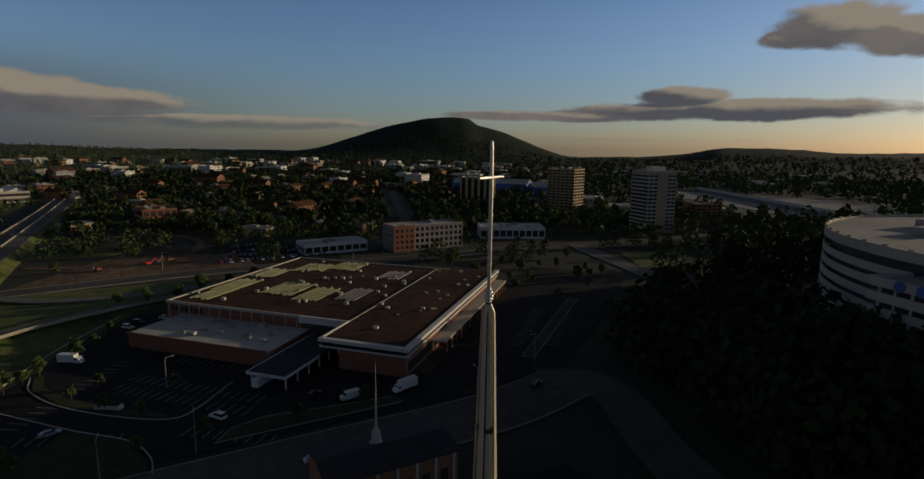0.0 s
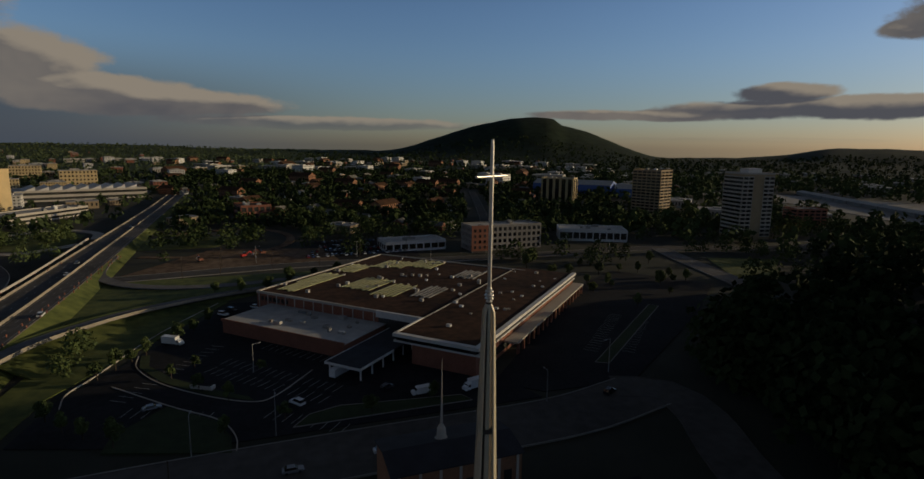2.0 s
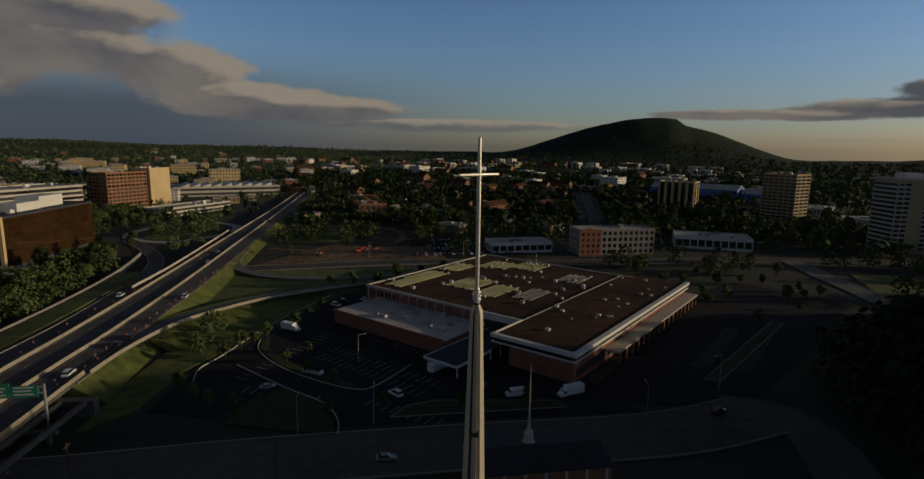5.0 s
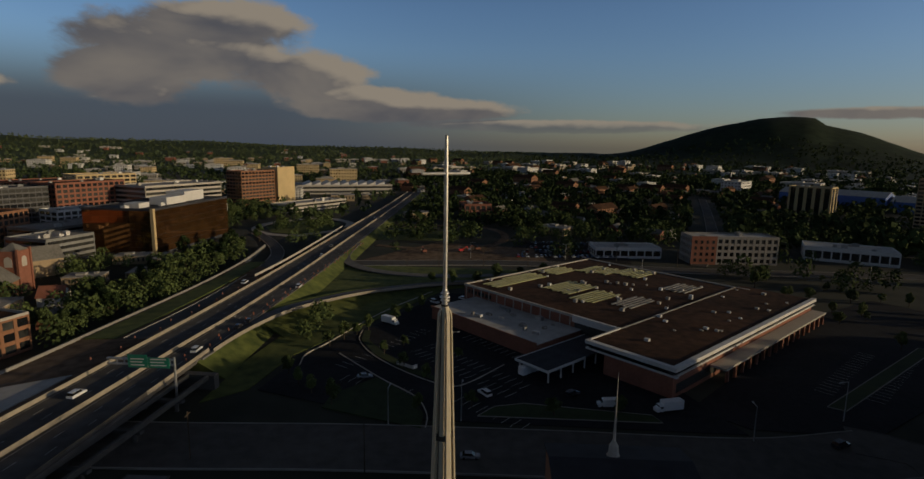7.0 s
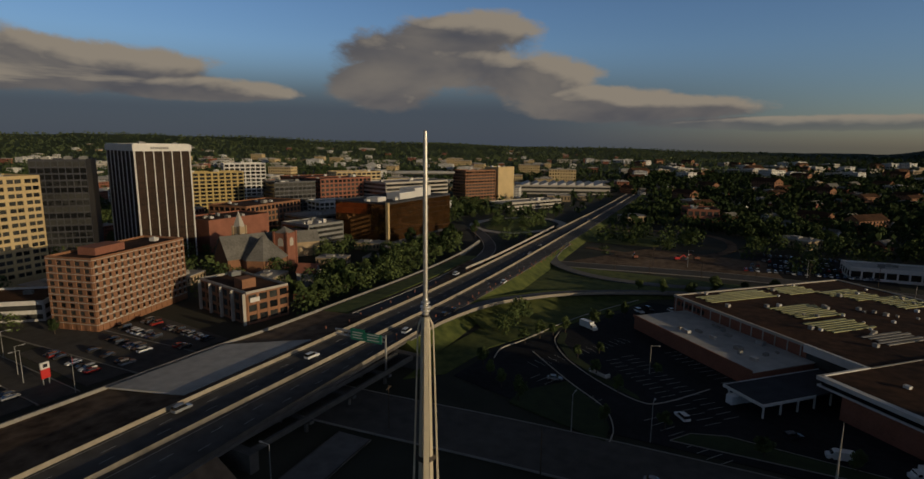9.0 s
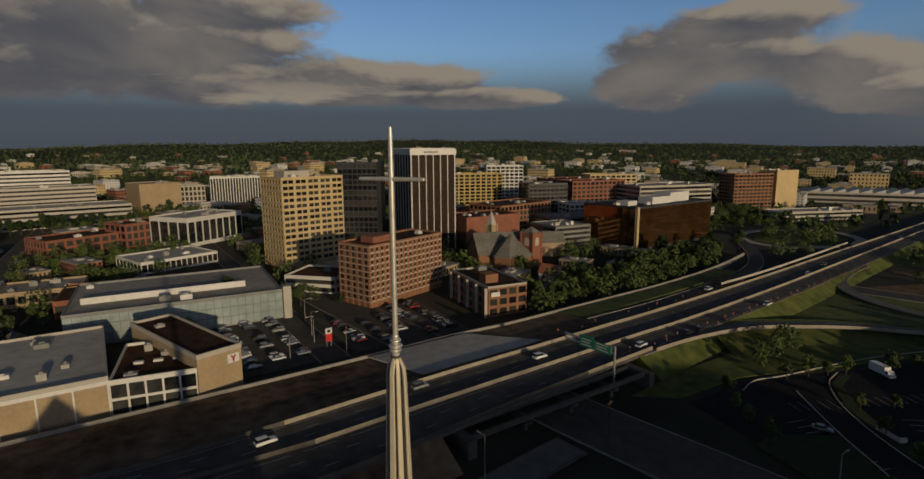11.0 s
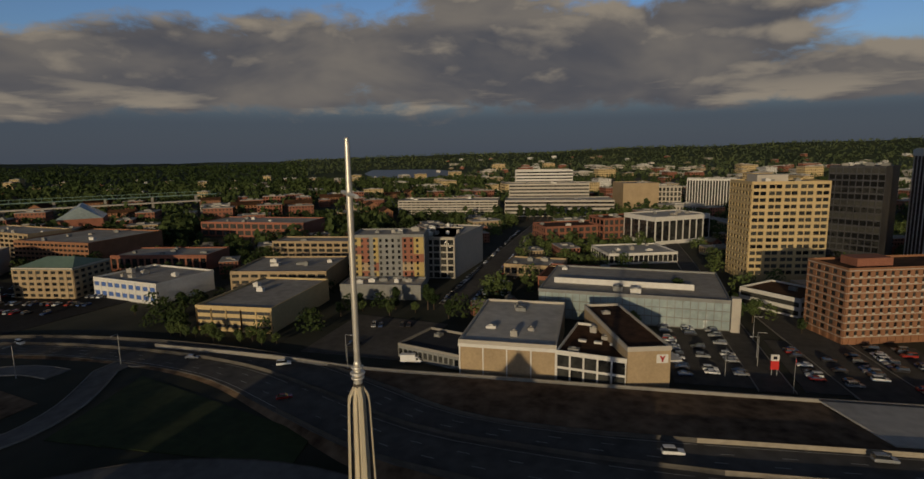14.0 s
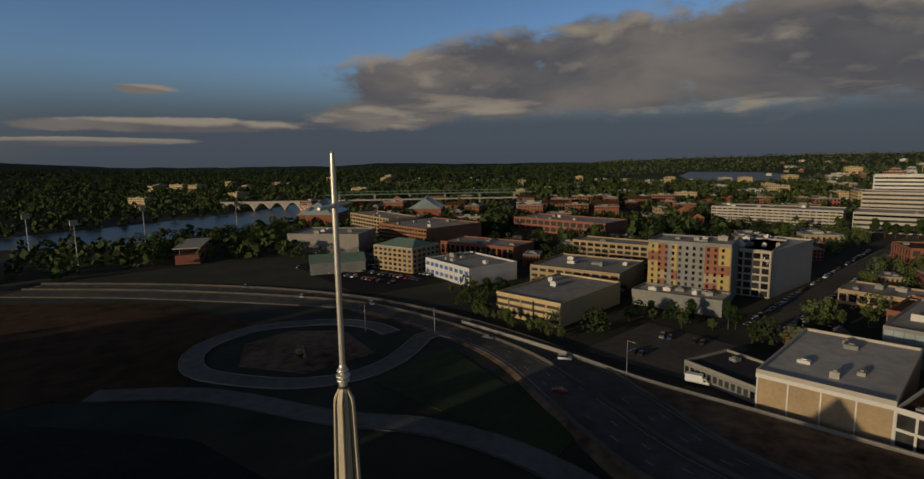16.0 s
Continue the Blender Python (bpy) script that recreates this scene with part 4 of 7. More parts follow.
def gable(name, x, y, deg, L, W, eave, ridge, wall, roof, label, category="building", over=0.4):
    th = base(name, x, y, 0, deg, label, category)
    bm = bmesh.new()
    box(bm, -L / 2, L / 2, -W / 2, W / 2, -0.4, eave)
    for s in (-1, 1):
        v = [bm.verts.new(p) for p in ((s * L / 2, -W / 2, eave), (s * L / 2, W / 2, eave), (s * L / 2, 0, ridge - 0.15))]
        bm.faces.new(v if s > 0 else v[::-1])
    part("wall", bm, M[wall], th)
    bm = bmesh.new()
    k = (ridge - eave) / (W / 2)
    e = eave - over * k
    a, b = L / 2 + over, W / 2 + over
    rows = [[bm.verts.new((sx * a, yy, zz)) for yy, zz in ((-b, e), (0, ridge), (b, e), (b, e + 0.25), (0, ridge + 0.25), (-b, e + 0.25))] for sx in (-1, 1)]
    for i in range(6):
        bm.faces.new((rows[0][i], rows[0][(i + 1) % 6], rows[1][(i + 1) % 6], rows[1][i]))
    bm.faces.new(rows[0][::-1]), bm.faces.new(rows[1])
    bmesh.ops.recalc_face_normals(bm, faces=bm.faces)
    part("roof", bm, M[roof], th)
    TAKEN.append((x, y, math.hypot(L, W) / 2 + 2))
    return th


# church hall beside the street, with its small white steeple
hall = gable("church_hall", 21, 80, 4, 25, 13, 13.4, 14.6, "brick2", "roofdark", "brick church hall with a dark low roof", "church")
for i in range(7):
    for s in (-1, 1):
        piece("pilaster", M["pale"], hall, -11.5 + i * 3.8, -11.0 + i * 3.8, s * 6.5 - 0.2, s * 6.5 + 0.2, -0.2, 13.2)
for i in range(6):
    piece("window", M["glass"], hall, -10.2 + i * 3.8, -8.6 + i * 3.8, -6.56, -6.45, 2.0, 10.5)
small = base("small_steeple", 20, 81.5, 14.4, 4, "slim white steeple on the dark hall roof", "steeple")
bm = bmesh.new()
rings(bm, [(1.3, 0), (1.25, 0.3), (0.95, 0.4), (0.85, 2.2), (0.6, 2.6), (0.3, 3.2)], 8, radians(22.5))
part("steeple_base", bm, M["pale"], small)
bm = bmesh.new()
rings(bm, [(0.3, 3.1), (0.16, 8.0), (0.05, 15.0), (0.02, 16.2)], 8)
part("needle", bm, M["mast"], small)
# unseen church body, added and sized to shade the highway and sports centre
gable("church_nave", 34, -50, 90, 116, 22, 19, 27.5, "brick2", "shingle", "long gabled brick church nave", "church")
gable("church_transept", 24, -29, 0, 30, 22, 18, 32, "brick2", "shingle", "tall gabled brick church transept", "church")

# --- the office building ---
def build_office():
    A, deg = (-22.6, 225.5), -42.3
    th = base("office_building", A[0], A[1], 0, deg, "sprawling brick office building with a brown flat roof", "office building")
    H = 9.0

    def blk(name, mt, *b):
        bm = bmesh.new()
        box(bm, *b)
        return part(name, bm, M[mt], th)
    blk("wall", "brick", 0, 86, 0, 92, -0.3, H - 0.4)
    blk("wall", "brick", 86.01, 109, -18, 97, -0.3, H - 0.4)
    blk("roof", "roof", 0.3, 80, 0.3, 91.7, H - 0.5, H)
    blk("roof", "roof", 80.3, 108.6, -17.6, 96.6, H - 0.5, H + 0.35)
    blk("parapet", "pale", -0.3, 60, -0.3, 0.5, H - 0.5, H + 0.45)
    blk("parapet", "pale", -0.3, 0.5, 0.5, 92, H - 0.5, H + 0.45)
    blk("parapet", "pale", -0.3, 86, 91.6, 92.4, H - 0.5, H + 0.45)
    blk("fascia", "white", 60, 80, -0.6, 0.4, H - 2.0, H + 0.5)
    blk("fascia", "white", 79.6, 80.3, -18.3, 0, H - 0.4, H + 0.75)
    for z0, z1, o in ((H - 0.35, H + 0.75, 1.4), (H - 2.3, H - 1.8, 0.9)):
        blk("fascia", "white", 79.5, 110.4, -18 - o, -17.6, z0, z1)
        blk("fascia", "white", 108.6, 109 + o, -17.6, 97.4, z0, z1)
    blk("seam", "pale", 79.8, 80.4, 0.4, 91.5, H - 0.2, H + 0.5)
    blk("window_band", "glass", 80.5, 109.2, -18.6, -17.9, H - 1.75, H - 0.4)
    blk("window_band", "glass", 108.9, 109.5, -17.8, 97, H - 1.75, H - 0.4)
    blk("window_band", "glass", 108.9, 109.1, -16, 95, 1.2, 4.0)
    # covered walk along the west side
    blk("canopy", "pale", 109.4, 114.5, 4, 97, 4.2, 4.8)
    for i in range(17):
        piece("post", M["brick"], th, 113.4, 114.2, 6 + i * 5.6, 6.9 + i * 5.6, -0.2, 4.2)
    # brick piers and windows of the front
    for i in range(13):
        piece("pilaster", M["pale"], th, 1 + i * 4.8, 1.35 + i * 4.8, -0.22, 0.0, 0, H - 0.6)
    for i in range(7):
        piece("window", M["glass"], th, 2.2 + i * 2.2, 3.7 + i * 2.2, -0.06, 0.02, 5.6, 7.4)
    piece("window", M["glass"], th, 61, 79, -0.3, 0.02, 2.6, 6.8)
    # low annex with a white roof
    blk("annex", "brick", 8, 64, -25, -0.3, -0.3, 4.7)
    blk("annex_roof", "roofwhite", 7.7, 64.3, -25.3, -0.35, 4.7, 5.0)
    blk("annex_parapet", "brick", 7.6, 64.4, -25.4, -25.0, 4.6, 5.5)
    # entrance canopy on posts
    blk("entrance_roof", "roofdark", 67, 80, -38, -2, 3.7, 4.15)
    blk("entrance_rim", "white", 66.8, 80.2, -38.2, -37.9, 3.55, 4.3)
    blk("entrance_rim", "white", 66.7, 67.0, -37.9, -2, 3.55, 4.3)
    blk("entrance_rim", "white", 80.0, 80.3, -37.9, -19.6, 3.55, 4.3)
    for i in range(6):
        for x in (67.6, 79.2):
            piece("post", M["white"], th, x, x + 0.4, -37 + i * 6.0, -36.6 + i * 6.0, -0.2, 3.7)
    # rows of skylight panels
    r = random.Random(5)
    for x0, y0, n, ln in ((5, 6, 5, 17), (3, 20, 6, 20), (3, 46, 6, 17), (26, 22, 8, 20), (44, 18, 6, 20), (14, 62, 4, 18), (22, 66, 4, 15), (28, 72, 8, 17), (60, 62, 6, 16), (60, 24, 5, 18)):
        tilt = "panel" if x0 < 58 else "roofgrey"
        for i in range(n):
            piece("skylight_panel", M[tilt], th, x0 + i * 1.9, x0 + i * 1.9 + 0.95, y0 + (i % 3) * 0.8, y0 + ln + (i % 2) * 1.5, H + 0.05, H + 0.35)
    for i in range(64):
        x, y = r.uniform(2, 106), r.uniform(4, 88)
        s = r.uniform(0.4, 0.8)
        if x > 80:
            y = r.uniform(-14, 92)
        bm = bmesh.new()
        box(bm, x, x + 2.0 * s, y, y + 1.5 * s, H, H + 1.5 * s)
        box(bm, x - 0.08, x + 2.0 * s + 0.08, y - 0.08, y + 1.5 * s + 0.08, H + 1.2 * s, H + 1.3 * s)
        part("roof_unit", bm, M[r.choice(("roofgrey", "white", "pale"))], th)
    TAKEN.extend([(30, 190, 40), (60, 235, 50), (75, 190, 50), (20, 245, 40), (90, 205, 45)])
    # clutter on the annex roof
    for i in range(14):
        x, y = r.uniform(14, 60), r.uniform(-20, -4)
        bm = bmesh.new()
        box(bm, x, x + r.uniform(1, 4), y, y + r.uniform(0.5, 2), 5.0, 5.0 + r.uniform(0.4, 1.6))
        part("roof_unit", bm, M[r.choice(("grey", "steel", "concrete"))], th)


build_office()

# --- town side of the highway ---
# fitness centre: white-roofed hall, glazed middle, brown-roofed wing
gym, L = block("fitness_centre", (-155.2, -34), (-154.6, -3.4), 50, 10.6, "buff", "buff brick sports centre with a white flat roof", "sports centre", roof="roofwhite", rim="pale", units=5)
for i in range(5):
    piece("pilaster", M["white"], gym, 0.1 + i * 7.55, 0.5 + i * 7.55, -0.3, 0.0, 0, 10.2)
piece("fascia", M["white"], gym, -0.2, L + 0.2, -0.35, 0, 9.2, 10.3)
wing, L = block("fitness_centre_wing", (-154.6, -3.2), (-150.5, 17), 30, 9.2, "white", "glazed two-storey link with a brown gravel roof", "sports centre", roof="roof", rim="white", units=4, nx=5, nz=2, pier=0.5, band=0.7)
for i in range(3):
    piece("skylight", M["white"], wing, 4 + i * 5, 6.5 + i * 5, 12, 13.4, 9.2, 9.9)
wing2, L = block("fitness_centre_end", (-150.4, 17.3), (-153.8, 29.6), 46, 12.8, "buff", "plain buff brick end block with a brown roof", "sports centre", roof="roof", rim="pale", units=1)
piece("sign_board", M["white"], wing2, L - 4.2, L - 0.8, -0.2, -0.02, 8.6, 11.2, "white square sign board")
bm = bmesh.new()
v = [bm.verts.new(p) for p in ((-0.9, -0.05, 0.9), (-0.35, -0.05, 0.9), (0, -0.05, 0.3), (0.35, -0.05, 0.9), (0.9, -0.05, 0.9), (0.28, -0.05, -0.2), (0.28, -0.05, -0.9), (-0.28, -0.05, -0.9), (-0.28, -0.05, -0.2))]
bm.faces.new(v)
bmesh.ops.solidify(bm, geom=bm.faces, thickness=0.04)
mark = part("sign_mark", bm, M["red"], wing2, "red emblem")
mark.location = (L - 2.5, -0.22, 9.9)
piece("awning", M["white"], wing2, L, L + 5, 3, 10, 7.6, 8.0)
low, L = block("low_annex", (-166, -58), (-158, -34.5), 20, 4.2, "grey", "low grey annex with a dark roof", "building", roof="roofdark", rim="concrete", units=1, nx=12, nz=1, pier=0.5, band=1.8)

# glass-walled hall behind
hallb, L = block("glass_hall", (-222, -14), (-214, 60), 52, 11.5, "white", "long low hall with pale glazing and a grey roof", "hall", roof="roofgrey", rim="grey", units=3, nx=26, nz=3, pier=0.25, band=0.3, glass="paleglass", core="grey", rows=True, trim="grey")
piece("end_wall", M["pale"], hallb, L + 0.2, L + 3.4, -1.5, 2.0, -0.2, 13.5)
piece("roof_screen", M["white"], hallb, 4, L - 12, 16, 16.5, 11.5, 14.0)

brick_apt, L = block("brick_apartment_block", (-204.9, 95.2), (-219, 141), 20, 27, "brick2", "nine-storey red brick apartment block", "apartment block", roof="roof", rim="brick2", units=3, nx=16, nz=9, side=5, sides=(2,), pier=1.7, band=1.0, foot=2.5)
for k in range(10):
    piece("string_course", M["pale"], brick_apt, -0.4, L + 0.1, -0.42, -0.36, 2.6 + k * 2.7, 2.85 + k * 2.7)
    piece("string_course", M["pale"], brick_apt, -0.43, -0.36, -0.36, 20, 2.6 + k * 2.7, 2.85 + k * 2.7)
for i in range(16):
    for k in range(9):
        x, z = i * L / 16 + 0.98, 2.6 + k * 2.7
        piece("window_panel", M["pale"], brick_apt, x, x + 1.05, -0.47, -0.37, z + 0.25, z + 0.85)
piece("roof_house", M["brick"], brick_apt, 8, 22, 6, 14, 26.5, 30)
lowapt, L = block("low_apartment_block", (-164.7, 129), (-161.7, 147), 36, 12.2, "brick2", "three-storey brick building with a brown roof", "apartment block", roof="roof", rim="pale", units=3, nx=4, nz=3, side=8, sides=(2,), pier=1.1, band=1.3, trim="brick2", core="brick")
for i in range(5):
    piece("fin_wall", M["pale"], lowapt, -1.6, -0.36, i * 8.6 + 0.2, i * 8.6 + 0.7, -0.2, 12.4)
piece("roof_house", M["brick2"], lowapt, 3, 9, 8, 14, 12.2, 16)
piece("sign_board", M["white"], lowapt, 1.2, 5.2, -0.5, -0.37, 8.6, 10.4, "white sign board")
gold, L = block("gold_office_tower", (-303, 89), (-309.5, 128), 26, 52, "gold", "thirteen-storey gold stone office tower", "office tower", roof="roofgrey", rim="gold", units=5, nx=5, nz=14, side=7, sides=(2,), pier=1.5, band=1.5, foot=3.0)
for i in range(5):
    piece("mullion", M["gold"], gold, (i + 0.5) * L / 5 - 0.25, (i + 0.5) * L / 5 + 0.25, -0.3, -0.07, 0.3, 51)
piece("roof_house", M["pale"], gold, 6, 22, 8, 20, 52, 56)
rep, L = block("striped_office_tower", (-308.8, 176), (-300.7, 204.6), 58, 67.6, "white", "tall dark glass office tower with white vertical ribs", "office tower", roof="roofgrey", rim="white", units=3, core="brownglass")
for f, n, ln, D in ((0, 6, L, 0), (2, 7, 58, 0), (1, 7, 58, L)):
    for i in range(n + 1):
        x = i * ln / n
        a, b = max(-0.25, x - 0.25), min(ln + 0.25, x + 0.25)
        if f == 0:
            piece("rib", M["white"], rep, a, b, -0.55, -0.003, 0, 67)
        elif f == 1:
            piece("rib", M["white"], rep, D + 0.003, D + 0.55, a, b, 0, 67)
        else:
            piece("rib", M["white"], rep, -0.55, -0.003, a, b, 0, 67)
    for k in range(20):
        z = 3 + k * 3.05
        if f == 0:
            piece("floor_band", M["brownglass"], rep, 0, ln, -0.12, -0.003, z, z + 0.8)
        elif f == 2:
            piece("floor_band", M["brownglass"], rep, -0.12, -0.003, 0, ln, z, z + 0.8)
piece("crown", M["white"], rep, -1.0, L + 1.0, -1.0, 59, 64.2, 67.9)
for i in range(9):
    piece("crown_mark", M["dark"], rep, L * 0.28 + i * 1.1, L * 0.28 + i * 1.1 + 0.7, -1.08, -1.02, 65.4, 66.6)

block("low_white_deck", (-256, 74), (-236, 92), 24, 7.5, "white", "two-level white parking deck", "parking deck", roof="roof", rim="white", units=1, nx=1, nz=2, side=1, sides=(1, 2), pier=0.8, band=1.6, per_pane=False)
block("low_brown_roofs", (-268, -18), (-258, 52), 34, 6.5, "brick", "low brick shops with brown roofs", "building", roof="roof", units=6, nx=14, nz=1, pier=1.0, band=2.4, rows=True)
block("low_pale_shop", (-300, -40), (-296, -8), 24, 6, "buff", "low buff shops with grey roofs", "building", roof="roofgrey", units=5, nx=8, nz=1, pier=1.0, band=2.4, rows=True)

# bronze glass building
br, L = block("bronze_glass_building", (-222, 297), (-224, 386), 46, 28.5, "dark", "bronze mirror-glass office block", "office building", roof="roofdark", rim="dark", units=6, core="dark")
for face, n, ln in ((0, 16, L), (2, 8, 46)):
    for i in range(n):
        for k in range(7):
            a0, a1, z0, z1 = i * ln / n + 0.06, (i + 1) * ln / n - 0.06, 1.5 + k * 3.8 + 0.05, 1.5 + (k + 1) * 3.8 - 0.05
            if face == 0:
                piece("glass_panel", M["bronze"], br, a0, a1, -0.12, -0.01, z0, z1)
            else:
                piece("glass_panel", M["bronze"], br, -0.12, -0.01, a0, a1, z0, z1)
piece("stair_shaft", M["gold"], br, -0.9, 1.1, -0.9, 1.1, -0.2, 29.5)
for x0, x1, y0, y1, h in ((30, 52, 10, 22, 5.0), (54, 78, 12, 26, 7.0), (8, 18, 14, 24, 3.2)):
    piece("roof_house", M["white"], br, x0, x1, y0, y1, 28.5, 28.5 + h)

# old church with two towers
ch = gable("stone_church", -245, 200, 70, 34, 22, 8, 19, "brick2", "shingle", "old brick church with a steep grey roof", "church")
bm = bmesh.new()
rings(bm, [(13, 7.5), (12.6, 8.0), (0.6, 19.5)], 8, radians(22.5), cx=2, cy=-12)
part("hipped_roof", bm, M["shingle"], ch)
bm = bmesh.new()
rings(bm, [(12, -0.3), (12, 7.6)], 8, radians(22.5), cx=2, cy=-12)
part("chancel", bm, M["brick2"], ch)


def church_tower(x, y, w, h, cap, wall, label):
    th = base("church_tower", x, y, 0, 12, label, "tower")
    bm = bmesh.new()
    box(bm, -w / 2, w / 2, -w / 2, w / 2, -0.3, h)
    for sx in (-1, 1):
        for sy in (-1, 1):
            box(bm, sx * w / 2 - 0.5, sx * w / 2 + 0.5, sy * w / 2 - 0.5, sy * w / 2 + 0.5, -0.3, h + 0.8)
    part("wall", bm, M[wall], th)
    bm = bmesh.new()
    rings(bm, [(w * 0.66, h), (0.15, h + cap)], 4, radians(45))
    part("cap", bm, M["pale"] if cap > 5 else M["shingle"], th)
    for s in range(4):
        bm = bmesh.new()
        pts = [(-w * 0.2, h * 0.62), (w * 0.2, h * 0.62), (w * 0.2, h * 0.78)] + [(w * 0.2 * math.cos(q * math.pi / 6), h * 0.78 + w * 0.2 * math.sin(q * math.pi / 6)) for q in range(1, 6)] + [(-w * 0.2, h * 0.78)]
        f = bm.faces.new([bm.verts.new((px, -w / 2 - 0.06, pz)) for px, pz in pts])
        bmesh.ops.rotate(bm, verts=bm.verts, cent=(0, 0, 0), matrix=Matrix.Rotation(radians(90 * s), 3, 'Z'))
        bmesh.ops.solidify(bm, geom=bm.faces, thickness=0.08)
        part("arched_opening", bm, M["pale"], th)
    TAKEN.append((x, y, w))


church_tower(-231.4, 212, 8.5, 19.5, 3.5, "brick", "square red brick church tower with arched openings")
church_tower(-262, 206, 5, 21, 9, "buff", "slim buff stone church tower with a pale spire")
gable("parish_house", -250, 240, 60, 24, 12, 9, 15, "buff", "shingle", "buff stone parish house with a grey roof", "house")
gable("cottage", -198, 196, 20, 10, 8, 4, 8, "white", "orange", "small white house with a red roof", "house")

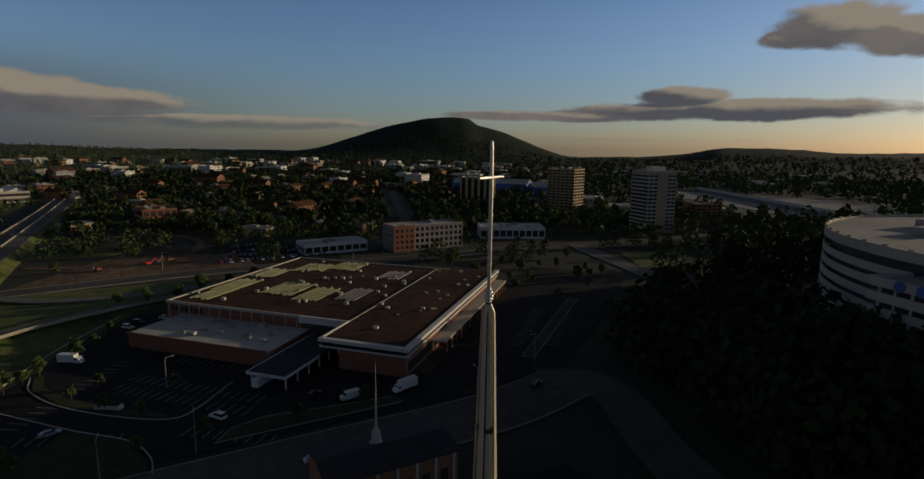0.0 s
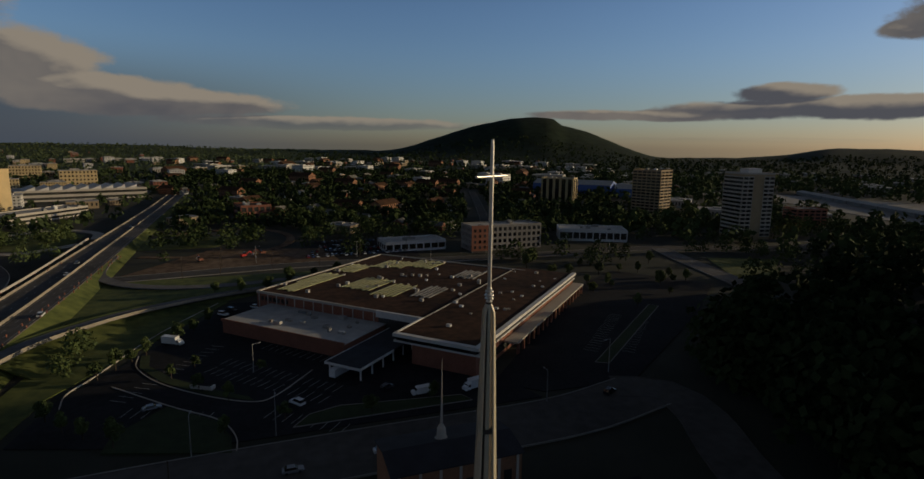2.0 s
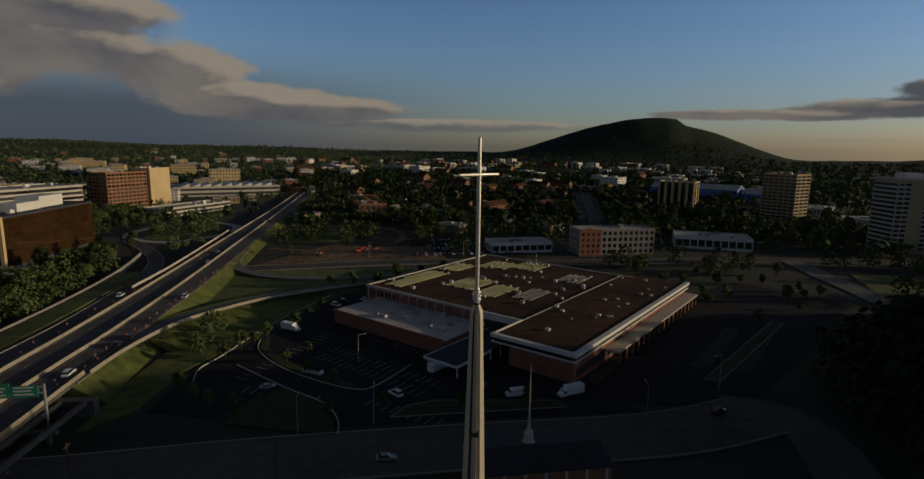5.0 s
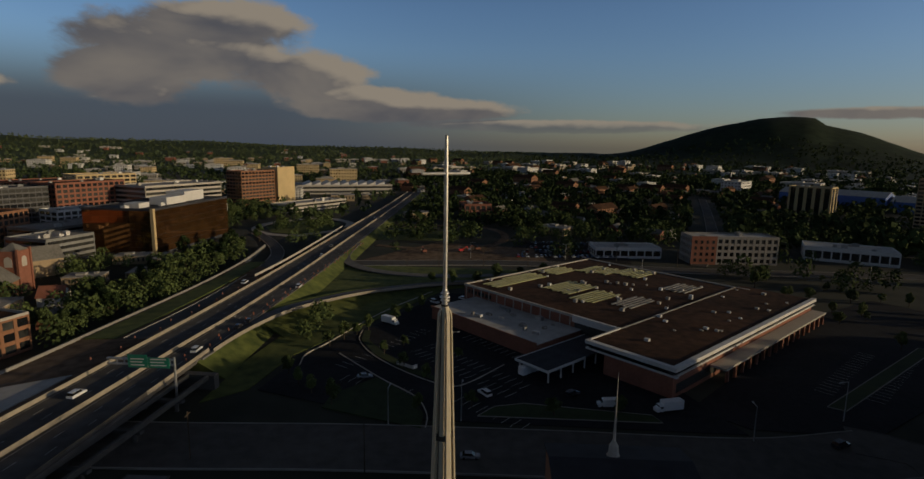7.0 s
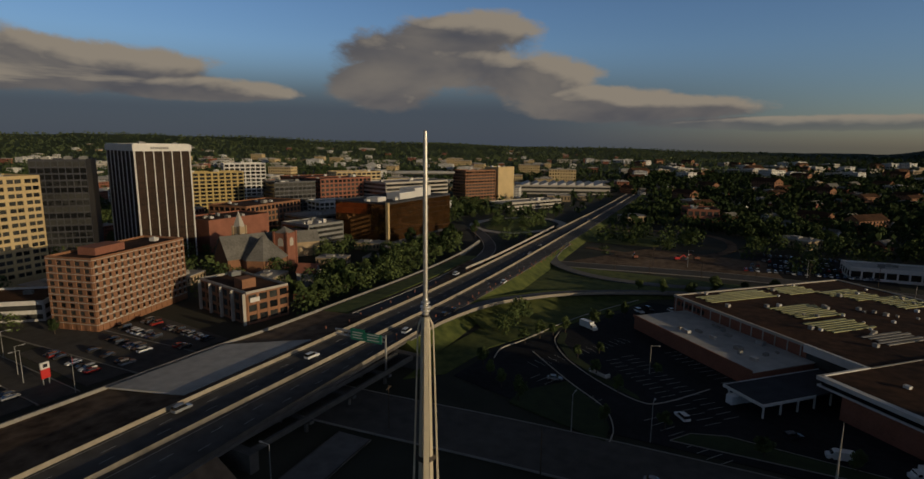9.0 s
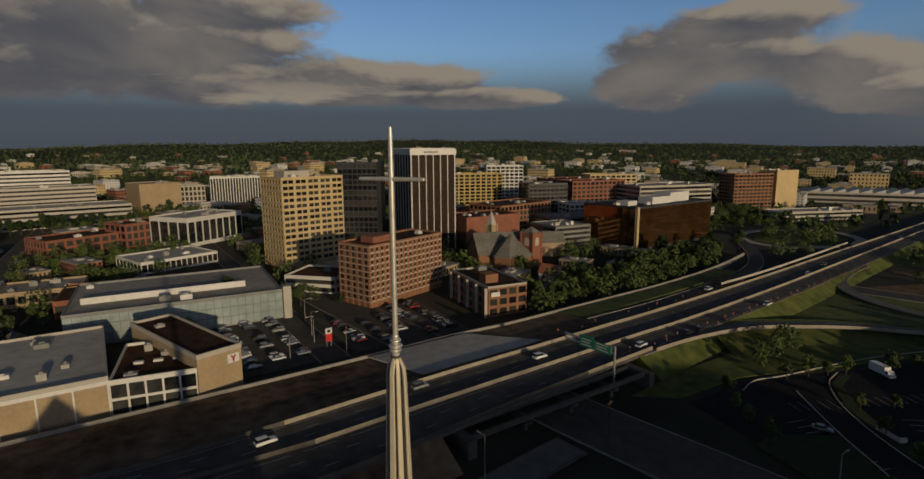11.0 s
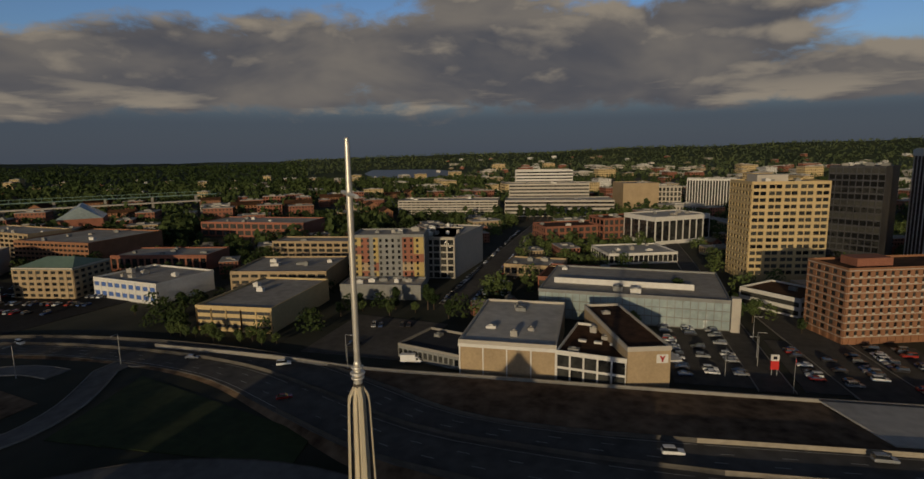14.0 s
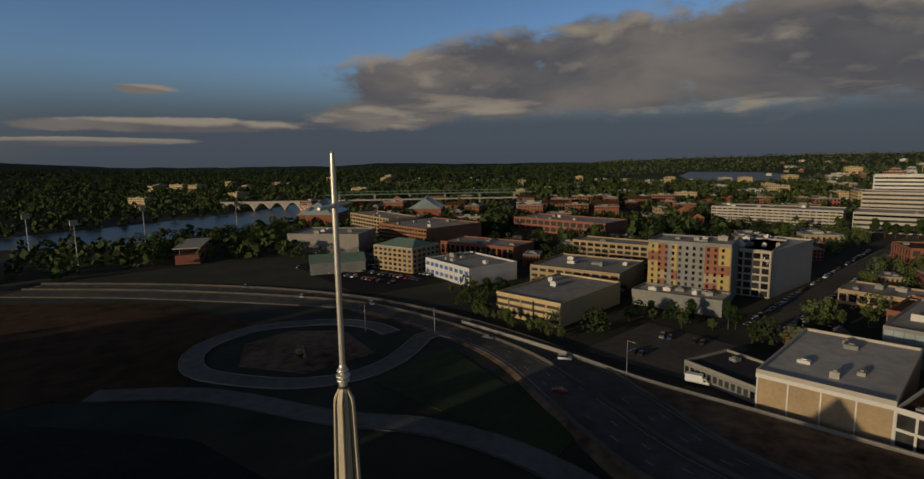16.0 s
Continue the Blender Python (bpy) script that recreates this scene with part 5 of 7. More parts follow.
# downtown behind
TOWN = [
    ("yellow_apartment_tower", (-480, 324), (-459, 374), 22, 40, "yellow", "yellow stucco apartment tower", "yellow", 9, 11, 1.6, 1.2),
    ("grey_apartment_tower", (-480, 270), (-476, 322), 20, 34, "buff", "pale apartment slab with many balconies", "roofgrey", 12, 10, 0.8, 1.2),
    ("dark_office_tower", (-370, 150), (-352, 172), 26, 58, "dark", "dark brown glass office tower", "roofdark", 8, 15, 0.5, 1.0),
    ("brick_warehouse", (-300, 214), (-300, 262), 30, 20, "brick", "plain red brick warehouse", "roof", 0, 0, 1, 1),
    ("brown_office_building", (-330, 268), (-338, 330), 36, 22, "brick2", "brown brick office building", "roof", 14, 5, 1.2, 1.4),
    ("brick_office_building", (-380, 400), (-365, 460), 30, 34, "brick", "red brick office building", "roof", 12, 8, 1.4, 1.6),
    ("tan_office_building", (-430, 480), (-405, 530), 30, 36, "gold", "tan stone office building", "roofgrey", 9, 9, 1.4, 1.6),
    ("pale_office_building", (-330, 345), (-318, 375), 24, 19, "white", "small pale office building", "roofwhite", 7, 5, 1.0, 1.2),
    ("dark_garage", (-262, 262), (-258, 292), 30, 14, "grey", "grey concrete parking deck", "roofgrey", 1, 4, 0.8, 1.6),
    ("parking_deck_town", (-300, 300), (-285, 392), 30, 13, "concrete", "long concrete parking deck", "roofgrey", 1, 4, 0.8, 1.6),
    ("wide_office_building", (-330, 440), (-305, 520), 40, 30, "pale", "wide pale office block with ribbon windows", "roofgrey", 1, 7, 0.6, 1.8),
    ("dark_office_block", (-400, 360), (-385, 398), 30, 32, "dark", "black glass slab of offices", "roofdark", 9, 8, 0.5, 1.2),
    ("white_tower_block", (-560, 430), (-535, 470), 24, 44, "white", "plain white stone office block", "roofwhite", 8, 10, 1.2, 1.4),
    ("brick_loft_building", (-520, 500), (-490, 580), 40, 26, "brick", "large brick loft building", "roof", 14, 6, 1.4, 1.6),
    ("slab_tower", (-291, 622), (-284, 655), 22, 41, "gold", "slim slab tower with a blank gold end wall", "roofgrey", 0, 0, 1, 1),
    ("slab_tower_block", (-312, 575), (-294, 620), 24, 38, "brick2", "plain brown brick office slab", "roofgrey", 10, 10, 0.8, 1.6),
    ("convention_hall", (-312, 728), (-191, 786), 60, 12, "pale", "long pale convention hall with a saw-tooth roof", "roofwhite", 1, 2, 0.8, 3.0),
    ("low_terminal", (-235, 520), (-200, 600), 26, 8, "pale", "long low pale building", "roofwhite", 1, 2, 0.6, 2.0),
    ("square_office_building", (-416, 56), (-445, 99), 36, 20, "white", "white square office building with dark recessed glazing", "roofwhite", 8, 1, 1.0, 5.0),
    ("flat_pavilion", (-339, 20), (-352, 62), 34, 6, "white", "flat white roofed pavilion", "roofwhite", 14, 1, 0.4, 1.6),
    ("brick_terrace_hall", (-430, -25), (-462, 45), 30, 10, "brick", "long low red brick hall", "roof", 14, 2, 1.6, 1.6),
    ("red_brick_hall", (-440, 20), (-455, 52), 26, 16, "brick", "red brick hall with a grey roof", "roof", 8, 3, 1.4, 1.6),
    ("stepped_clinic_low", (-590, -80), (-600, 36), 46, 17, "pale", "stepped pale hospital wing with ribbon windows", "roofwhite", 1, 4, 0.6, 2.2),
    ("stepped_clinic_mid", (-640, -82), (-650, 10), 40, 32, "pale", "middle tier of the pale hospital", "roofwhite", 1, 8, 0.6, 2.2),
    ("stepped_clinic_high", (-690, -80), (-700, -10), 40, 46, "white", "upper tier of the white hospital", "roofwhite", 1, 12, 0.6, 2.0),
    ("concrete_cube", (-680, 50), (-690, 92), 44, 30, "buff", "windowless buff concrete building", "roofgrey", 0, 0, 1, 1),
    ("pale_slab", (-700, 125), (-690, 180), 30, 34, "white", "pale ribbed slab building", "roofgrey", 18, 1, 0.9, 2.0),
    ("civic_building", (-720, 95), (-718, 122), 30, 24, "pale", "pale stone civic building", "roofgrey", 6, 4, 1.6, 1.6),
    ("long_parking_deck", (-605, -208), (-616, -92), 40, 15, "pale", "long pale parking deck with five levels", "roofgrey", 22, 5, 0.7, 1.7),
    ("colour_hotel_neighbour", (-340, -148), (-346, -88), 30, 10, "buff", "low buff brick shop row", "roofgrey", 10, 2, 1.2, 1.6),
    ("brown_parking_deck", (-286, -372), (-282, -307), 60, 15.5, "brick2", "long brown parking deck", "roofgrey", 18, 5, 0.8, 1.6),
    ("river_hotel", (-318, -460), (-303, -380), 30, 17, "buff", "tan brick hotel by the river", "roofgrey", 14, 5, 1.4, 1.4),
    ("white_hall", (-205, -382), (-237, -334), 40, 14, "concrete", "plain pale windowless hall", "roofgrey", 0, 0, 1, 1),
    ("brick_market", (-276, -285), (-286, -224), 30, 9, "brick", "low red brick market with a cluttered pale roof", "roofgrey", 14, 1, 1.2, 2.6),
    ("office_deck", (-240, -175), (-248, -125), 42, 10, "buff", "buff office building with a flat grey roof", "roofgrey", 10, 3, 1.2, 1.6),
    ("pale_terrace", (-330, -205), (-338, -130), 22, 11, "buff", "row of tan houses with flat roofs", "roofgrey", 14, 3, 1.2, 1.4),
    ("orange_hall", (-420, -330), (-420, -230), 40, 12, "orange", "red and orange brick hall", "roofgrey", 14, 2, 1.4, 2.0),
    ("hotel", (107, 336), (160, 342), 18, 16.5, "concrete", "four-storey grey hotel with a brick end", "roofwhite", 14, 4, 1.4, 1.6),
    ("flat_white_building", (187, 366), (234, 347), 26, 8, "white", "flat white commercial building", "roofwhite", 10, 1, 0.8, 3.0),
    ("pale_shop", (50, 345), (92, 350), 20, 6, "white", "low pale shop with a flat roof", "roofwhite", 8, 1, 0.8, 2.4),
    ("gold_apartment_block", (293, 632), (324, 606), 24, 32, "gold", "tall gold brick apartment block", "roofgrey", 5, 1, 3.2, 1.0),
    ("dark_apartment_tower", (338, 500), (352, 472), 24, 48, "buff", "dim buff slab apartment tower", "roofgrey", 6, 15, 0.8, 1.3),
    ("red_brick_depot", (-55, 526), (-29, 534), 30, 13, "brick", "squat red brick depot with a brown roof", "roof", 5, 2, 1.4, 2.4),
    ("orange_block", (443, 389), (472, 383), 20, 16, "orange", "orange brick block with a flat roof", "roofgrey", 5, 5, 1.4, 1.4),
]
for name, A, B, D, H, wall, label, roof, nx, nz, pier, band in TOWN:
    per = nx > 1
    block(name, A, B, D, H, wall, label, roof=roof, units=5 if D > 25 else 3, nx=nx, nz=nz, side=(max(2, nx // 2) if per else (1 if nx else 0)), sides=(2,) if A[0] < 0 else (1, 2), pier=pier, band=band, per_pane=per, rows=per and math.hypot(*A) > 250)

ho = [o for o in scene.objects if o.name == "hotel"][0]
piece("brick_end", M["brick"], ho, -0.6, 15, -0.6, -0.37, -0.2, 17.6)
for k in range(4):
    for i in range(4):
        piece("window", M["glass"], ho, 1.2 + i * 3.6, 2.8 + i * 3.6, -0.68, -0.58, 1.6 + k * 3.8, 3.6 + k * 3.8)

# saw-tooth skylights of the convention hall
saw = [o for o in scene.objects if o.name == "convention_hall"][0]
for i in range(9):
    bm = bmesh.new()
    x = 8 + i * 13
    v = [bm.verts.new(p) for p in ((x, 4, 12), (x + 12, 4, 12), (x + 12, 4, 17), (x, 50, 12), (x + 12, 50, 12), (x + 12, 50, 17))]
    for f in ((0, 1, 2), (5, 4, 3), (0, 3, 4, 1), (1, 4, 5, 2), (2, 5, 3, 0)):
        bm.faces.new([v[k] for k in f])
    part("saw_tooth", bm, M["white"], saw)

# twelve-storey apartment tower with banded balconies, west
tw, L = block("apartment_tower", (330, 339), (357, 335.5), 24, 52, "buff", "tall pale apartment tower with balconies", "apartment tower", roof="roofgrey", rim="pale", units=3)
facade(tw, 9, 50, 2, 15, 0, 0, 0, 2, 0.5, 1.3, "pale")
facade(tw, 9, 50, 2, 15, 0, L - 9, 0, 2, 0.5, 1.3, "pale")
facade(tw, 24, 50, 1, 15, 2, 0, L, 2, 0.5, 1.4, "pale", per_pane=False)
piece("lift_house", M["white"], tw, 8, 20, 6, 16, 52, 56)

# colourful hotel
col, L = block("colourful_hotel", (-254.8, -113.2), (-261.5, -76.3), 24, 28, "grey", "nine-storey hotel with grey, yellow and red panels", "hotel", roof="roofgrey", rim="grey", units=6)
for a, b, mt in ((0, 0.13, "yellow"), (0.13, 0.24, "orange"), (0.30, 0.37, "yellow"), (0.70, 0.86, "orange"), (0.86, 1.0, "yellow")):
    cuts = 6
    for k in range(cuts):
        tone = mt if (k + int(a * 20)) % 4 else "orange" if mt == "yellow" else "buff"
        piece("colour_panel", M[tone], col, a * L + 0.05, b * L - 0.05, -0.3, -0.003, 1 + k * 4.4, 1 + (k + 1) * 4.4 - 0.08)
facade(col, 24, 27.5, 5, 9, 1, 0, L, 0.5, 2.6, 1.5, "grey", "glass")
for k in range(9):
    for i in range(11):
        x = 1.2 + i * (L - 2.4) / 11
        piece("window", M["glass"], col, x + 0.5, x + 1.7, -0.36, -0.30, 1.4 + k * 2.95, 3.0 + k * 2.95)
podium, _ = block("hotel_podium", (-236, -112), (-240, -72), 17, 6.5, "grey", "low grey hotel podium", "building", roof="roofwhite", units=6)
blk, L = block("black_office_building", (-288, -66), (-342, -60), 26, 22.5, "pale", "pale office building with a black glass front", "office building", roof="roofwhite", rim="pale", units=5)
bo, L = block("black_glass_office", (-285, -90), (-287, -66.3), 46, 22.5, "pale", "pale framed office building with a black glass front", "office building", roof="roofwhite", rim="pale", units=5, nx=6, nz=6, side=9, sides=(1,), pier=0.8, band=0.9, core="dark")

# parking garage; dark strips on its wall stand in for shaded horizontal openings
gar, L = block("parking_garage", (-181, -150), (-181.5, -116), 52, 9.5, "gold", "three-level tan parking garage with open decks", "parking garage", roof="roofgrey", rim="gold", units=2)
for k in range(3):
    piece("deck_opening", M["dark"], gar, 0.6, L - 0.6, -0.05, 0.05, 1.4 + k * 2.9, 2.7 + k * 2.9)
    for i in range(6):
        piece("pier", M["gold"], gar, i * (L - 0.6) / 5, i * (L - 0.6) / 5 + 0.6, -0.25, 0.0, 0, 9.2)

# hotel with a green roof
gr, L = block("green_roof_hotel", (-210, -279), (-214, -246), 26, 15, "buff", "buff hotel with a green hipped roof", "hotel", roof="green_roof", rim="pale", units=0, nx=8, nz=5, side=6, sides=(1, 2), pier=1.6, band=1.4)
bm = bmesh.new()
v = [bm.verts.new(p) for p in ((-0.6, -0.6, 15), (L + 0.6, -0.6, 15), (L + 0.6, 26.6, 15), (-0.6, 26.6, 15), (9, 13, 19.5), (L - 9, 13, 19.5))]
for f in ((0, 1, 5, 4), (1, 2, 5), (2, 3, 4, 5), (3, 0, 4), (3, 2, 1, 0)):
    bm.faces.new([v[k] for k in f])
part("hipped_roof", bm, M["green_roof"], gr)
gable("green_shed", -190, -292, -30, 34, 20, 7, 11, "grey", "green_roof", "low hall with a green metal roof", "hall")
block("children_museum", (-220, -240), (-211, -195), 34, 9.5, "white", "white and blue angular museum", "museum", roof="roofgrey", units=6, nx=9, nz=2, pier=1.4, band=2.4, glass="blue")


# aquarium with peaked glass roofs
def peak(x, y, w, d, h, hr, deg):
    th = base("aquarium_hall", x, y, 0, deg, "brick hall with a peaked glass roof", "aquarium", "aquarium halls")
    bm = bmesh.new()
    box(bm, -w / 2, w / 2, -d / 2, d / 2, -0.3, h)
    part("wall", bm, M["brick"], th)
    bm = bmesh.new()
    v = [bm.verts.new(p) for p in ((-w / 2, -d / 2, h), (w / 2, -d / 2, h), (w / 2, d / 2, h), (-w / 2, d / 2, h), (-w * 0.2, 0, h + hr), (w * 0.25, 0, h + hr * 0.8))]
    for f in ((0, 1, 5, 4), (1, 2, 5), (2, 3, 4, 5), (3, 0, 4), (3, 2, 1, 0)):
        bm.faces.new([v[k] for k in f])
    part("glass_roof", bm, M["paleglass"], th)
    TAKEN.append((x, y, w * 0.7))


peak(-330, -530, 60, 40, 13, 16, 40)
peak(-450, -490, 46, 40, 12, 14, 40)

# works yard on the river flats
sheet("pavement_yard_west", [(571, 363), (700, 300), (860, 430), (790, 600), (730, 712), (600, 790), (640, 600), (618, 508)], 0.15, M["concrete"], "wide pale works yard on the river flats", "yard")
for k in range(9):
    gable("long_shed", 640 + k * 16, 392 + k * 33, 62, 92, 16, 4.5, 6.5, "grey", "roofwhite", "long low shed with a pale metal roof", "shed")
TAKEN.extend([(690, 600, 90), (720, 480, 110), (650, 420, 80), (690, 700, 70), (250, 260, 34)])

# blue and white shed complex, far north-west
for x, y, w, h in ((430, 740, 60, 22), (480, 700, 60, 18), (400, 800, 70, 20)):
    th = gable("blue_shed", x, y, -45, w, 40, h - 6, h, "blue", "roofwhite", "large blue shed with a white roof", "shed")


# round parking garage on the hill
def arc_wall(bm, R0, R1, z0, z1, a0, a1, n):
    """A curved wall between two radii over an arc, in degrees."""
    rows = []
    for i in range(n + 1):
        a = radians(a0 + (a1 - a0) * i / n)
        c, q = math.cos(a), math.sin(a)
        rows.append([bm.verts.new((r * c, r * q, z)) for r, z in ((R0, z0), (R1, z0), (R1, z1), (R0, z1))])
    for p, q in zip(rows, rows[1:]):
        for i in range(4):
            bm.faces.new((p[i], p[(i + 1) % 4], q[(i + 1) % 4], q[i]))
    bm.faces.new(rows[0]), bm.faces.new(rows[-1])
    bmesh.ops.recalc_face_normals(bm, faces=bm.faces)


def round_garage(cx, cy, R, H, G):
    th = base("round_garage", cx, cy, 0, 0, "round concrete parking garage with open decks on a wooded hill", "parking garage")
    # near-black inner walls: shade of the open decks put into the colour
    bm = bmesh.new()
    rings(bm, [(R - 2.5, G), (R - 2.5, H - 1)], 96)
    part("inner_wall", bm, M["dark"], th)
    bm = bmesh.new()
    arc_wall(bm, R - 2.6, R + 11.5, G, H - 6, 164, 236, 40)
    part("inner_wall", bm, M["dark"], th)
    bm = bmesh.new()
    arc_wall(bm, R - 2.4, R + 13.6, H - 6, H - 5.6, 163.5, 236, 40)
    part("terrace_deck", bm, M["roofgrey"], th)
    bm = bmesh.new()
    arc_wall(bm, R - 0.2, R + 0.25, H - 2.2, H + 0.9, 0, 360, 120)
    part("deck_wall", bm, M["pale"], th)
    for k in range(8):
        z = H - 7.4 - k * 4.0
        bm = bmesh.new()
        arc_wall(bm, R + 13.4, R + 13.9, z, z + 2.5, 163.2, 236, 40)
        part("deck_wall", bm, M["pale"], th)
        bm = bmesh.new()
        arc_wall(bm, R - 0.2, R + 0.25, z, z + 2.5, -124, 163, 70)
        part("deck_wall", bm, M["pale"], th)
        q = radians(163.2)
        ob = piece("end_wall", M["pale"], th, 0, 14, -0.25, 0.25, 0, 2.5)
        ob.location = ((R + 7) * math.cos(q), (R + 7) * math.sin(q), z + 1.25)
        ob.rotation_euler = (0, 0, q)
    bm = bmesh.new()
    rings(bm, [(R - 0.25, H - 0.4), (R - 0.25, H - 0.05)], 96)
    part("roof_deck", bm, M["roofgrey"], th)
    for i in range(28):
        a = radians(165 + i * 2.6)
        ob = piece("column", M["pale"], th, -0.3, 0.3, -0.3, 0.3, G, H - 6.0)
        ob.location = ((R + 13.0) * math.cos(a), (R + 13.0) * math.sin(a), (G + H - 6) / 2)
    for i in range(60):
        a = radians(i * 6)
        ob = piece("parapet_post", M["pale"], th, -0.35, 0.35, -0.5, 0.5, 0, 1)
        ob.location = ((R - 0.1) * math.cos(a), (R - 0.1) * math.sin(a), H + 1.0)
        ob.rotation_euler = (0, 0, a)
    for x, y, w, d, h in ((-34, 40, 14, 8, 2.6), (-12, 46, 24, 12, 3.2), (-20, 18, 9, 7, 2.2), (10, 26, 18, 9, 2.4)):
        piece("roof_unit", M["roofgrey"], th, x, x + w, y, y + d, H, H + h)
    for a in (168.5, 171.8):
        bm = bmesh.new()
        rings(bm, [(1.5, 0), (1.5, 0.2)], 24)
        ob = part("round_sign", bm, M["blue"], th, "round blue sign")
        q = radians(a)
        ob.matrix_local = Matrix.Translation(((R + 13.95) * math.cos(q), (R + 13.95) * math.sin(q), H - 6.2)) @ Matrix.Rotation(q, 4, 'Z') @ Matrix.Rotation(radians(90), 4, 'Y')
    TAKEN.append((cx, cy, R + 15))


round_garage(249, 44, 84, 42.5, -0.5)


# ---- trees ----
def tree_meshes(seed, h, spread, n, leaf):
    r = random.Random(seed)
    bm = bmesh.new()
    lean = r.uniform(-0.3, 0.3)
    rings(bm, [(0.035 * h, -0.4), (0.026 * h, h * 0.18), (0.018 * h, h * 0.45), (0.006 * h, h * 0.85)], 7)
    for k in range(6):
        a, z = r.uniform(0, 6.28), h * r.uniform(0.25, 0.6)
        tip = Vector((math.cos(a) * spread * 0.6, math.sin(a) * spread * 0.6, z + h * 0.2))
        st = Vector((0, 0, z))
        s = Vector((-math.sin(a), math.cos(a), 0)) * h * 0.011
        u = Vector((0, 0, h * 0.011))
        q = [bm.verts.new(st + o) for o in (s, u, -s, -u)]
        e = bm.verts.new(tip)
        for i in range(4):
            bm.faces.new((q[i], q[(i + 1) % 4], e))
    trunk = bm
    lobes = []
    for k in range(9):
        a, rr = r.uniform(0, 6.28), spread * r.uniform(0.1, 0.62)
        lobes.append((Vector((math.cos(a) * rr, math.sin(a) * rr, h * r.uniform(0.38, 0.82))), spread * r.uniform(0.32, 0.55)))
    lobes.append((Vector((0, 0, h * 0.8)), spread * 0.42))
    verts, faces = [], []
    for i in range(n):
        c, rad = r.choice(lobes)
        d = Vector((r.gauss(0, 1), r.gauss(0, 1), r.gauss(0, 1))).normalized()
        p = c + d * rad * (r.random() ** 0.4) * 0.85
        nrm = (d + Vector((r.gauss(0, .5), r.gauss(0, .5), r.gauss(0.3, .5)))).normalized()
        t = nrm.orthogonal().normalized()
        t = (Matrix.Rotation(r.uniform(0, 6.28), 3, nrm) @ t)
        b = nrm.cross(t)
        s = leaf * r.uniform(0.6, 1.3)
        k = len(verts)
        verts += [p + t * s, p + b * s * 0.75, p - t * s * 0.9 + nrm * s * 0.25, p - b * s * 0.7]
        faces.append((k, k + 1, k + 2, k + 3))
    me = bpy.data.meshes.new("crown")
    me.from_pydata(verts, [], faces)
    return trunk, me


KINDS = []
for i, (h, s, n, leaf, mt) in enumerate(((9, 3.6, 1300, 0.36, "leaf"), (12, 4.8, 1600, 0.44, "leafdark"), (7, 3.0, 1000, 0.32, "leaf"), (14, 5.2, 1700, 0.50, "leafdark"), (5, 1.9, 600, 0.26, "leaf"))):
    tb, crown = tree_meshes(40 + i, h, s, n, leaf)
    crown.materials.append(M[mt])
    KINDS.append((h, mesh_of("trunk", tb, M["bark"]), crown))
TREE_NAMES = ("broad green broadleaf tree in full leaf", "tall dark green broadleaf tree", "small rounded green tree", "large spreading dark green tree", "young slim green tree")


def tree(x, y, k, s=1.0, z=None, group="trees"):
    h, tm, cm = KINDS[k]
    th = base("tree", x, y, height(x, y) - 0.2 if z is None else z, random.uniform(0, 360), TREE_NAMES[k], "tree", group)
    th.scale = (s * random.uniform(0.85, 1.15), s * random.uniform(0.85, 1.15), s * random.uniform(0.85, 1.2))
    for nm, me in (("trunk", tm), ("crown", cm)):
        ob = new(nm, me)
        ob.parent = th
    return th


def free(x, y, m=0.0):
    return all((x - a) ** 2 + (y - b) ** 2 > (r + m) ** 2 for a, b, r in TAKEN)


WAYS = [(WEST, 9), (MID, 9), (EAST, 9)]
ROADPTS = [(p[0], p[1], w) for ln, w in WAYS for p in spline(ln, 12)]
for ob in [o for o in scene.objects if o.name.startswith("road_") and o.type == 'MESH' and o.name not in ("road_highway",)]:
    vs = ob.data.vertices
    for i in range(0, len(vs), 8):
        ROADPTS.append((vs[i].co.x, vs[i].co.y, 13))
RP = np.array(ROADPTS)
LOTS = [(-190, 90, -415, -190), (-72, 60, 117, 245), (62, 190, 124, 250), (-222, -158, 32, 118), (-212, -163, -95, -50), (36, 66, 40, 80), (-10, 75, 330, 405), (-240, -160, -330, -215), (-160, -80, -200, 300), (-62, 20, 300, 385), (246, 300, 250, 312), (-60, 66, -60, 95)]


def clear(x, y, m=0.0, lots=True):
    if not free(x, y, m) or np.any((RP[:, 0] - x) ** 2 + (RP[:, 1] - y) ** 2 < (RP[:, 2] + m) ** 2):
        return False
    return not (lots and any(a - m < x < b + m and c - m < y < d + m for a, b, c, d in LOTS))


rt = random.Random(11)
# dark woods on the western hill
n = 0
while n < 50:
    x, y = rt.uniform(104, 190), rt.uniform(60, 235)
    if x < 112 + max(0, (y - 110)) * 1.1:
        continue
    if not free(x, y) or np.any((RP[:, 0] - x) ** 2 + (RP[:, 1] - y) ** 2 < 15 ** 2):
        continue
    tree(x, y, rt.choice((1, 3, 3)), rt.uniform(0.9, 1.35), group="hill woods")
    n += 1
# belt of trees between the highway and the old church
for i in range(62):
    y = rt.uniform(150, 330)
    x = -154 - (max(0, y - 225) * 0.2) - rt.uniform(4, 26 if y < 200 else 34)
    if free(x, y, -3):
        tree(x, y, rt.choice((0, 1, 2, 0)), rt.uniform(0.7, 1.05), group="highway belt")
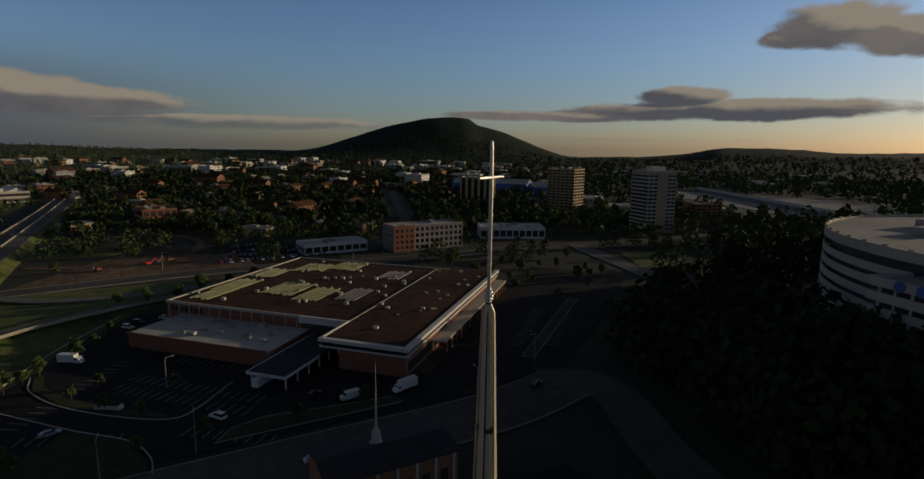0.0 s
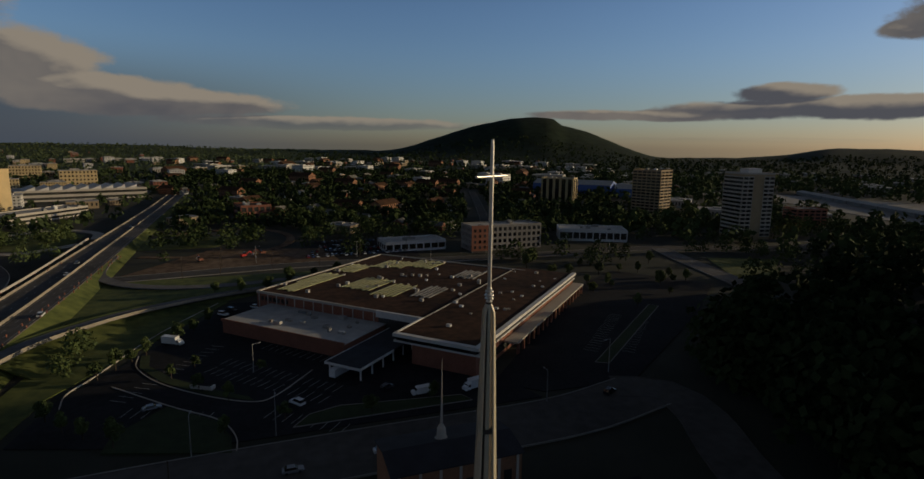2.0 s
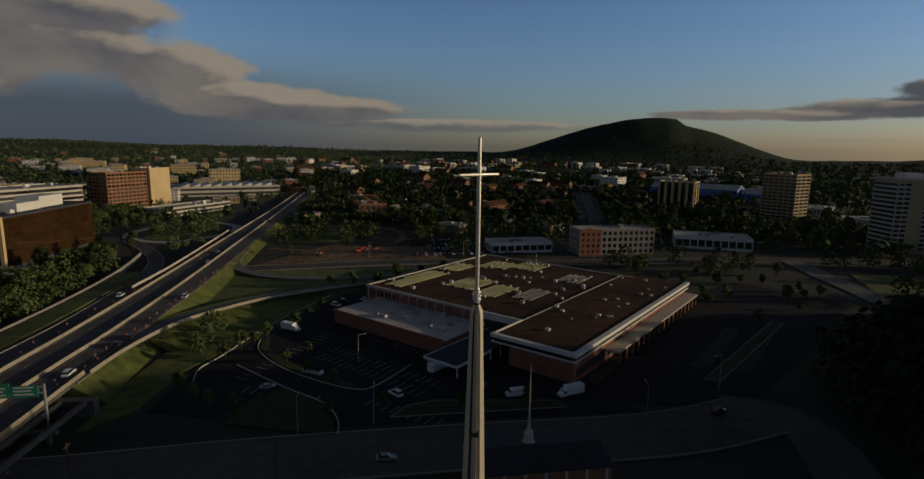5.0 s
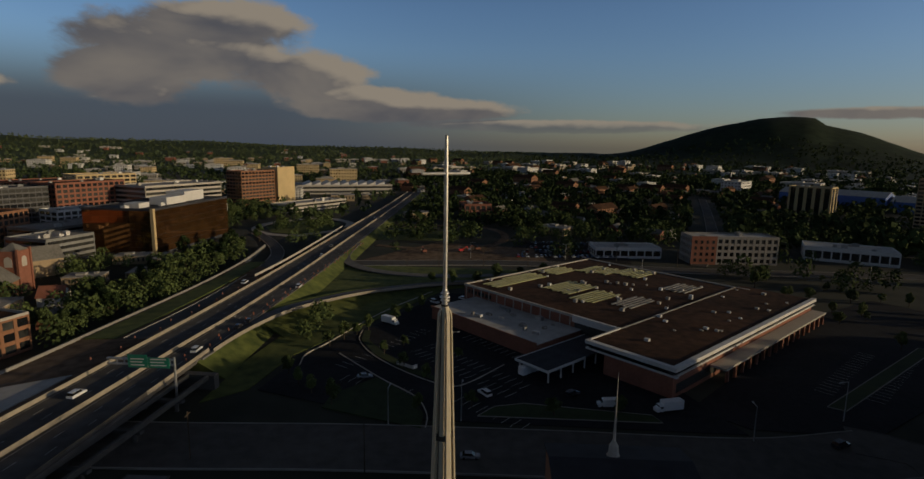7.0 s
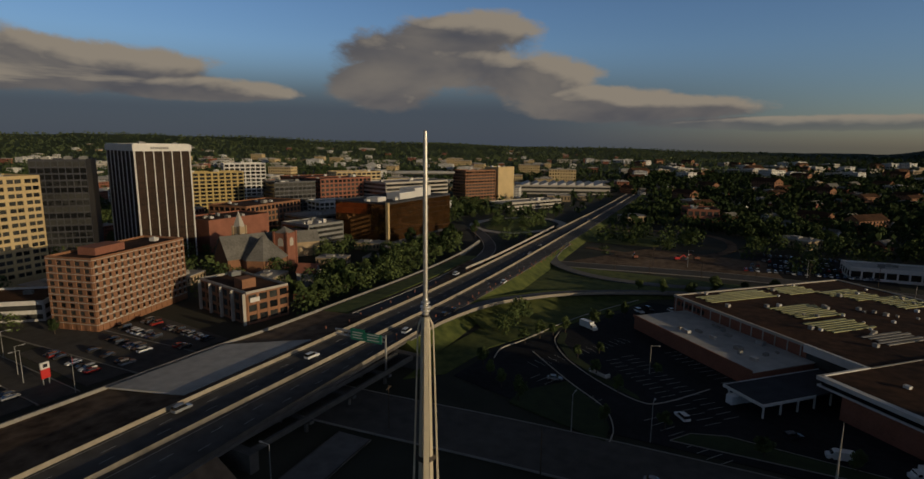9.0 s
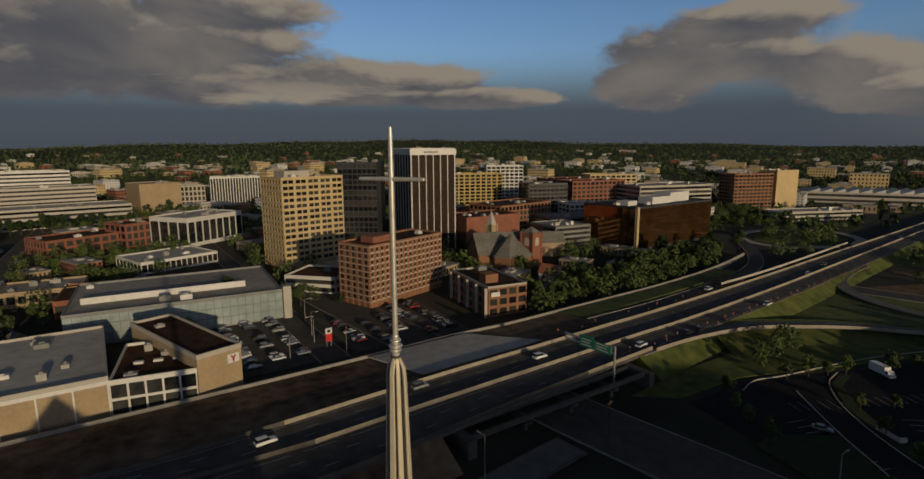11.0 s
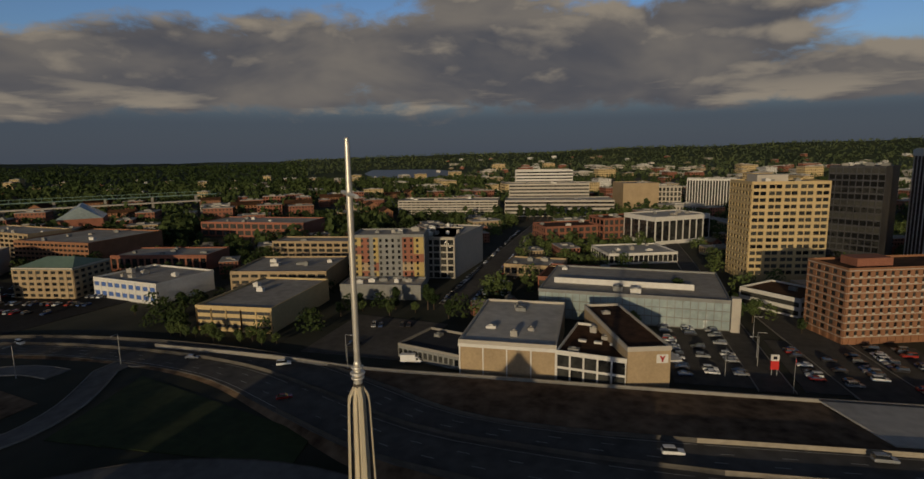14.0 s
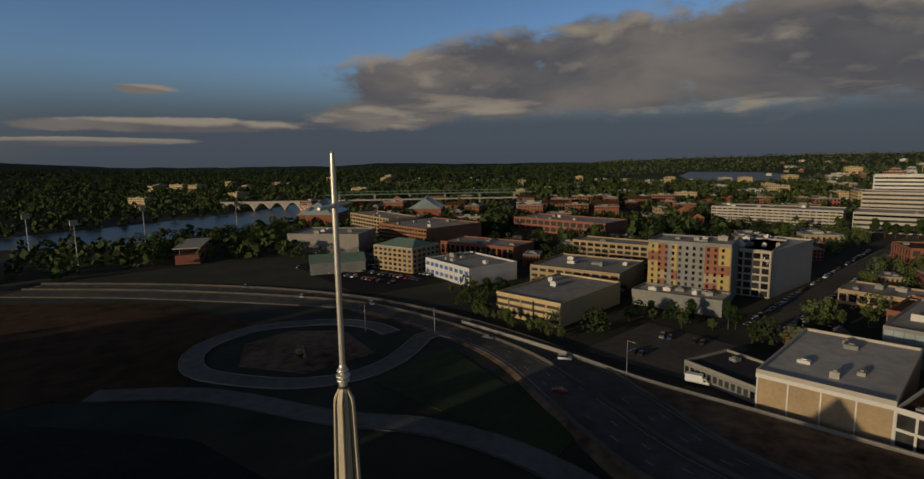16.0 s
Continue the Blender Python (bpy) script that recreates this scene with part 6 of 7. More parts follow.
# trees in the office lot and along its edges
for x, y, k, s in ((-64, 165, 4, 1.3), (-61, 172, 4, 1.5), (-55, 183, 0, .7), (-48, 196, 4, 1.5), (-58, 178, 2, .8), (-44, 205, 2, .8), (-40, 214, 2, .9), (-34, 150, 4, 1.1), (-25, 140, 4, 1.2), (-38, 168, 4, 1.0), (-43, 160, 4, 1.1), (-18, 160, 4, 1.0), (-56, 128, 2, .9), (-48, 122, 0, .8), (-62, 133, 2, 0.9), (-24, 122, 2, .7), (12, 124, 2, .9), (-10, 126, 4, 1.2), (30, 128, 2, .8), (-68, 140, 2, 1.0),
                   (-20, 258, 0, 1.0), (-10, 266, 0, 1.1), (2, 272, 1, .8), (-32, 256, 0, .9), (14, 284, 0, .9), (24, 292, 2, 1), (45, 306, 2, 1), (-44, 262, 2, .9), (5, 60, 3, 0.8), (-12, 70, 3, 0.7), (-2, 52, 3, .8)):
    tree(x, y, k, s, group="lot trees")
for i in range(34):
    x, y = rt.uniform(110, 215), rt.uniform(190, 300)
    if clear(x, y, 1, False):
        tree(x, y, rt.choice((2, 4, 0)), rt.uniform(0.7, 1.0), group="street trees")
# street and yard trees through the town
spots = [(-245, 45, 1, 1.1), (-236, 66, 1, 1.0), (-228, 72, 0, 1.2), (-214, -8, 0, 1.1), (-212, 24, 0, .9), (-225, 66, 3, .8), (-216, 86, 2, 1.0), (-196, 340, 3, 1.1), (-205, 300, 3, 1.0), (-186, 360, 3, .9), (-180, 300, 1, .9)]
for x, y, k, s in spots:
    tree(x, y, k, s, group="town trees")
for i in range(26):
    tree(-385 + rt.uniform(-6, 6), -22 + i * 3.0, rt.choice((0, 2)), rt.uniform(0.8, 1.1), group="town trees")
for i in range(14):
    tree(-560 + rt.uniform(-6, 6), -60 + i * 7, rt.choice((1, 3)), rt.uniform(0.9, 1.2), group="town trees")
for i in range(40):
    x, y = rt.uniform(-235, -168), rt.uniform(-105, -40)
    if x < -212 or y > -52:
        if free(x, y, -2):
            tree(x, y, rt.choice((0, 2, 1)), rt.uniform(0.6, 1.0), group="town trees")
for i in range(14):
    x, y = -178 + rt.uniform(-4, 4), -155 + i * 3.6
    tree(x + 8, y, rt.choice((2, 0)), rt.uniform(0.6, .9), group="garage trees")


def zone(count, x0, x1, y0, y1, kinds, s0, s1, group, m=1.0):
    made = 0
    for _ in range(count * 4):
        x, y = rt.uniform(x0, x1), rt.uniform(y0, y1)
        if math.hypot(x, y) < 95 or not clear(x, y, m):
            continue
        tree(x, y, rt.choice(kinds), rt.uniform(s0, s1), group=group)
        made += 1
        if made == count:
            break


zone(30, -60, 330, 325, 520, (0, 1, 2, 3), 0.8, 1.3, "north town trees")
zone(6, 330, 460, 250, 450, (1, 3, 3), 0.9, 1.3, "north west trees")
zone(16, -420, -235, -60, 420, (0, 2, 1), 0.6, 1.0, "town trees")
zone(16, -400, -190, -400, -60, (0, 2, 1), 0.6, 1.0, "south town trees")
zone(14, -290, -228, 400, 500, (0, 1, 3), 0.7, 1.1, "highway trees")

# ---- houses and small buildings filling the town ----
HOUSE = []


def house_kind(name, w, d, h, pitched, wall, roof, rows, label):
    bm = bmesh.new()
    box(bm, -w / 2, w / 2, -d / 2, d / 2, -1.0, h)
    if pitched:
        for s in (-1, 1):
            v = [bm.verts.new(p) for p in ((s * w / 2, -d / 2, h), (s * w / 2, d / 2, h), (s * w / 2, 0, h + d * 0.3))]
            bm.faces.new(v if s > 0 else v[::-1])
    body = mesh_of("wall", bm, M[wall])
    bm = bmesh.new()
    if pitched:
        a, b, e, rz = w / 2 + 0.4, d / 2 + 0.4, h - 0.2, h + d * 0.3 + 0.1
        ro = [[bm.verts.new((sx * a, yy, zz)) for yy, zz in ((-b, e), (0, rz), (b, e), (b, e + 0.25), (0, rz + 0.25), (-b, e + 0.25))] for sx in (-1, 1)]
        for i in range(6):
            bm.faces.new((ro[0][i], ro[0][(i + 1) % 6], ro[1][(i + 1) % 6], ro[1][i]))
        bm.faces.new(ro[0][::-1]), bm.faces.new(ro[1])
        bmesh.ops.recalc_face_normals(bm, faces=bm.faces)
    else:
        box(bm, -w / 2 - 0.2, w / 2 + 0.2, -d / 2 - 0.2, d / 2 + 0.2, h, h + 0.5)
        box(bm, -w * 0.2, w * 0.05, -d * 0.2, d * 0.1, h + 0.5, h + 1.9)
        box(bm, w * 0.2, w * 0.3, d * 0.1, d * 0.3, h + 0.5, h + 1.5)
    rf = mesh_of("roof", bm, M[roof])
    bm = bmesh.new()
    nx = max(3, int(w / 3.2))
    ny = max(2, int(d / 3.2))
    for k in range(rows):
        z = h * (k + 0.35) / rows
        for i in range(nx):
            x = -w / 2 + (i + 0.5) * w / nx
            for s in (-1, 1):
                box(bm, x - 0.7, x + 0.7, s * d / 2 - 0.06, s * d / 2 + 0.06, z, z + h / rows * 0.45)
        for i in range(ny):
            y = -d / 2 + (i + 0.5) * d / ny
            for s in (-1, 1):
                box(bm, s * w / 2 - 0.06, s * w / 2 + 0.06, y - 0.7, y + 0.7, z, z + h / rows * 0.45)
    wn = mesh_of("windows", bm, M["glass"])
    HOUSE.append((name, body, rf, wn, label, math.hypot(w, d) / 2))


house_kind("house", 12, 9, 5, True, "brick", "shingle", 2, "red brick house with a grey roof")
house_kind("house", 11, 8, 4.5, True, "white", "shingle", 1, "white house with a grey roof")
house_kind("shop_building", 24, 16, 6, False, "buff", "roofgrey", 1, "buff brick shop with a flat roof")
house_kind("warehouse", 40, 24, 8, False, "pale", "roofwhite", 1, "pale warehouse with a white roof")
house_kind("brick_building", 26, 16, 11, False, "brick", "roofgrey", 3, "three-storey red brick building")
house_kind("office_block", 32, 18, 15, False, "gold", "roofgrey", 4, "tan office block with a flat roof")
house_kind("apartment_row", 30, 12, 9, True, "brick2", "roof", 3, "brown brick apartments with a brown roof")
house_kind("white_block", 28, 20, 12, False, "white", "roofwhite", 4, "white flat-roofed office block")


def house(x, y, k, deg, s=1.0):
    name, body, rf, wn, label, rad = HOUSE[k]
    TAKEN.append((x, y, rad * s + 1))
    if math.hypot(x, y) > 820:
        for nm, me in (("wall", body), ("roof", rf), ("windows", wn)):
            FAR.setdefault(me.name, (me, []))[1].append(pose(x, y, height(x, y) - 0.1, 0, 0, deg) @ Matrix.Scale(s, 4))
        return
    th = base(name, x, y, height(x, y) - 0.1, deg, label, "building", "town buildings")
    th.scale = (s, s, s)
    for nm, me in (("wall", body), ("roof", rf), ("glazing", wn)):
        ob = new(nm, me)
        ob.parent = th
        if nm == "glazing":
            tagged(ob, kind="stuff")


FAR = {}
rh = random.Random(3)


def fill(count, az0, az1, r0, r1, kinds, deg, m=2.0, s=(0.85, 1.2)):
    made = 0
    for _ in range(count * 5):
        az, r = radians(rh.uniform(az0, az1)), math.sqrt(rh.uniform(r0 * r0, r1 * r1))
        x, y = -math.sin(az) * r, math.cos(az) * r
        k = rh.choice(kinds)
        if not clear(x, y, HOUSE[k][5] * 0.8 + m):
            continue
        house(x, y, k, deg + rh.choice((0, 90)) + rh.uniform(-4, 4), rh.uniform(*s))
        made += 1
        if made == count:
            break


fill(70, 35, 100, 225, 480, (2, 0, 2, 4), 20, 0.0, (0.5, 0.85))
fill(55, 100, 150, 225, 480, (2, 0, 2, 4), 30, 0.0, (0.5, 0.85))
fill(110, 12, 95, 360, 1000, (2, 3, 4, 5, 7, 4, 2), 20)
fill(170, 10, 100, 900, 2300, (2, 3, 3, 5, 7, 4), 20, 4, (1.0, 1.6))
fill(60, -26, 12, 430, 1000, (0, 1, 6, 6, 0, 2), -38)
fill(120, -30, 12, 900, 2300, (0, 6, 3, 3, 2, 7), -38, 4, (1.0, 1.7))
fill(60, -60, -26, 620, 1900, (0, 1, 3, 3), -40, 4)
fill(60, 95, 150, 330, 900, (2, 4, 4, 6, 2), 30)
fill(70, 95, 128, 700, 1700, (2, 3, 5, 0, 1), 30, 4)
fill(40, 128, 165, 1000, 1900, (0, 1, 2, 5), 30, 4)
fill(120, 12, 105, 1500, 3300, (2, 3, 7, 4, 0), 20, 4, (0.7, 1.1))


# the far roofs, too small to tell apart, joined by material
for key, (me, mats) in FAR.items():
    co = np.array([v.co for v in me.vertices])
    fc = [tuple(p.vertices) for p in me.polygons]
    verts, faces = [], []
    for q in mats:
        a = np.array(q)
        k = len(verts)
        verts += (co @ a[:3, :3].T + a[:3, 3]).tolist()
        faces += [tuple(i + k for i in f) for f in fc]
    jm = bpy.data.meshes.new("far_town")
    jm.from_pydata(verts, [], faces)
    jm.materials.append(me.materials[0])
    tagged(new("far_town", jm), "distant small flat-roofed town buildings among trees", "buildings", "", "stuff")


# far woods between the roofs, one mass of crowns
def wet(x, y):
    """Whether the place lies in the river or on its near bank."""
    odd = False
    for (ax, ay), (bx, by) in zip(RIVER, RIVER[1:] + RIVER[:1]):
        if (ay > y) != (by > y) and x < ax + (y - ay) / (by - ay) * (bx - ax):
            odd = not odd
    return odd


def far_woods(name, count, az0, az1, r0, r1, size, mt, label, leaves=16, fine=1.0, inside=None):
    r = random.Random(int(r0 + az0 * 7))
    verts, faces = [], []
    for _ in range(count):
        az, d = radians(r.uniform(az0, az1)), math.sqrt(r.uniform(r0 * r0, r1 * r1))
        x, y = -math.sin(az) * d, math.cos(az) * d
        if inside and not inside(x, y):
            continue
        if d < 1100 and not free(x, y, 1):
            continue
        if d < 1300 and np.any((RP[:, 0] - x) ** 2 + (RP[:, 1] - y) ** 2 < (RP[:, 2] + 3) ** 2):
            continue
        if -2400 < x < -1380 and -930 < y < -380 or wet(x, y):
            continue
        z = height(x, y)
        h = size * r.uniform(0.7, 1.4)
        for _ in range(leaves):
            a, t = r.uniform(0, 6.28), r.uniform(0.15, 1.0)
            rr = h * 0.55 * math.sqrt(max(0.05, 1 - (t - 0.45) ** 2 * 2.6)) * r.uniform(0.4, 1.0)
            p = Vector((x + math.cos(a) * rr, y + math.sin(a) * rr, z + h * t))
            nrm = Vector((math.cos(a) + r.gauss(0, .5), math.sin(a) + r.gauss(0, .5), 0.6 + r.gauss(0, .5))).normalized()
            u = nrm.orthogonal().normalized()
            u = Matrix.Rotation(r.uniform(0, 6.28), 3, nrm) @ u
            v = nrm.cross(u)
            s = h * r.uniform(0.16, 0.30) * fine
            k = len(verts)
            verts += [p + u * s, p + v * s * 0.8, p - u * s * 0.9, p - v * s * 0.7]
            faces.append((k, k + 1, k + 2, k + 3))
    me = bpy.data.meshes.new(name)
    me.from_pydata(verts, [], faces)
    me.materials.append(M[mt])
    tagged(new(name, me), label, "woods", "", "stuff")


far_woods("hill_woods", 2600, -140, -20, 95, 560, 14, "leafdark", "dense woods over the western hill, darkened for shade", 90, 0.42,
          lambda x, y: x > 112 + max(0, y - 110) * 1.1 and y < 330 and math.hypot(x, y) < 410 and not (190 < x < 310 and 190 < y < 330))
far_woods("hill_front_woods", 1500, -110, -30, 95, 190, 17, "leafdark", "tall dark trees at the foot of the hill", 120, 0.32,
          lambda x, y: 106 + max(0, y - 110) < x < 160 and -30 < y < 190)
far_woods("belt_woods", 420, 20, 50, 160, 400, 8, "leaf", "thick green belt of trees beside the highway", 140, 0.32,
          lambda x, y: -196 < x < -152 - max(0, y - 225) * 0.2 and 140 < y < 340 and (y < 262 or x < -178))
far_woods("street_woods", 900, -60, 14, 320, 640, 9, "leafmid", "dark leafy trees along the streets", 110, 0.36)
far_woods("river_woods", 1500, 100, 165, 200, 640, 8, "leafmid", "leafy trees between riverside buildings", 130, 0.33, lambda x, y: clear(x, y, 1))
far_woods("city_woods", 2100, 20, 100, 180, 640, 7.5, "leaf", "leafy trees between city blocks", 130, 0.33, lambda x, y: clear(x, y, 1))
far_woods("town_woods_east", 2600, 10, 100, 480, 1500, 9, "leaf", "scattered green trees between town roofs")
far_woods("town_woods_north", 3600, -32, 12, 430, 1500, 9, "leafmid", "dense dark trees among small houses")
far_woods("town_woods_west", 2600, -85, -30, 420, 1600, 11, "leafmid", "dark wooded river flats")
far_woods("town_woods_south", 4600, 100, 188, 400, 1500, 10, "leafmid", "green trees among riverside buildings")
far_woods("far_woods_east", 9000, 0, 120, 1500, 4000, 10, "leaffar", "far green woods over low hills, paled for haze", 8, 1.2)
far_woods("far_woods_north", 3400, -85, 0, 1500, 3300, 12, "leafmid", "far dark woods below the mountain", 10, 1.1)
# darker leaves replace the shade lying on these hills
far_woods("far_woods_south", 4600, 118, 185, 1300, 3400, 12, "leafdark", "far wooded hills, darkened for shade", 9, 1.2)


# ---- vehicles ----
def car_meshes(L=4.6, W=1.8, suv=False):
    h = 0.95 if not suv else 1.05
    top = 1.45 if not suv else 1.75
    bm = bmesh.new()
    prof = [(-L / 2, 0.35), (L / 2, 0.35), (L / 2, h * 0.78), (L * 0.22, h), (-L * 0.42, h * 1.02), (-L / 2, h * 0.95)]
    rows = [[bm.verts.new((x * (0.97 if s else 1), y, z)) for x, z in prof] for y, s in ((-W / 2, 1), (-W / 2 + 0.1, 0), (W / 2 - 0.1, 0), (W / 2, 1))]
    for a, b in zip(rows, rows[1:]):
        for i in range(6):
            bm.faces.new((a[i], a[(i + 1) % 6], b[(i + 1) % 6], b[i]))
    bm.faces.new(rows[0][::-1]), bm.faces.new(rows[-1])
    bmesh.ops.recalc_face_normals(bm, faces=bm.faces)
    body = bm
    bm = bmesh.new()
    b0, b1 = (-L * 0.40, L * 0.24) if not suv else (-L * 0.48, L * 0.22)
    t0, t1 = (-L * 0.27, L * 0.08) if not suv else (-L * 0.44, L * 0.08)
    lo = [bm.verts.new(p) for p in ((b0, -W * 0.47, h - 0.05), (b1, -W * 0.47, h - 0.05), (b1, W * 0.47, h - 0.05), (b0, W * 0.47, h - 0.05))]
    hi = [bm.verts.new(p) for p in ((t0, -W * 0.38, top), (t1, -W * 0.38, top), (t1, W * 0.38, top), (t0, W * 0.38, top))]
    for i in range(4):
        bm.faces.new((lo[i], lo[(i + 1) % 4], hi[(i + 1) % 4], hi[i]))
    bm.faces.new(hi)
    cab = bm
    bm = bmesh.new()
    v = [bm.verts.new((p.co.x, p.co.y, z)) for z in (top - 0.01, top + 0.05) for p in hi]
    bm.faces.new(v[4:]), bm.faces.new(v[:4][::-1])
    for i in range(4):
        bm.faces.new((v[i], v[(i + 1) % 4], v[4 + (i + 1) % 4], v[4 + i]))
    return body, cab, bm


CARS = {}


def wheel_mesh(r=0.33):
    bm = bmesh.new()
    rings(bm, [(r * 0.9, -0.11), (r, -0.08), (r, 0.08), (r * 0.9, 0.11)], 12)
    bmesh.ops.rotate(bm, verts=bm.verts, cent=(0, 0, 0), matrix=Matrix.Rotation(radians(90), 3, 'X'))
    return mesh_of("wheel", bm, M["tyre"])


WHEEL = wheel_mesh()
bm = bmesh.new()
for sx in (-1.4, 1.4):
    for sy in (-0.8, 0.8):
        k = len(bm.verts)
        bm.from_mesh(WHEEL)
        bm.verts.ensure_lookup_table()
        bmesh.ops.translate(bm, verts=bm.verts[k:], vec=(sx, sy, 0.33))
WHEELS = mesh_of("wheels", bm, M["tyre"])
COLOURS = {"carwhite": "white", "cargrey": "silver", "cardark": "black", "carred": "red", "carblue": "dark blue"}
for suv in (False, True):
    for mt in COLOURS:
        b, c, t = car_meshes(4.6 if not suv else 4.8, 1.8 if not suv else 1.9, suv)
        CARS[suv, mt] = (mesh_of("body", b, M[mt]), mesh_of("cabin_glass", c, M["cabin"]), mesh_of("car_roof", t, M[mt]))


def car(x, y, deg, mt="carwhite", suv=False, z=0.02, where="parked on asphalt", group="parked cars"):
    th = base("car", x, y, z, deg, f"{COLOURS[mt]} {'sport utility car' if suv else 'saloon car'} {where}", "car", group)
    for nm, me in zip(("body", "cabin_glass", "car_roof"), CARS[suv, mt]):
        ob = new(nm, me)
        ob.parent = th
    if math.hypot(x, y) > 190:
        ob = new("wheels", WHEELS)
        ob.parent = th
        return th
    for sx in (-1.4, 1.4):
        for sy in (-0.8, 0.8):
            ob = new("wheel", WHEEL)
            ob.parent, ob.location = th, (sx, sy, 0.33)
    return th


rc = random.Random(21)
PAINT = ("carwhite", "cargrey", "cargrey", "cardark", "cardark", "cardark", "carred", "carblue", "cargrey", "carwhite")


def car_row(x, y, deg, n, gap, nose, fullness=0.8):
    c, s = math.cos(radians(deg)), math.sin(radians(deg))
    for i in range(n):
        if rc.random() < fullness:
            car(x + c * i * gap, y + s * i * gap, deg + nose + rc.choice((0, 180)) + rc.uniform(-3, 3), rc.choice(PAINT), rc.random() < 0.45)


# lots on the town side
for k in range(3):
    car_row(-166, 36 + k * 8.5, 180, 18, 2.9, 90, 0.55)
for k in range(5):
    car_row(-163, 74 + k * 9.0, 178, 14, 2.9, 90, 0.55)
car_row(-172, -88, 100, 10, 2.9, 90, 0.3)
car_row(-196, -85, 100, 9, 2.9, 90, 0.4)
for k in range(4):
    car_row(0 + k * 3, 338 + k * 17, 8, 22, 3.0, 90, 0.75)
for k in range(4):
    car_row(-178 - k * 15, -318, 97, 30, 3.1, 90, 0.6)
for k in range(2):
    car_row(-240, -60 + k * 14, 178, 40, 6.2, 0, 0.7)
car_row(-330, -30, 100, 9, 2.9, 90, 0.7)
for k in range(6):
    car_row(-255 - k * 12, -46 + (k % 2) * 5, 90, 6, 2.9, 90, 0.6)
# lot beside the church
for i, (y, mt) in enumerate(((76, "carwhite"), (72.6, "cargrey"), (69.3, "cardark"), (62, "carwhite"), (58.5, "cardark"), (52, "cargrey"))):
    car(42.5, y, 172, mt, i % 2 == 0)
# highway traffic
for x, y, z, deg, mt, suv in ((-109.5, 24, 4.5, 95, "carwhite", True), (-98.5, 141, 5.1, 98, "carwhite", True), (-97.5, 165, 4.8, 96, "cardark", False), (-97, 172, 4.75, 96, "cardark", False), (-100, 225, 4.3, 98, "carwhite", True), (-113, 66, 5.25, 92, "cargrey", True), (-110, 107, 5.25, 90, "carwhite", True), (-128, 228, 4.2, 96, "carwhite", True),
                              (-150, -93, 0.8, 118, "carwhite", True), (-126, -79, 1.0, 122, "carred", False), (-137, -245, 0.45, 60, "carwhite", False), (-128, -290, 0.45, 58, "cargrey", False), (-152, -205, 0.45, 75, "carwhite", True), (-150, -128, 0.6, 105, "cargrey", False), (-122, 330, 3.7, 96, "cargrey", False), (-117, 300, 3.8, 97, "carwhite", False), (-133, 480, 2.9, 95, "carwhite", False)):
    car(x, y, deg, mt, suv, z, "driving on the highway", "highway cars")
# street and office lot
for x, y, deg, mt, suv in ((-8, 101, 5, "cargrey", False), (12, 104, 5, "carwhite", False), (-7.0, 134.0, 130, "carwhite", True), (-44, 140.5, 20, "cargrey", False), (-30, 215, -40, "carwhite", True), (-36, 224, -40, "carwhite", True), (-24, 232, -40, "carwhite", False), (-33, 229, -42, "cardark", True), (18, 137, 40, "cardark", True), (80, 118, 30, "cardark", True)):
    car(x, y, deg, mt, suv)


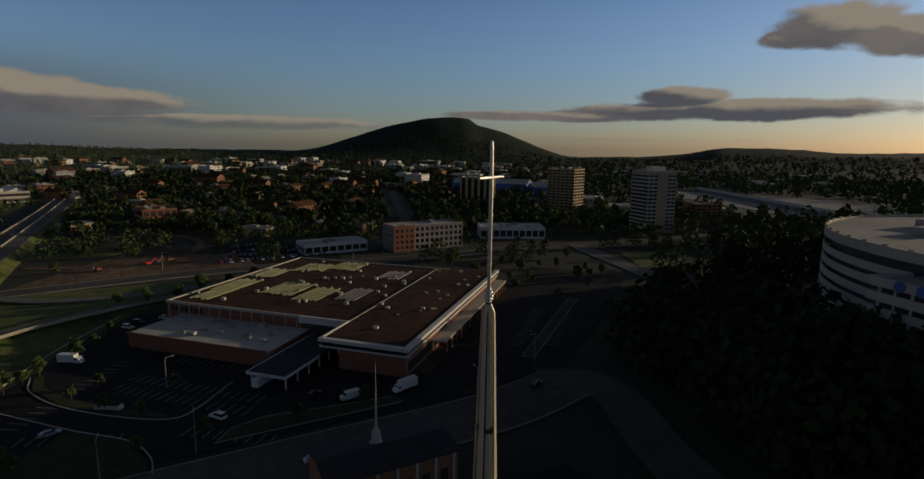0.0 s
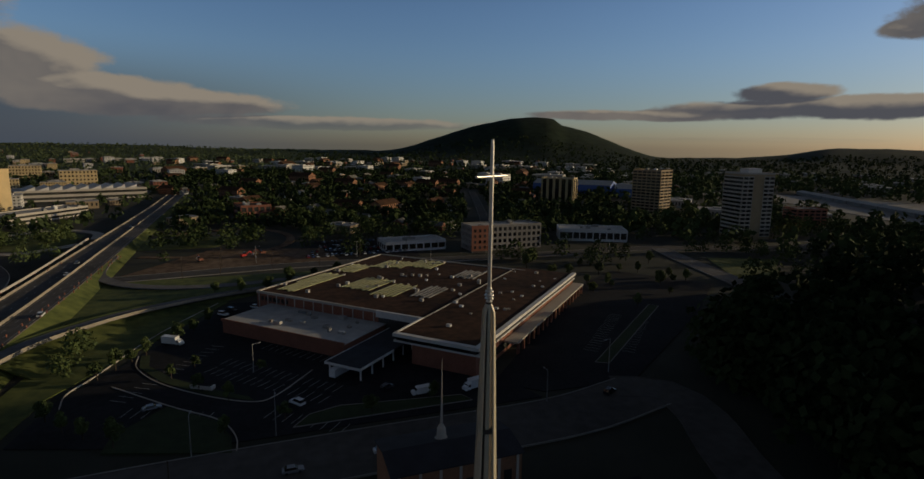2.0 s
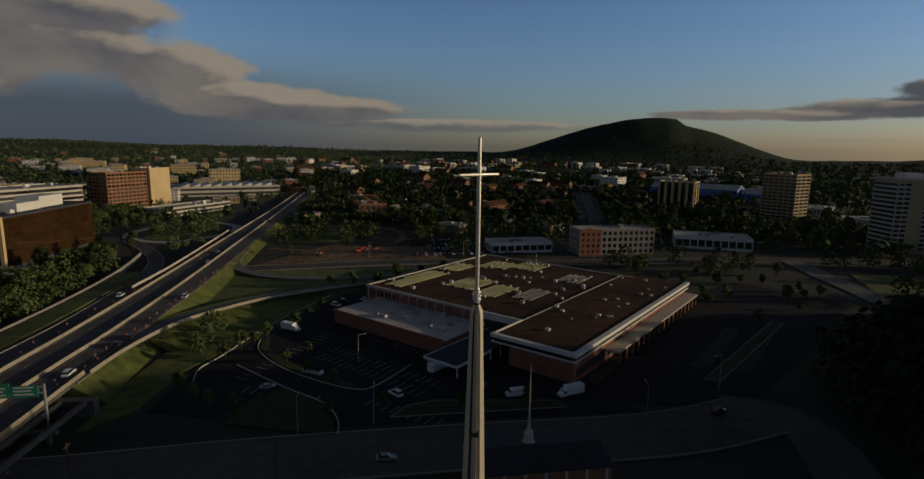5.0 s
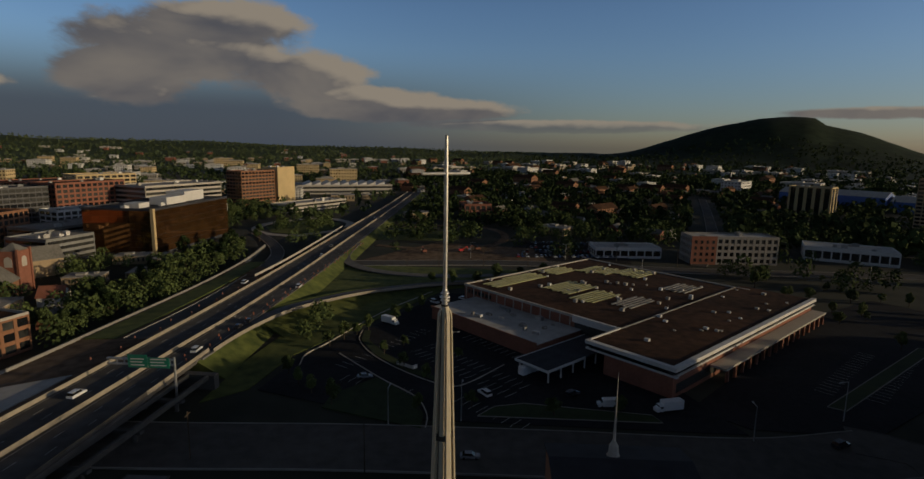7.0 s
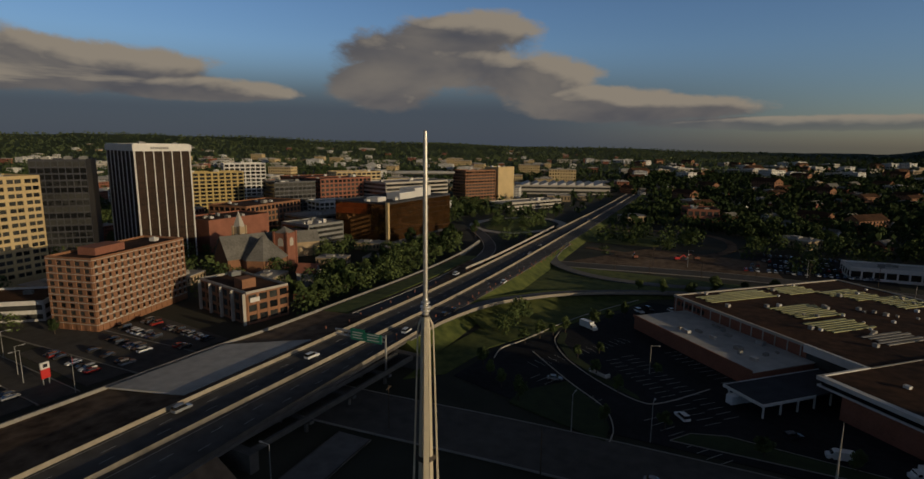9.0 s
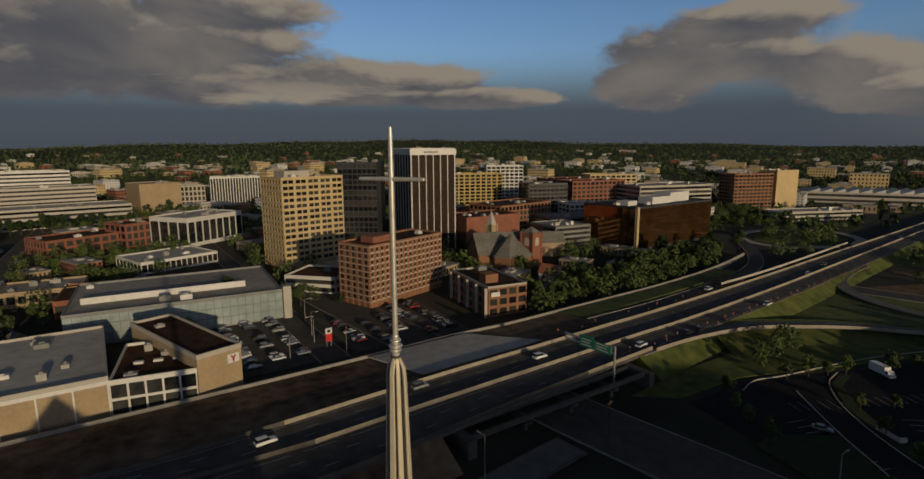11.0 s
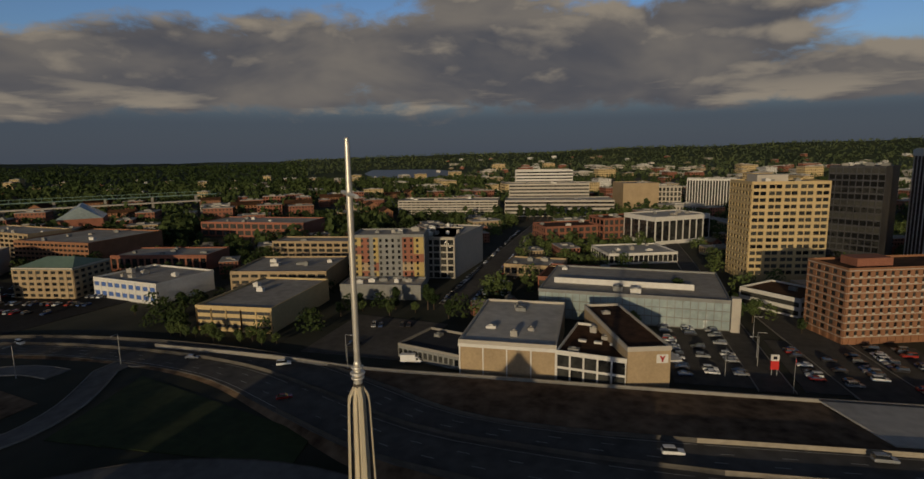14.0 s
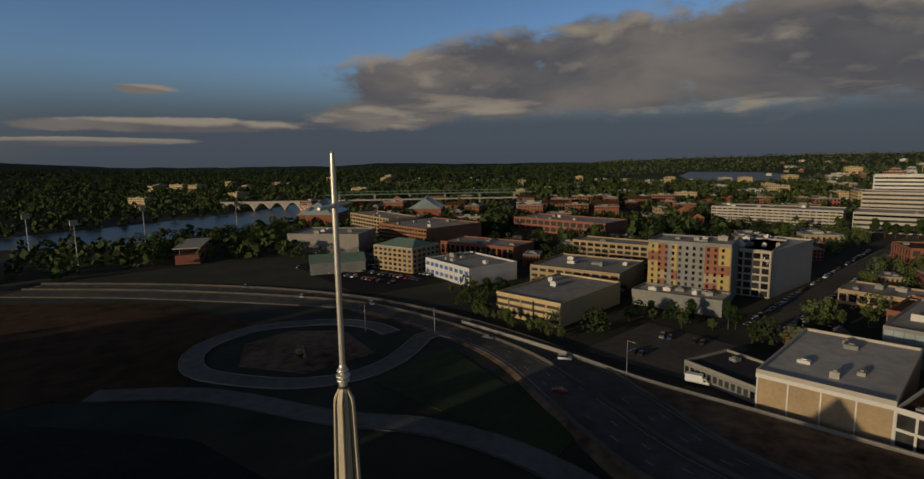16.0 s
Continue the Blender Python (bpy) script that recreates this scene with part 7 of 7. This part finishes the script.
def box_truck(x, y, deg, L, label, van=False):
    th = base("box_truck" if not van else "van", x, y, 0.02, deg, label, "truck" if not van else "van", "delivery vehicles")
    w = 2.2 if not van else 1.95
    bm = bmesh.new()
    if van:
        prof = [(-L / 2, 0.4), (L / 2, 0.4), (L / 2, 1.2), (L / 2 - 0.8, 1.4), (L / 2 - 1.5, 2.3), (-L / 2, 2.35)]
    else:
        prof = [(-L / 2, 0.75), (L / 2 - 2.0, 0.75), (L / 2 - 2.0, 3.2), (-L / 2, 3.2)]
    a, b = [bm.verts.new((x_, -w / 2, z_)) for x_, z_ in prof], [bm.verts.new((x_, w / 2, z_)) for x_, z_ in prof]
    bm.faces.new(a), bm.faces.new(b[::-1])
    for i in range(len(prof)):
        bm.faces.new((a[i], b[i], b[(i + 1) % len(prof)], a[(i + 1) % len(prof)]))
    bmesh.ops.recalc_face_normals(bm, faces=bm.faces)
    part("body" if van else "cargo_box", bm, M["carwhite"], th)
    if not van:
        bm = bmesh.new()
        prof = [(L / 2 - 1.95, 0.5), (L / 2, 0.5), (L / 2, 1.25), (L / 2 - 0.55, 1.4), (L / 2 - 0.95, 2.25), (L / 2 - 1.95, 2.3)]
        a, b = [bm.verts.new((x_, -w * 0.45, z_)) for x_, z_ in prof], [bm.verts.new((x_, w * 0.45, z_)) for x_, z_ in prof]
        bm.faces.new(a), bm.faces.new(b[::-1])
        for i in range(len(prof)):
            bm.faces.new((a[i], b[i], b[(i + 1) % len(prof)], a[(i + 1) % len(prof)]))
        bmesh.ops.recalc_face_normals(bm, faces=bm.faces)
        part("cab", bm, M["carwhite"], th)
    piece("windscreen", M["cabin"], th, L / 2 - 1.2, L / 2 - 0.75, -w * 0.4, w * 0.4, 1.45, 2.1)
    for s in (-1, 1):
        piece("side_window", M["cabin"], th, L / 2 - 1.75, L / 2 - 1.0, s * w * 0.46 - 0.05, s * w * 0.46 + 0.05, 1.45, 2.05)
    for sx in (-L / 2 + 1.2, L / 2 - 1.0):
        for s in (-1, 1):
            ob = new("wheel", WHEEL)
            ob.parent, ob.location, ob.scale = th, (sx, s * w * 0.43, 0.36), (1.1, 1.3, 1.1)


box_truck(-48.6, 191.7, -28, 7.6, "beige box truck parked in the empty lot")
box_truck(43, 131, 200, 8.0, "white box truck parked by the office entrance")
box_truck(27, 131.5, 190, 5.6, "white van parked by the office entrance", True)
box_truck(5.5, 150.5, 48, 7.2, "white box truck at the entrance canopy")
box_truck(-161, -52, 100, 7, "white box truck beside the annex")

# low trailer in the lot
tr = base("flat_trailer", -33, 150, 0.02, -28, "long low pale flat trailer in the lot", "trailer")
piece("bed", M["pale"], tr, -3.5, 3.5, -0.9, 0.9, 0.5, 0.75)
for x in (-3.2, 3.2):
    piece("rack", M["white"], tr, x - 0.3, x + 0.3, -0.9, 0.9, 0.75, 1.6)
for x in (-0.6, 0.5):
    for s in (-1, 1):
        ob = new("wheel", WHEEL)
        ob.parent, ob.location = tr, (x, s * 0.85, 0.33)


# ---- gantry, lamps, signs, poles ----
gan = base("sign_gantry", -89.5, 117, 0, 4, "green highway direction signs on a steel gantry", "road sign")
bm = bmesh.new()
rings(bm, [(0.35, -0.3), (0.28, 13.0)], 10)
part("post", bm, M["steel"], gan)
piece("beam", M["steel"], gan, -18.5, 0.2, -0.25, 0.25, 12.0, 12.5)
piece("beam", M["steel"], gan, -18.5, 0.2, -0.25, 0.25, 10.6, 11.0)
for i in range(9):
    piece("brace", M["steel"], gan, -18 + i * 2.1, -17.85 + i * 2.1, -0.2, 0.2, 11.0, 12.0)
for x0, x1, z1 in ((-12.5, -7.2, 13.6), (-7.0, -1.2, 12.9)):
    b = piece("sign_panel", M["sign"], gan, x0, x1, -0.5, -0.32, 10.0, z1)
    for k in range(3):
        piece("sign_text_bar", M["white"], gan, x0 + 0.7, x1 - 0.8 - 0.5 * (k % 2), -0.53, -0.505, 10.6 + k * 0.85, 10.9 + k * 0.85)


def lamp(x, y, h, deg, z=0.0):
    th = base("street_lamp", x, y, z, deg, "tall grey street lamp with a single arm", "street lamp", "street lamps")
    bm = bmesh.new()
    rings(bm, [(0.16, -0.2), (0.14, 0.4), (0.07, h)], 8)
    part("pole", bm, M["steel"], th)
    piece("arm", M["steel"], th, 0, 2.2, -0.05, 0.05, h - 0.1, h)
    bm = bmesh.new()
    box(bm, 1.9, 2.8, -0.16, 0.16, h - 0.16, h + 0.02)
    part("head", bm, M["steel"], th)


for x, y, h, d in ((-12, 118, 10, 90), (-30, 113, 10, 90), (88, 132, 11, 200), (-168, 48, 9, 0), (-186, 62, 9, 90), (-178, 60, 10, 270), (-205, 66, 9, 90), (-160, -75, 9, 90), (-150, -70, 9, 180), (-20, 160, 9, 30), (-126, -175, 11, 0), (-142, -150, 11, 0), (-30, 330, 10, 0), (30, 335, 10, 0), (70, 300, 10, 90), (130, 305, 10, 90), (190, 300, 10, 90), (-76, 60, 10, 180), (60, 118, 9, 90)):
    lamp(x, y, h, d)
rs = base("pylon_sign", -171, 62.8, 0, 5, "red and white pylon sign beside the parking lot", "sign")
piece("post", M["steel"], rs, -0.15, 0.15, -0.9, -0.7, -0.2, 2.2)
piece("post", M["steel"], rs, -0.15, 0.15, 0.7, 0.9, -0.2, 2.2)
piece("panel", M["red"], rs, -0.25, 0.25, -1.2, 1.2, 2.0, 4.8)
piece("panel_top", M["white"], rs, -0.26, 0.26, -1.2, 1.2, 4.8, 6.8)
piece("panel_mark", M["cardark"], rs, 0.26, 0.29, -0.6, 0.6, 5.3, 6.3)
fl = base("flag_pole", -158, 64, 0, 0, "slim pole with a drooping flag", "flag pole")
bm = bmesh.new()
rings(bm, [(0.09, -0.2), (0.05, 11)], 8)
part("pole", bm, M["steel"], fl)
piece("flag", M["red"], fl, 0.05, 0.4, -0.03, 0.03, 8.6, 10.6)

# construction cones and barrels along the highway
for i in range(70):
    y = 130 + i * 3.2
    x = -98.5 - 0.045 * max(0, y - 170) + (1.5 if i % 2 else -1.0)
    th = base("traffic_barrel", x if i % 3 else x - 26, y, 4.9 - 0.006 * (y - 130), 0, "orange traffic barrel on the highway", "traffic barrel", "traffic barrels")
    if "barrel" not in UNIT:
        q = bmesh.new()
        rings(q, [(0.3, 0), (0.28, 0.4), (0.22, 1.0)], 8)
        UNIT["barrel"] = mesh_of("barrel", q, M["orange"])
    ob = new("barrel", UNIT["barrel"])
    ob.parent = th

# bridges over the river
rb = base("river_bridge", -377, -748, 0, 0, "long pale arched bridge over the river", "bridge")
a, b = Vector((-330, -800, 0)), Vector((-640, -500, 0))
d = (b - a)
deg = math.degrees(math.atan2(d.y, d.x))
rb.matrix_world = pose(a.x, a.y, 0, 0, 0, deg)
Lb = d.length
piece("deck", M["pale"], rb, 0, Lb, -5, 5, 11.5, 13)
for i in range(7):
    x0, x1 = 4 + i * 22, 4 + (i + 1) * 22
    bm = bmesh.new()
    for s in (-4, 4):
        row = []
        for k in range(13):
            q = k / 12
            x = x0 + 1 + (x1 - x0 - 2) * q
            row.append((bm.verts.new((x, s - 0.8, 11.6)), bm.verts.new((x, s - 0.8, 1 + 9.6 * math.sin(math.pi * q))), bm.verts.new((x, s + 0.8, 1 + 9.6 * math.sin(math.pi * q))), bm.verts.new((x, s + 0.8, 11.6))))
        for p, q in zip(row, row[1:]):
            for k in range(4):
                bm.faces.new((p[k], q[k], q[(k + 1) % 4], p[(k + 1) % 4]))
    part("arch", bm, M["pale"], rb)
    piece("pier", M["pale"], rb, x0 - 1.2, x0 + 1.2, -5, 5, -1, 11.5)
rb2 = base("truss_bridge", -480, -760, 0, deg, "blue-green steel truss bridge", "bridge")
piece("deck", M["green_roof"], rb2, 0, 330, -4, 4, 15, 16)
for i in range(30):
    piece("truss_post", M["green_roof"], rb2, i * 11, i * 11 + 0.6, -4, -3.6, 16, 20)
piece("top_chord", M["green_roof"], rb2, 20, 310, -4, -3.5, 20, 20.6)
for i in range(6):
    piece("pier", M["concrete"], rb2, 20 + i * 56, 23 + i * 56, -3, 3, -1, 15)

# ball park with light masts by the river
for x, y in ((-68, -542), (-151, -538), (-230, -526), (-82, -451)):
    th = base("floodlight_mast", x, y, 0, 30, "tall floodlight mast with a lamp rack", "floodlight", "ball park masts")
    bm = bmesh.new()
    rings(bm, [(0.5, -0.3), (0.25, 30)], 8)
    part("mast", bm, M["steel"], th)
    piece("lamp_rack", M["pale"], th, -3, 3, -0.3, 0.3, 28, 32)
st = base("stadium_stand", -150, -420, 0, 60, "low grandstand with a flat canopy", "stadium")
piece("stand", M["brick"], st, -30, 30, -8, 8, -0.3, 6)
piece("canopy", M["pale"], st, -26, 26, -10, 8, 10, 10.8)
for i in range(6):
    piece("post", M["steel"], st, -25 + i * 10, -24.6 + i * 10, -6, -5.6, 6, 10)
sheet("grass_ball_park", [(-60, -440), (-130, -430), (-170, -520), (-90, -550)], 0.0, M["grass"], "mown ball park turf", "grass")

# earth movers and poles at the building site
def digger(x, y, deg, mt, label):
    th = base("excavator", x, y, 0.1, deg, label, "excavator", "site machines")
    for s in (-1, 1):
        bm = bmesh.new()
        prof = [(-1.7, 0.3), (-1.3, 0), (1.3, 0), (1.7, 0.3), (1.3, 0.75), (-1.3, 0.75)]
        a, b = [bm.verts.new((px, s * 1.1 - 0.25, pz)) for px, pz in prof], [bm.verts.new((px, s * 1.1 + 0.25, pz)) for px, pz in prof]
        bm.faces.new(a), bm.faces.new(b[::-1])
        for i in range(6):
            bm.faces.new((a[i], b[i], b[(i + 1) % 6], a[(i + 1) % 6]))
        part("track", bm, M["tyre"], th)
    piece("body", M[mt], th, -2.0, 1.0, -1.2, 1.2, 0.9, 2.1)
    piece("cab", M["cabin"], th, -0.2, 1.1, 0.2, 1.2, 2.1, 3.1)
    for (x0, z0), (x1, z1) in (((0.9, 1.6), (3.6, 3.6)), ((3.6, 3.6), (5.2, 1.6))):
        ob = piece("boom", M[mt], th, 0, math.hypot(x1 - x0, z1 - z0), -0.2, 0.2, -0.2, 0.2)
        ob.location = ((x0 + x1) / 2, -0.3, (z0 + z1) / 2)
        ob.rotation_euler = (0, -math.atan2(z1 - z0, x1 - x0), 0)
    piece("bucket", M["steel"], th, 4.7, 5.7, -0.8, 0.2, 0.7, 1.7)


digger(-38, 348, 30, "red", "red excavator on bare earth")
digger(-28, 355, 200, "orange", "orange excavator on bare earth")
digger(-62, 340, 120, "orange", "orange excavator on bare earth")
digger(-92, -168, 80, "yellow", "yellow excavator inside the curling ramp")
for i, (x, y) in enumerate(((-46, 300), (-20, 306), (6, 312), (-48, 322), (30, 318), (60, 326), (-64, 296), (95, 322), (-70, 92), (-30, 92))):
    th = base("utility_pole", x, y, 0, 12 * i, "tall wooden utility pole with a cross arm", "utility pole", "utility poles")
    bm = bmesh.new()
    rings(bm, [(0.17, -0.3), (0.11, 11.5)], 8)
    part("pole", bm, M["bark"], th)
    piece("cross_arm", M["bark"], th, -1.2, 1.2, -0.07, 0.07, 10.6, 10.8)
